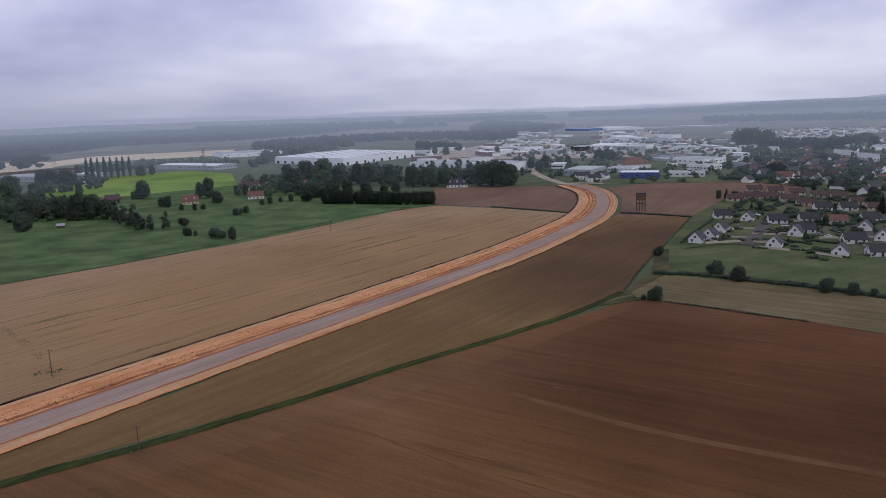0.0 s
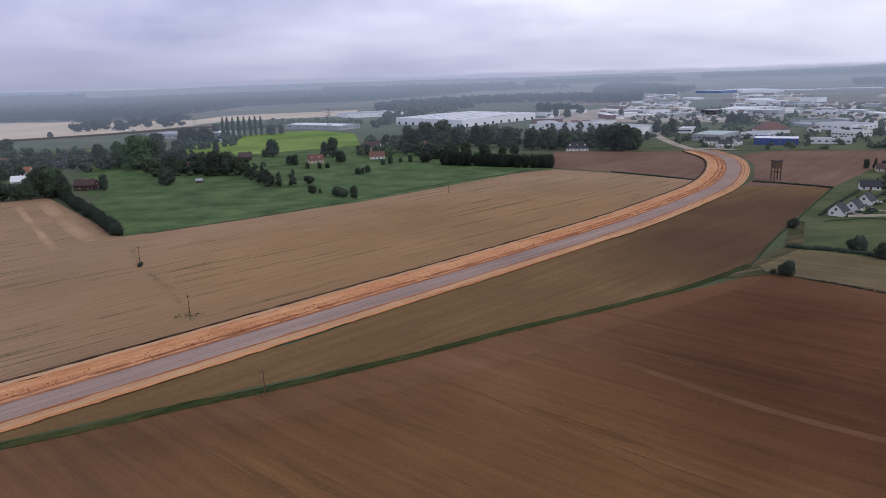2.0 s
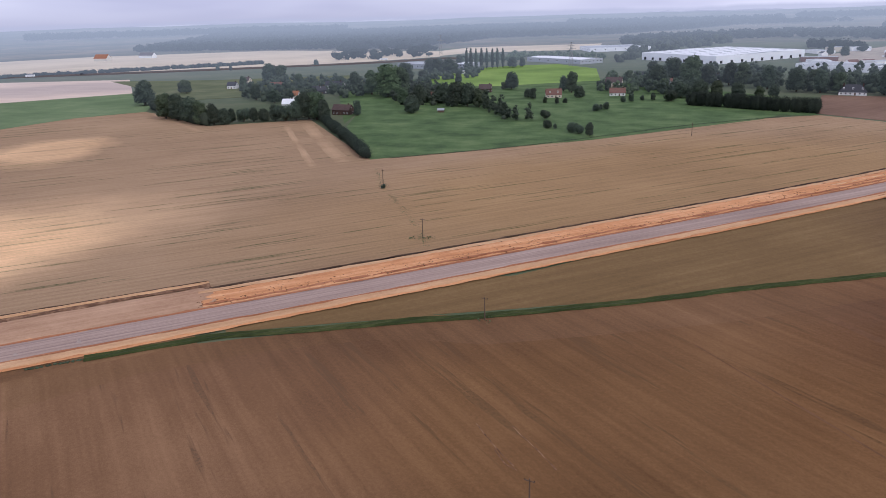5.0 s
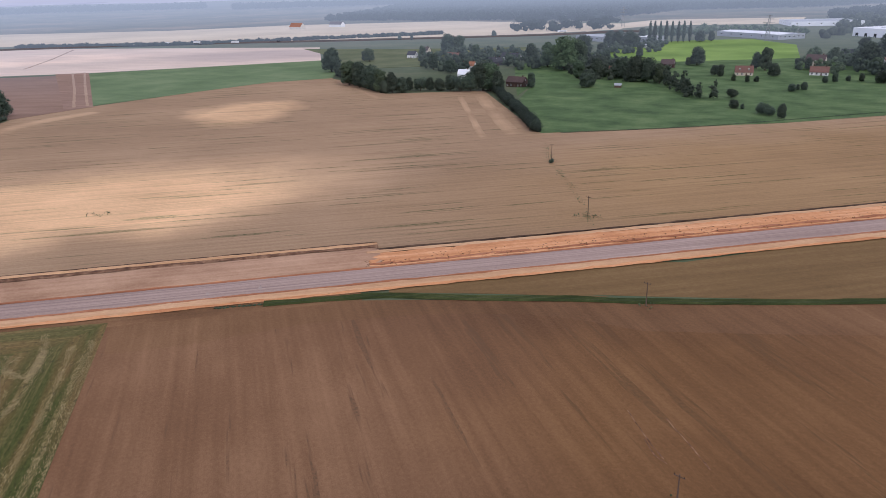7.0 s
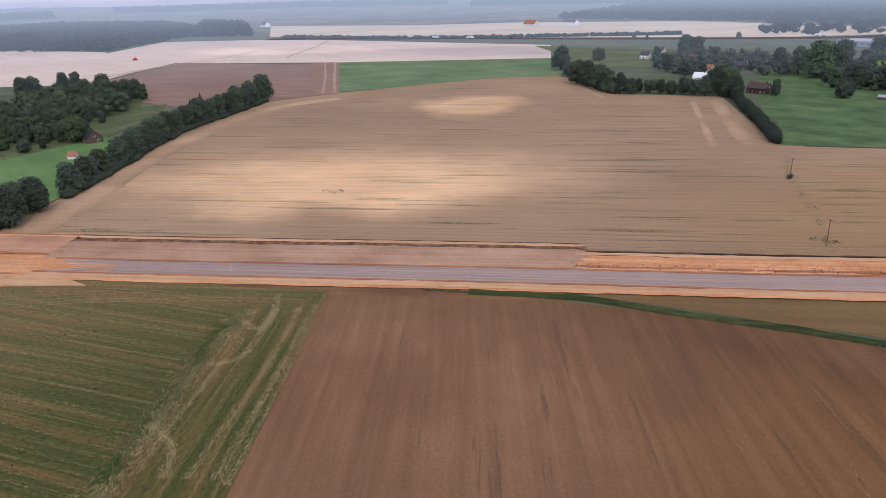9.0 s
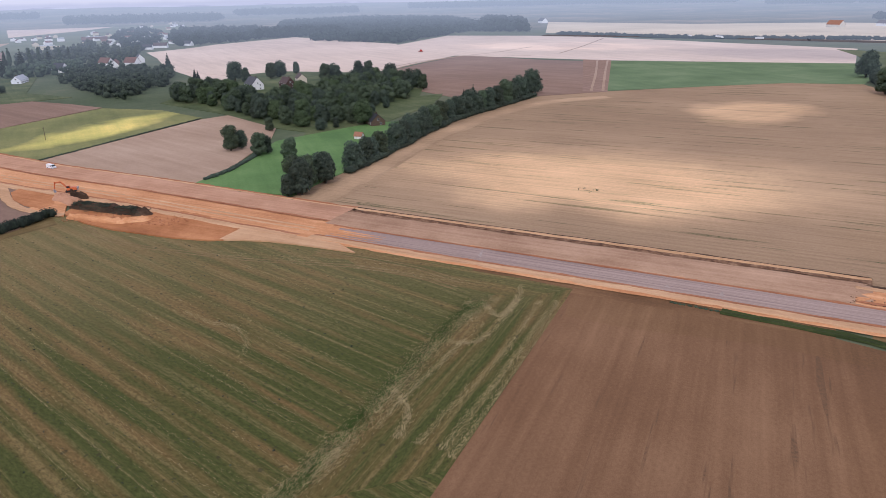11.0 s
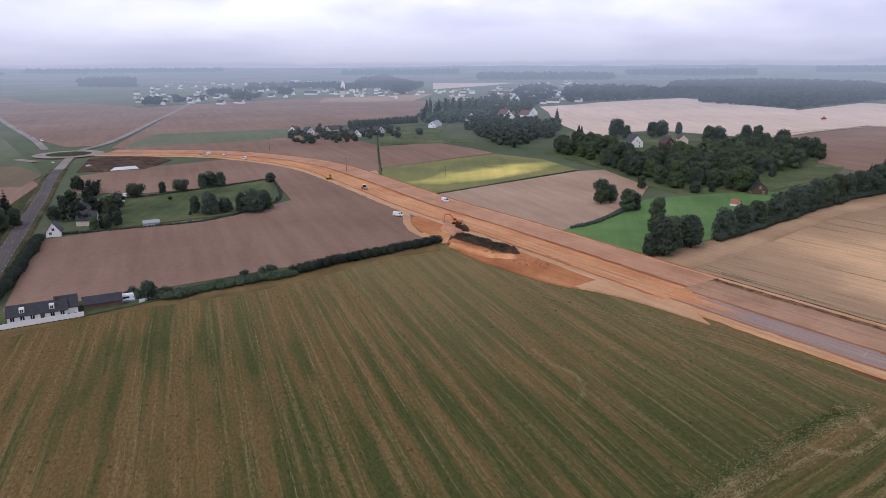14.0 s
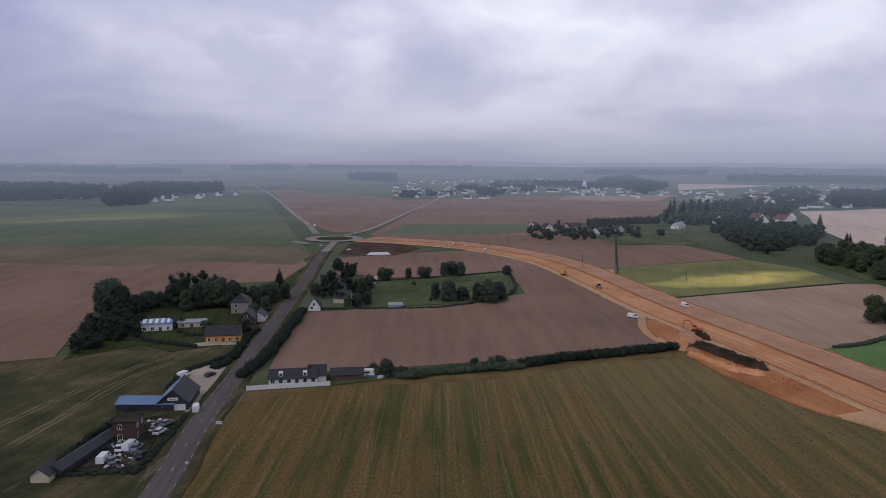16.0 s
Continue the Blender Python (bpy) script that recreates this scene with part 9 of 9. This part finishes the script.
wood([(-1199.9, 1925.6), (-1023, 2064.5), (-659.2, 2281.9), (-359.5, 3145.6), (39.3, 3288.2), (-449.4, 3471), (-1467, 3177.7), (-1845, 2974.2)], 17, LEAF_FAR, "wide distant forest", 20.4, 5, 89)
wood([(94.5, 2664.2), (289.1, 2096.5), (464.8, 2743.2), (207.3, 3493.9)], 17, LEAF_FAR, "distant wood behind the town", 16.8, 5, 91)
for k, (plot, h, share) in enumerate(((((527, 1307), (566, 1237), (640, 1400), (600, 1440)), 24, 0.9), (((505, 966), (575, 1046), (700, 1190), (790, 1320), (650, 1230)), 15, 0.6), (((526, 1140), (540, 1033), (626, 1200), (602, 1308)), 14, 0.55),
                                      (((318, 706), (334, 701), (350, 740), (338, 745)), 15, 0.9), (((14, 1866), (100, 1747), (178, 1748), (210, 2100), (25, 2200)), 15, 0.5), (((-55, 1444), (34, 1330), (20, 1500), (-56, 1560)), 14, 0.7))):
    wood(list(plot), h, LEAF_FAR, "dark blue-green trees at the edge of town", 12, 10, 420 + k, fill=share)
wood([(-796.6, 1040.1), (-694.4, 1133.8), (-668.4, 1258.8), (-872, 1529.7), (-1125.1, 1520)], 14, LEAF_FAR, "far trees behind the pasture", 13, 8, 93, fill=0.16)
wood([(-419.2, 1574.3), (-129.2, 1911.6), (173.7, 1918.5), (206.8, 2282.9), (-160.5, 2386.3), (-520.8, 1961.4)], 14, LEAF_FAR, "far scattered trees behind the warehouse", 18, 5, 94, fill=0.5)
VILLAGE = "blue-green trees standing among the village houses"
for k, (plot, h, share) in enumerate((
        (((-1056, -1011), (-1074, -982), (-1200, -1105), (-1185, -1130)), 13, 0.6), (((-1090, -997), (-1239, -1016), (-1485, -1217), (-1384, -1265)), 8, 0.1),
        (((-1420, -1164), (-1450, -1115), (-1640, -1260), (-1615, -1300)), 15, 0.55), (((-1240, -950), (-1262, -912), (-1500, -1060), (-1560, -1180)), 13, 0.3),
        (((-1529, -1030), (-1547, -1000), (-1640, -1065), (-1625, -1090)), 16, 0.8), (((-1878, -1229), (-1911, -1078), (-2010, -1130), (-1980, -1290)), 20, 0.6),
        (((-1774, -1004), (-1809, -947), (-1920, -1000), (-1890, -1060)), 20, 0.75), (((-1980, -1040), (-1919, -910), (-2060, -890), (-2250, -1010), (-2250, -1200)), 19, 0.8),
        (((-1592, -448), (-1257, -321), (-1319, -300), (-1938, -422), (-2237, -525), (-2111, -565)), 12, 0.2), (((-1515, -321), (-1321, -262), (-1387, -225), (-1526, -155), (-2000, -196), (-2170, -317), (-2110, -416)), 15, 0.4),
        (((-1526, -155), (-1589, -81), (-1560, 20), (-1760, 40), (-1800, -80), (-1760, -170)), 19, 0.8), (((-1640, -1215), (-1760, -1190), (-2300, -1500), (-2250, -1640)), 11, 0.15))):
    wood(list(plot), h, LEAF_FAR, VILLAGE, 13, 8, 400 + k, fill=share)
wood([(-928.7, -338.3), (-952.2, -252.2), (-1289.1, -319.1), (-1495.7, -466.7), (-1155.1, -477.2)], 12, LEAF_DARK, "dark trees round the farms and poplars", 14, 60, 116, fine=True, fill=0.4)
wood([(287.6, 702.7), (348.4, 557.2), (537.9, 866.2), (536.4, 1019), (348.9, 822.1)], 7.5, LEAF_DARK, "garden trees scattered through the town", 12, 12, 97, fill=0.5)
wood([(188.6, 466.8), (232, 367.4), (338.5, 541), (247.3, 603)], 2.6, LEAF_DARK, "garden shrubs and hedges between estate houses", 5, 16, 98, fill=0.17)

# ---------------- denser cover ----------------
wood([(-157.6, 682.1), (-109.5, 639.3), (-111.8, 704.8), (-202.4, 823.5)], 13, LEAF_DARK, "dark garden trees round the farmhouses", 11, 110, 101, fine=True, fill=0.7)
wood([(-188.3, 819.4), (-101.5, 756.9), (-15.9, 716.2), (24.4, 721.7), (62.4, 694.8), (86.9, 763.6), (81.2, 901.5), (-19.3, 893.3), (-135.4, 907.1), (-211.7, 958.7)], 15, LEAF_DARK, "dark belt of mature trees in front of the warehouse", 13, 110, 102, fine=True, fill=0.62)
wood([(-197.7, 668.8), (-165.7, 670.2), (-163.3, 762.3), (-238.3, 834)], 9, LEAF_MID, "loose garden trees and shrubs", 12, 90, 103, fine=True, fill=0.45)
wood([(-335.2, 524.8), (-315.3, 534.8), (-259, 544.3), (-282.3, 600.4), (-368, 664.9), (-446.1, 704.5)], 11, LEAF_DARK, "dark trees round the brick farm", 10, 110, 104, fine=True, fill=0.6)
wood([(-518.1, 528.9), (-423.7, 514.7), (-415.1, 588.9), (-367.8, 595.2), (-446.6, 725.1), (-560.7, 750.8), (-619.4, 676.2), (-613, 615.8)], 9, LEAF_DARK, "mixed garden trees of the hamlet", 12, 100, 105, fine=True, fill=0.5)
wood([(-432.2, 726.4), (-406.9, 762.5), (-387.1, 815.4), (-472.7, 977.7), (-513.2, 896)], 9, LEAF_DARK, "dark trees beside the farm halls", 13, 80, 106, fine=True, fill=0.5)
hedge([(-319.4, 3.7), (-345.3, 18.8), (-391, 41.7), (-450.9, 75.7), (-490.9, 109.2), (-547.1, 153)], 7, 4, LEAF_DARK, "dense undergrowth below the tree row", 0.35, 107)
wood([(-525.2, 1017.5), (-438.4, 1131.5), (-332.1, 1138.7), (-357.4, 1227), (-518.1, 1237.1), (-573.8, 1113.3)], 9, LEAF_MID, "trees round the grey halls", 16, 70, 108, fine=True, fill=0.5)
wood([(-564.3, -371.8), (-656.8, -303), (-786.1, -363.3), (-682.3, -450)], 6, LEAF_DARK, "garden trees and shrubs between the hamlet houses", 9, 40, 109, fine=True, fill=0.3)
wood([(119.9, 706), (289.1, 679.4), (505.4, 1195.1), (433.1, 1463.1), (127.4, 1410.1), (81.2, 901.5)], 6, LEAF_MID, "street trees and shrubs between the halls", 9, 30, 110, fine=True, fill=0.13)
wood([(331.8, 812), (438.6, 704.3), (679, 1096.4), (505.4, 1195.1)], 8, LEAF_MID, "trees between the houses on the slope", 10, 30, 111, fine=True, fill=0.25)
TRACKS = (((-258.5, -92.7), (-245.3, -84.8), (-238.1, -78.0), (-233.7, -72.7), (-226.1, -59.0), (-209.2, -27.8), (-203.4, -11.6), (-198.1, 2.8), (-190, 15.6), (-180.6, 25), (-171.7, 31.3)),
          ((-214.5, -9.8), (-207, 2.1), (-199.1, 13.8), (-186.8, 25.8), (-176.7, 33.6)))
for pts in TRACKS:
    for off in (-0.85, 0.85):
        ribbon("field_track", [Vector(q) for q in beside(smooth_line(pts, 4), off)], [(-0.3, 0.05), (0, 0.07), (0.3, 0.05)], STRAW_ROW, None, "", 0.15, 67, 0.02)
for o in [o for o in bpy.data.objects if o.name.startswith("field_track")]:
    tagged(o, "faint straw-coloured wheel track in the stubble", "track", kind="structure")
wood([(130.9, 379.6), (179.6, 444.2), (226.4, 459.5), (263.1, 418.1), (208.9, 329.7), (176.8, 328.9), (170.1, 360.9), (155.6, 375.8)], 1.7, LEAF_DARK, "shrubs and flower beds in the estate gardens", 3.4, 12, 112, fill=0.07)
wood([(-239.8, -293.7), (-244.7, -261.9), (-284.7, -294.1), (-331.1, -362.7), (-319, -368.4), (-276.7, -331.2)], 7.5, LEAF_FIR, "dense dark garden trees round the roadside cottages", 7.5, 110, 113, fine=True, fill=0.5)
wood([(-160.5, -326), (-176, -328), (-186.4, -324.7), (-205.9, -309.2), (-228.7, -337.5), (-199.1, -370.2), (-174.8, -354.6)], 9, LEAF_FIR, "dark mature trees behind the workshop and garage", 8, 110, 114, fine=True, fill=0.7)
hedge([(-138.8, -282.1), (-143, -267.7), (-147.1, -255.2)], 3, 2.2, LEAF_FIR, "dark hedge below the workshop", 0.4, 150, 2.0)
hedge([(-156.2, -283.2), (-157.4, -272.8), (-162.8, -269.7)], 2.4, 1.8, LEAF_FIR, "dark garden hedge between garage and house", 0.4, 151, 2.0)
grove(("lime", "oak", "bush"), (-158.5, -293.4, 6.2), (-162.4, -292.2, 4.7), (-167.5, -280.1, 5.1), (-172.6, -261.9, 5.5), (-176.7, -263.4, 6.6), (-201.4, -291.9, 6.8), (-207.9, -292.6, 8.1))
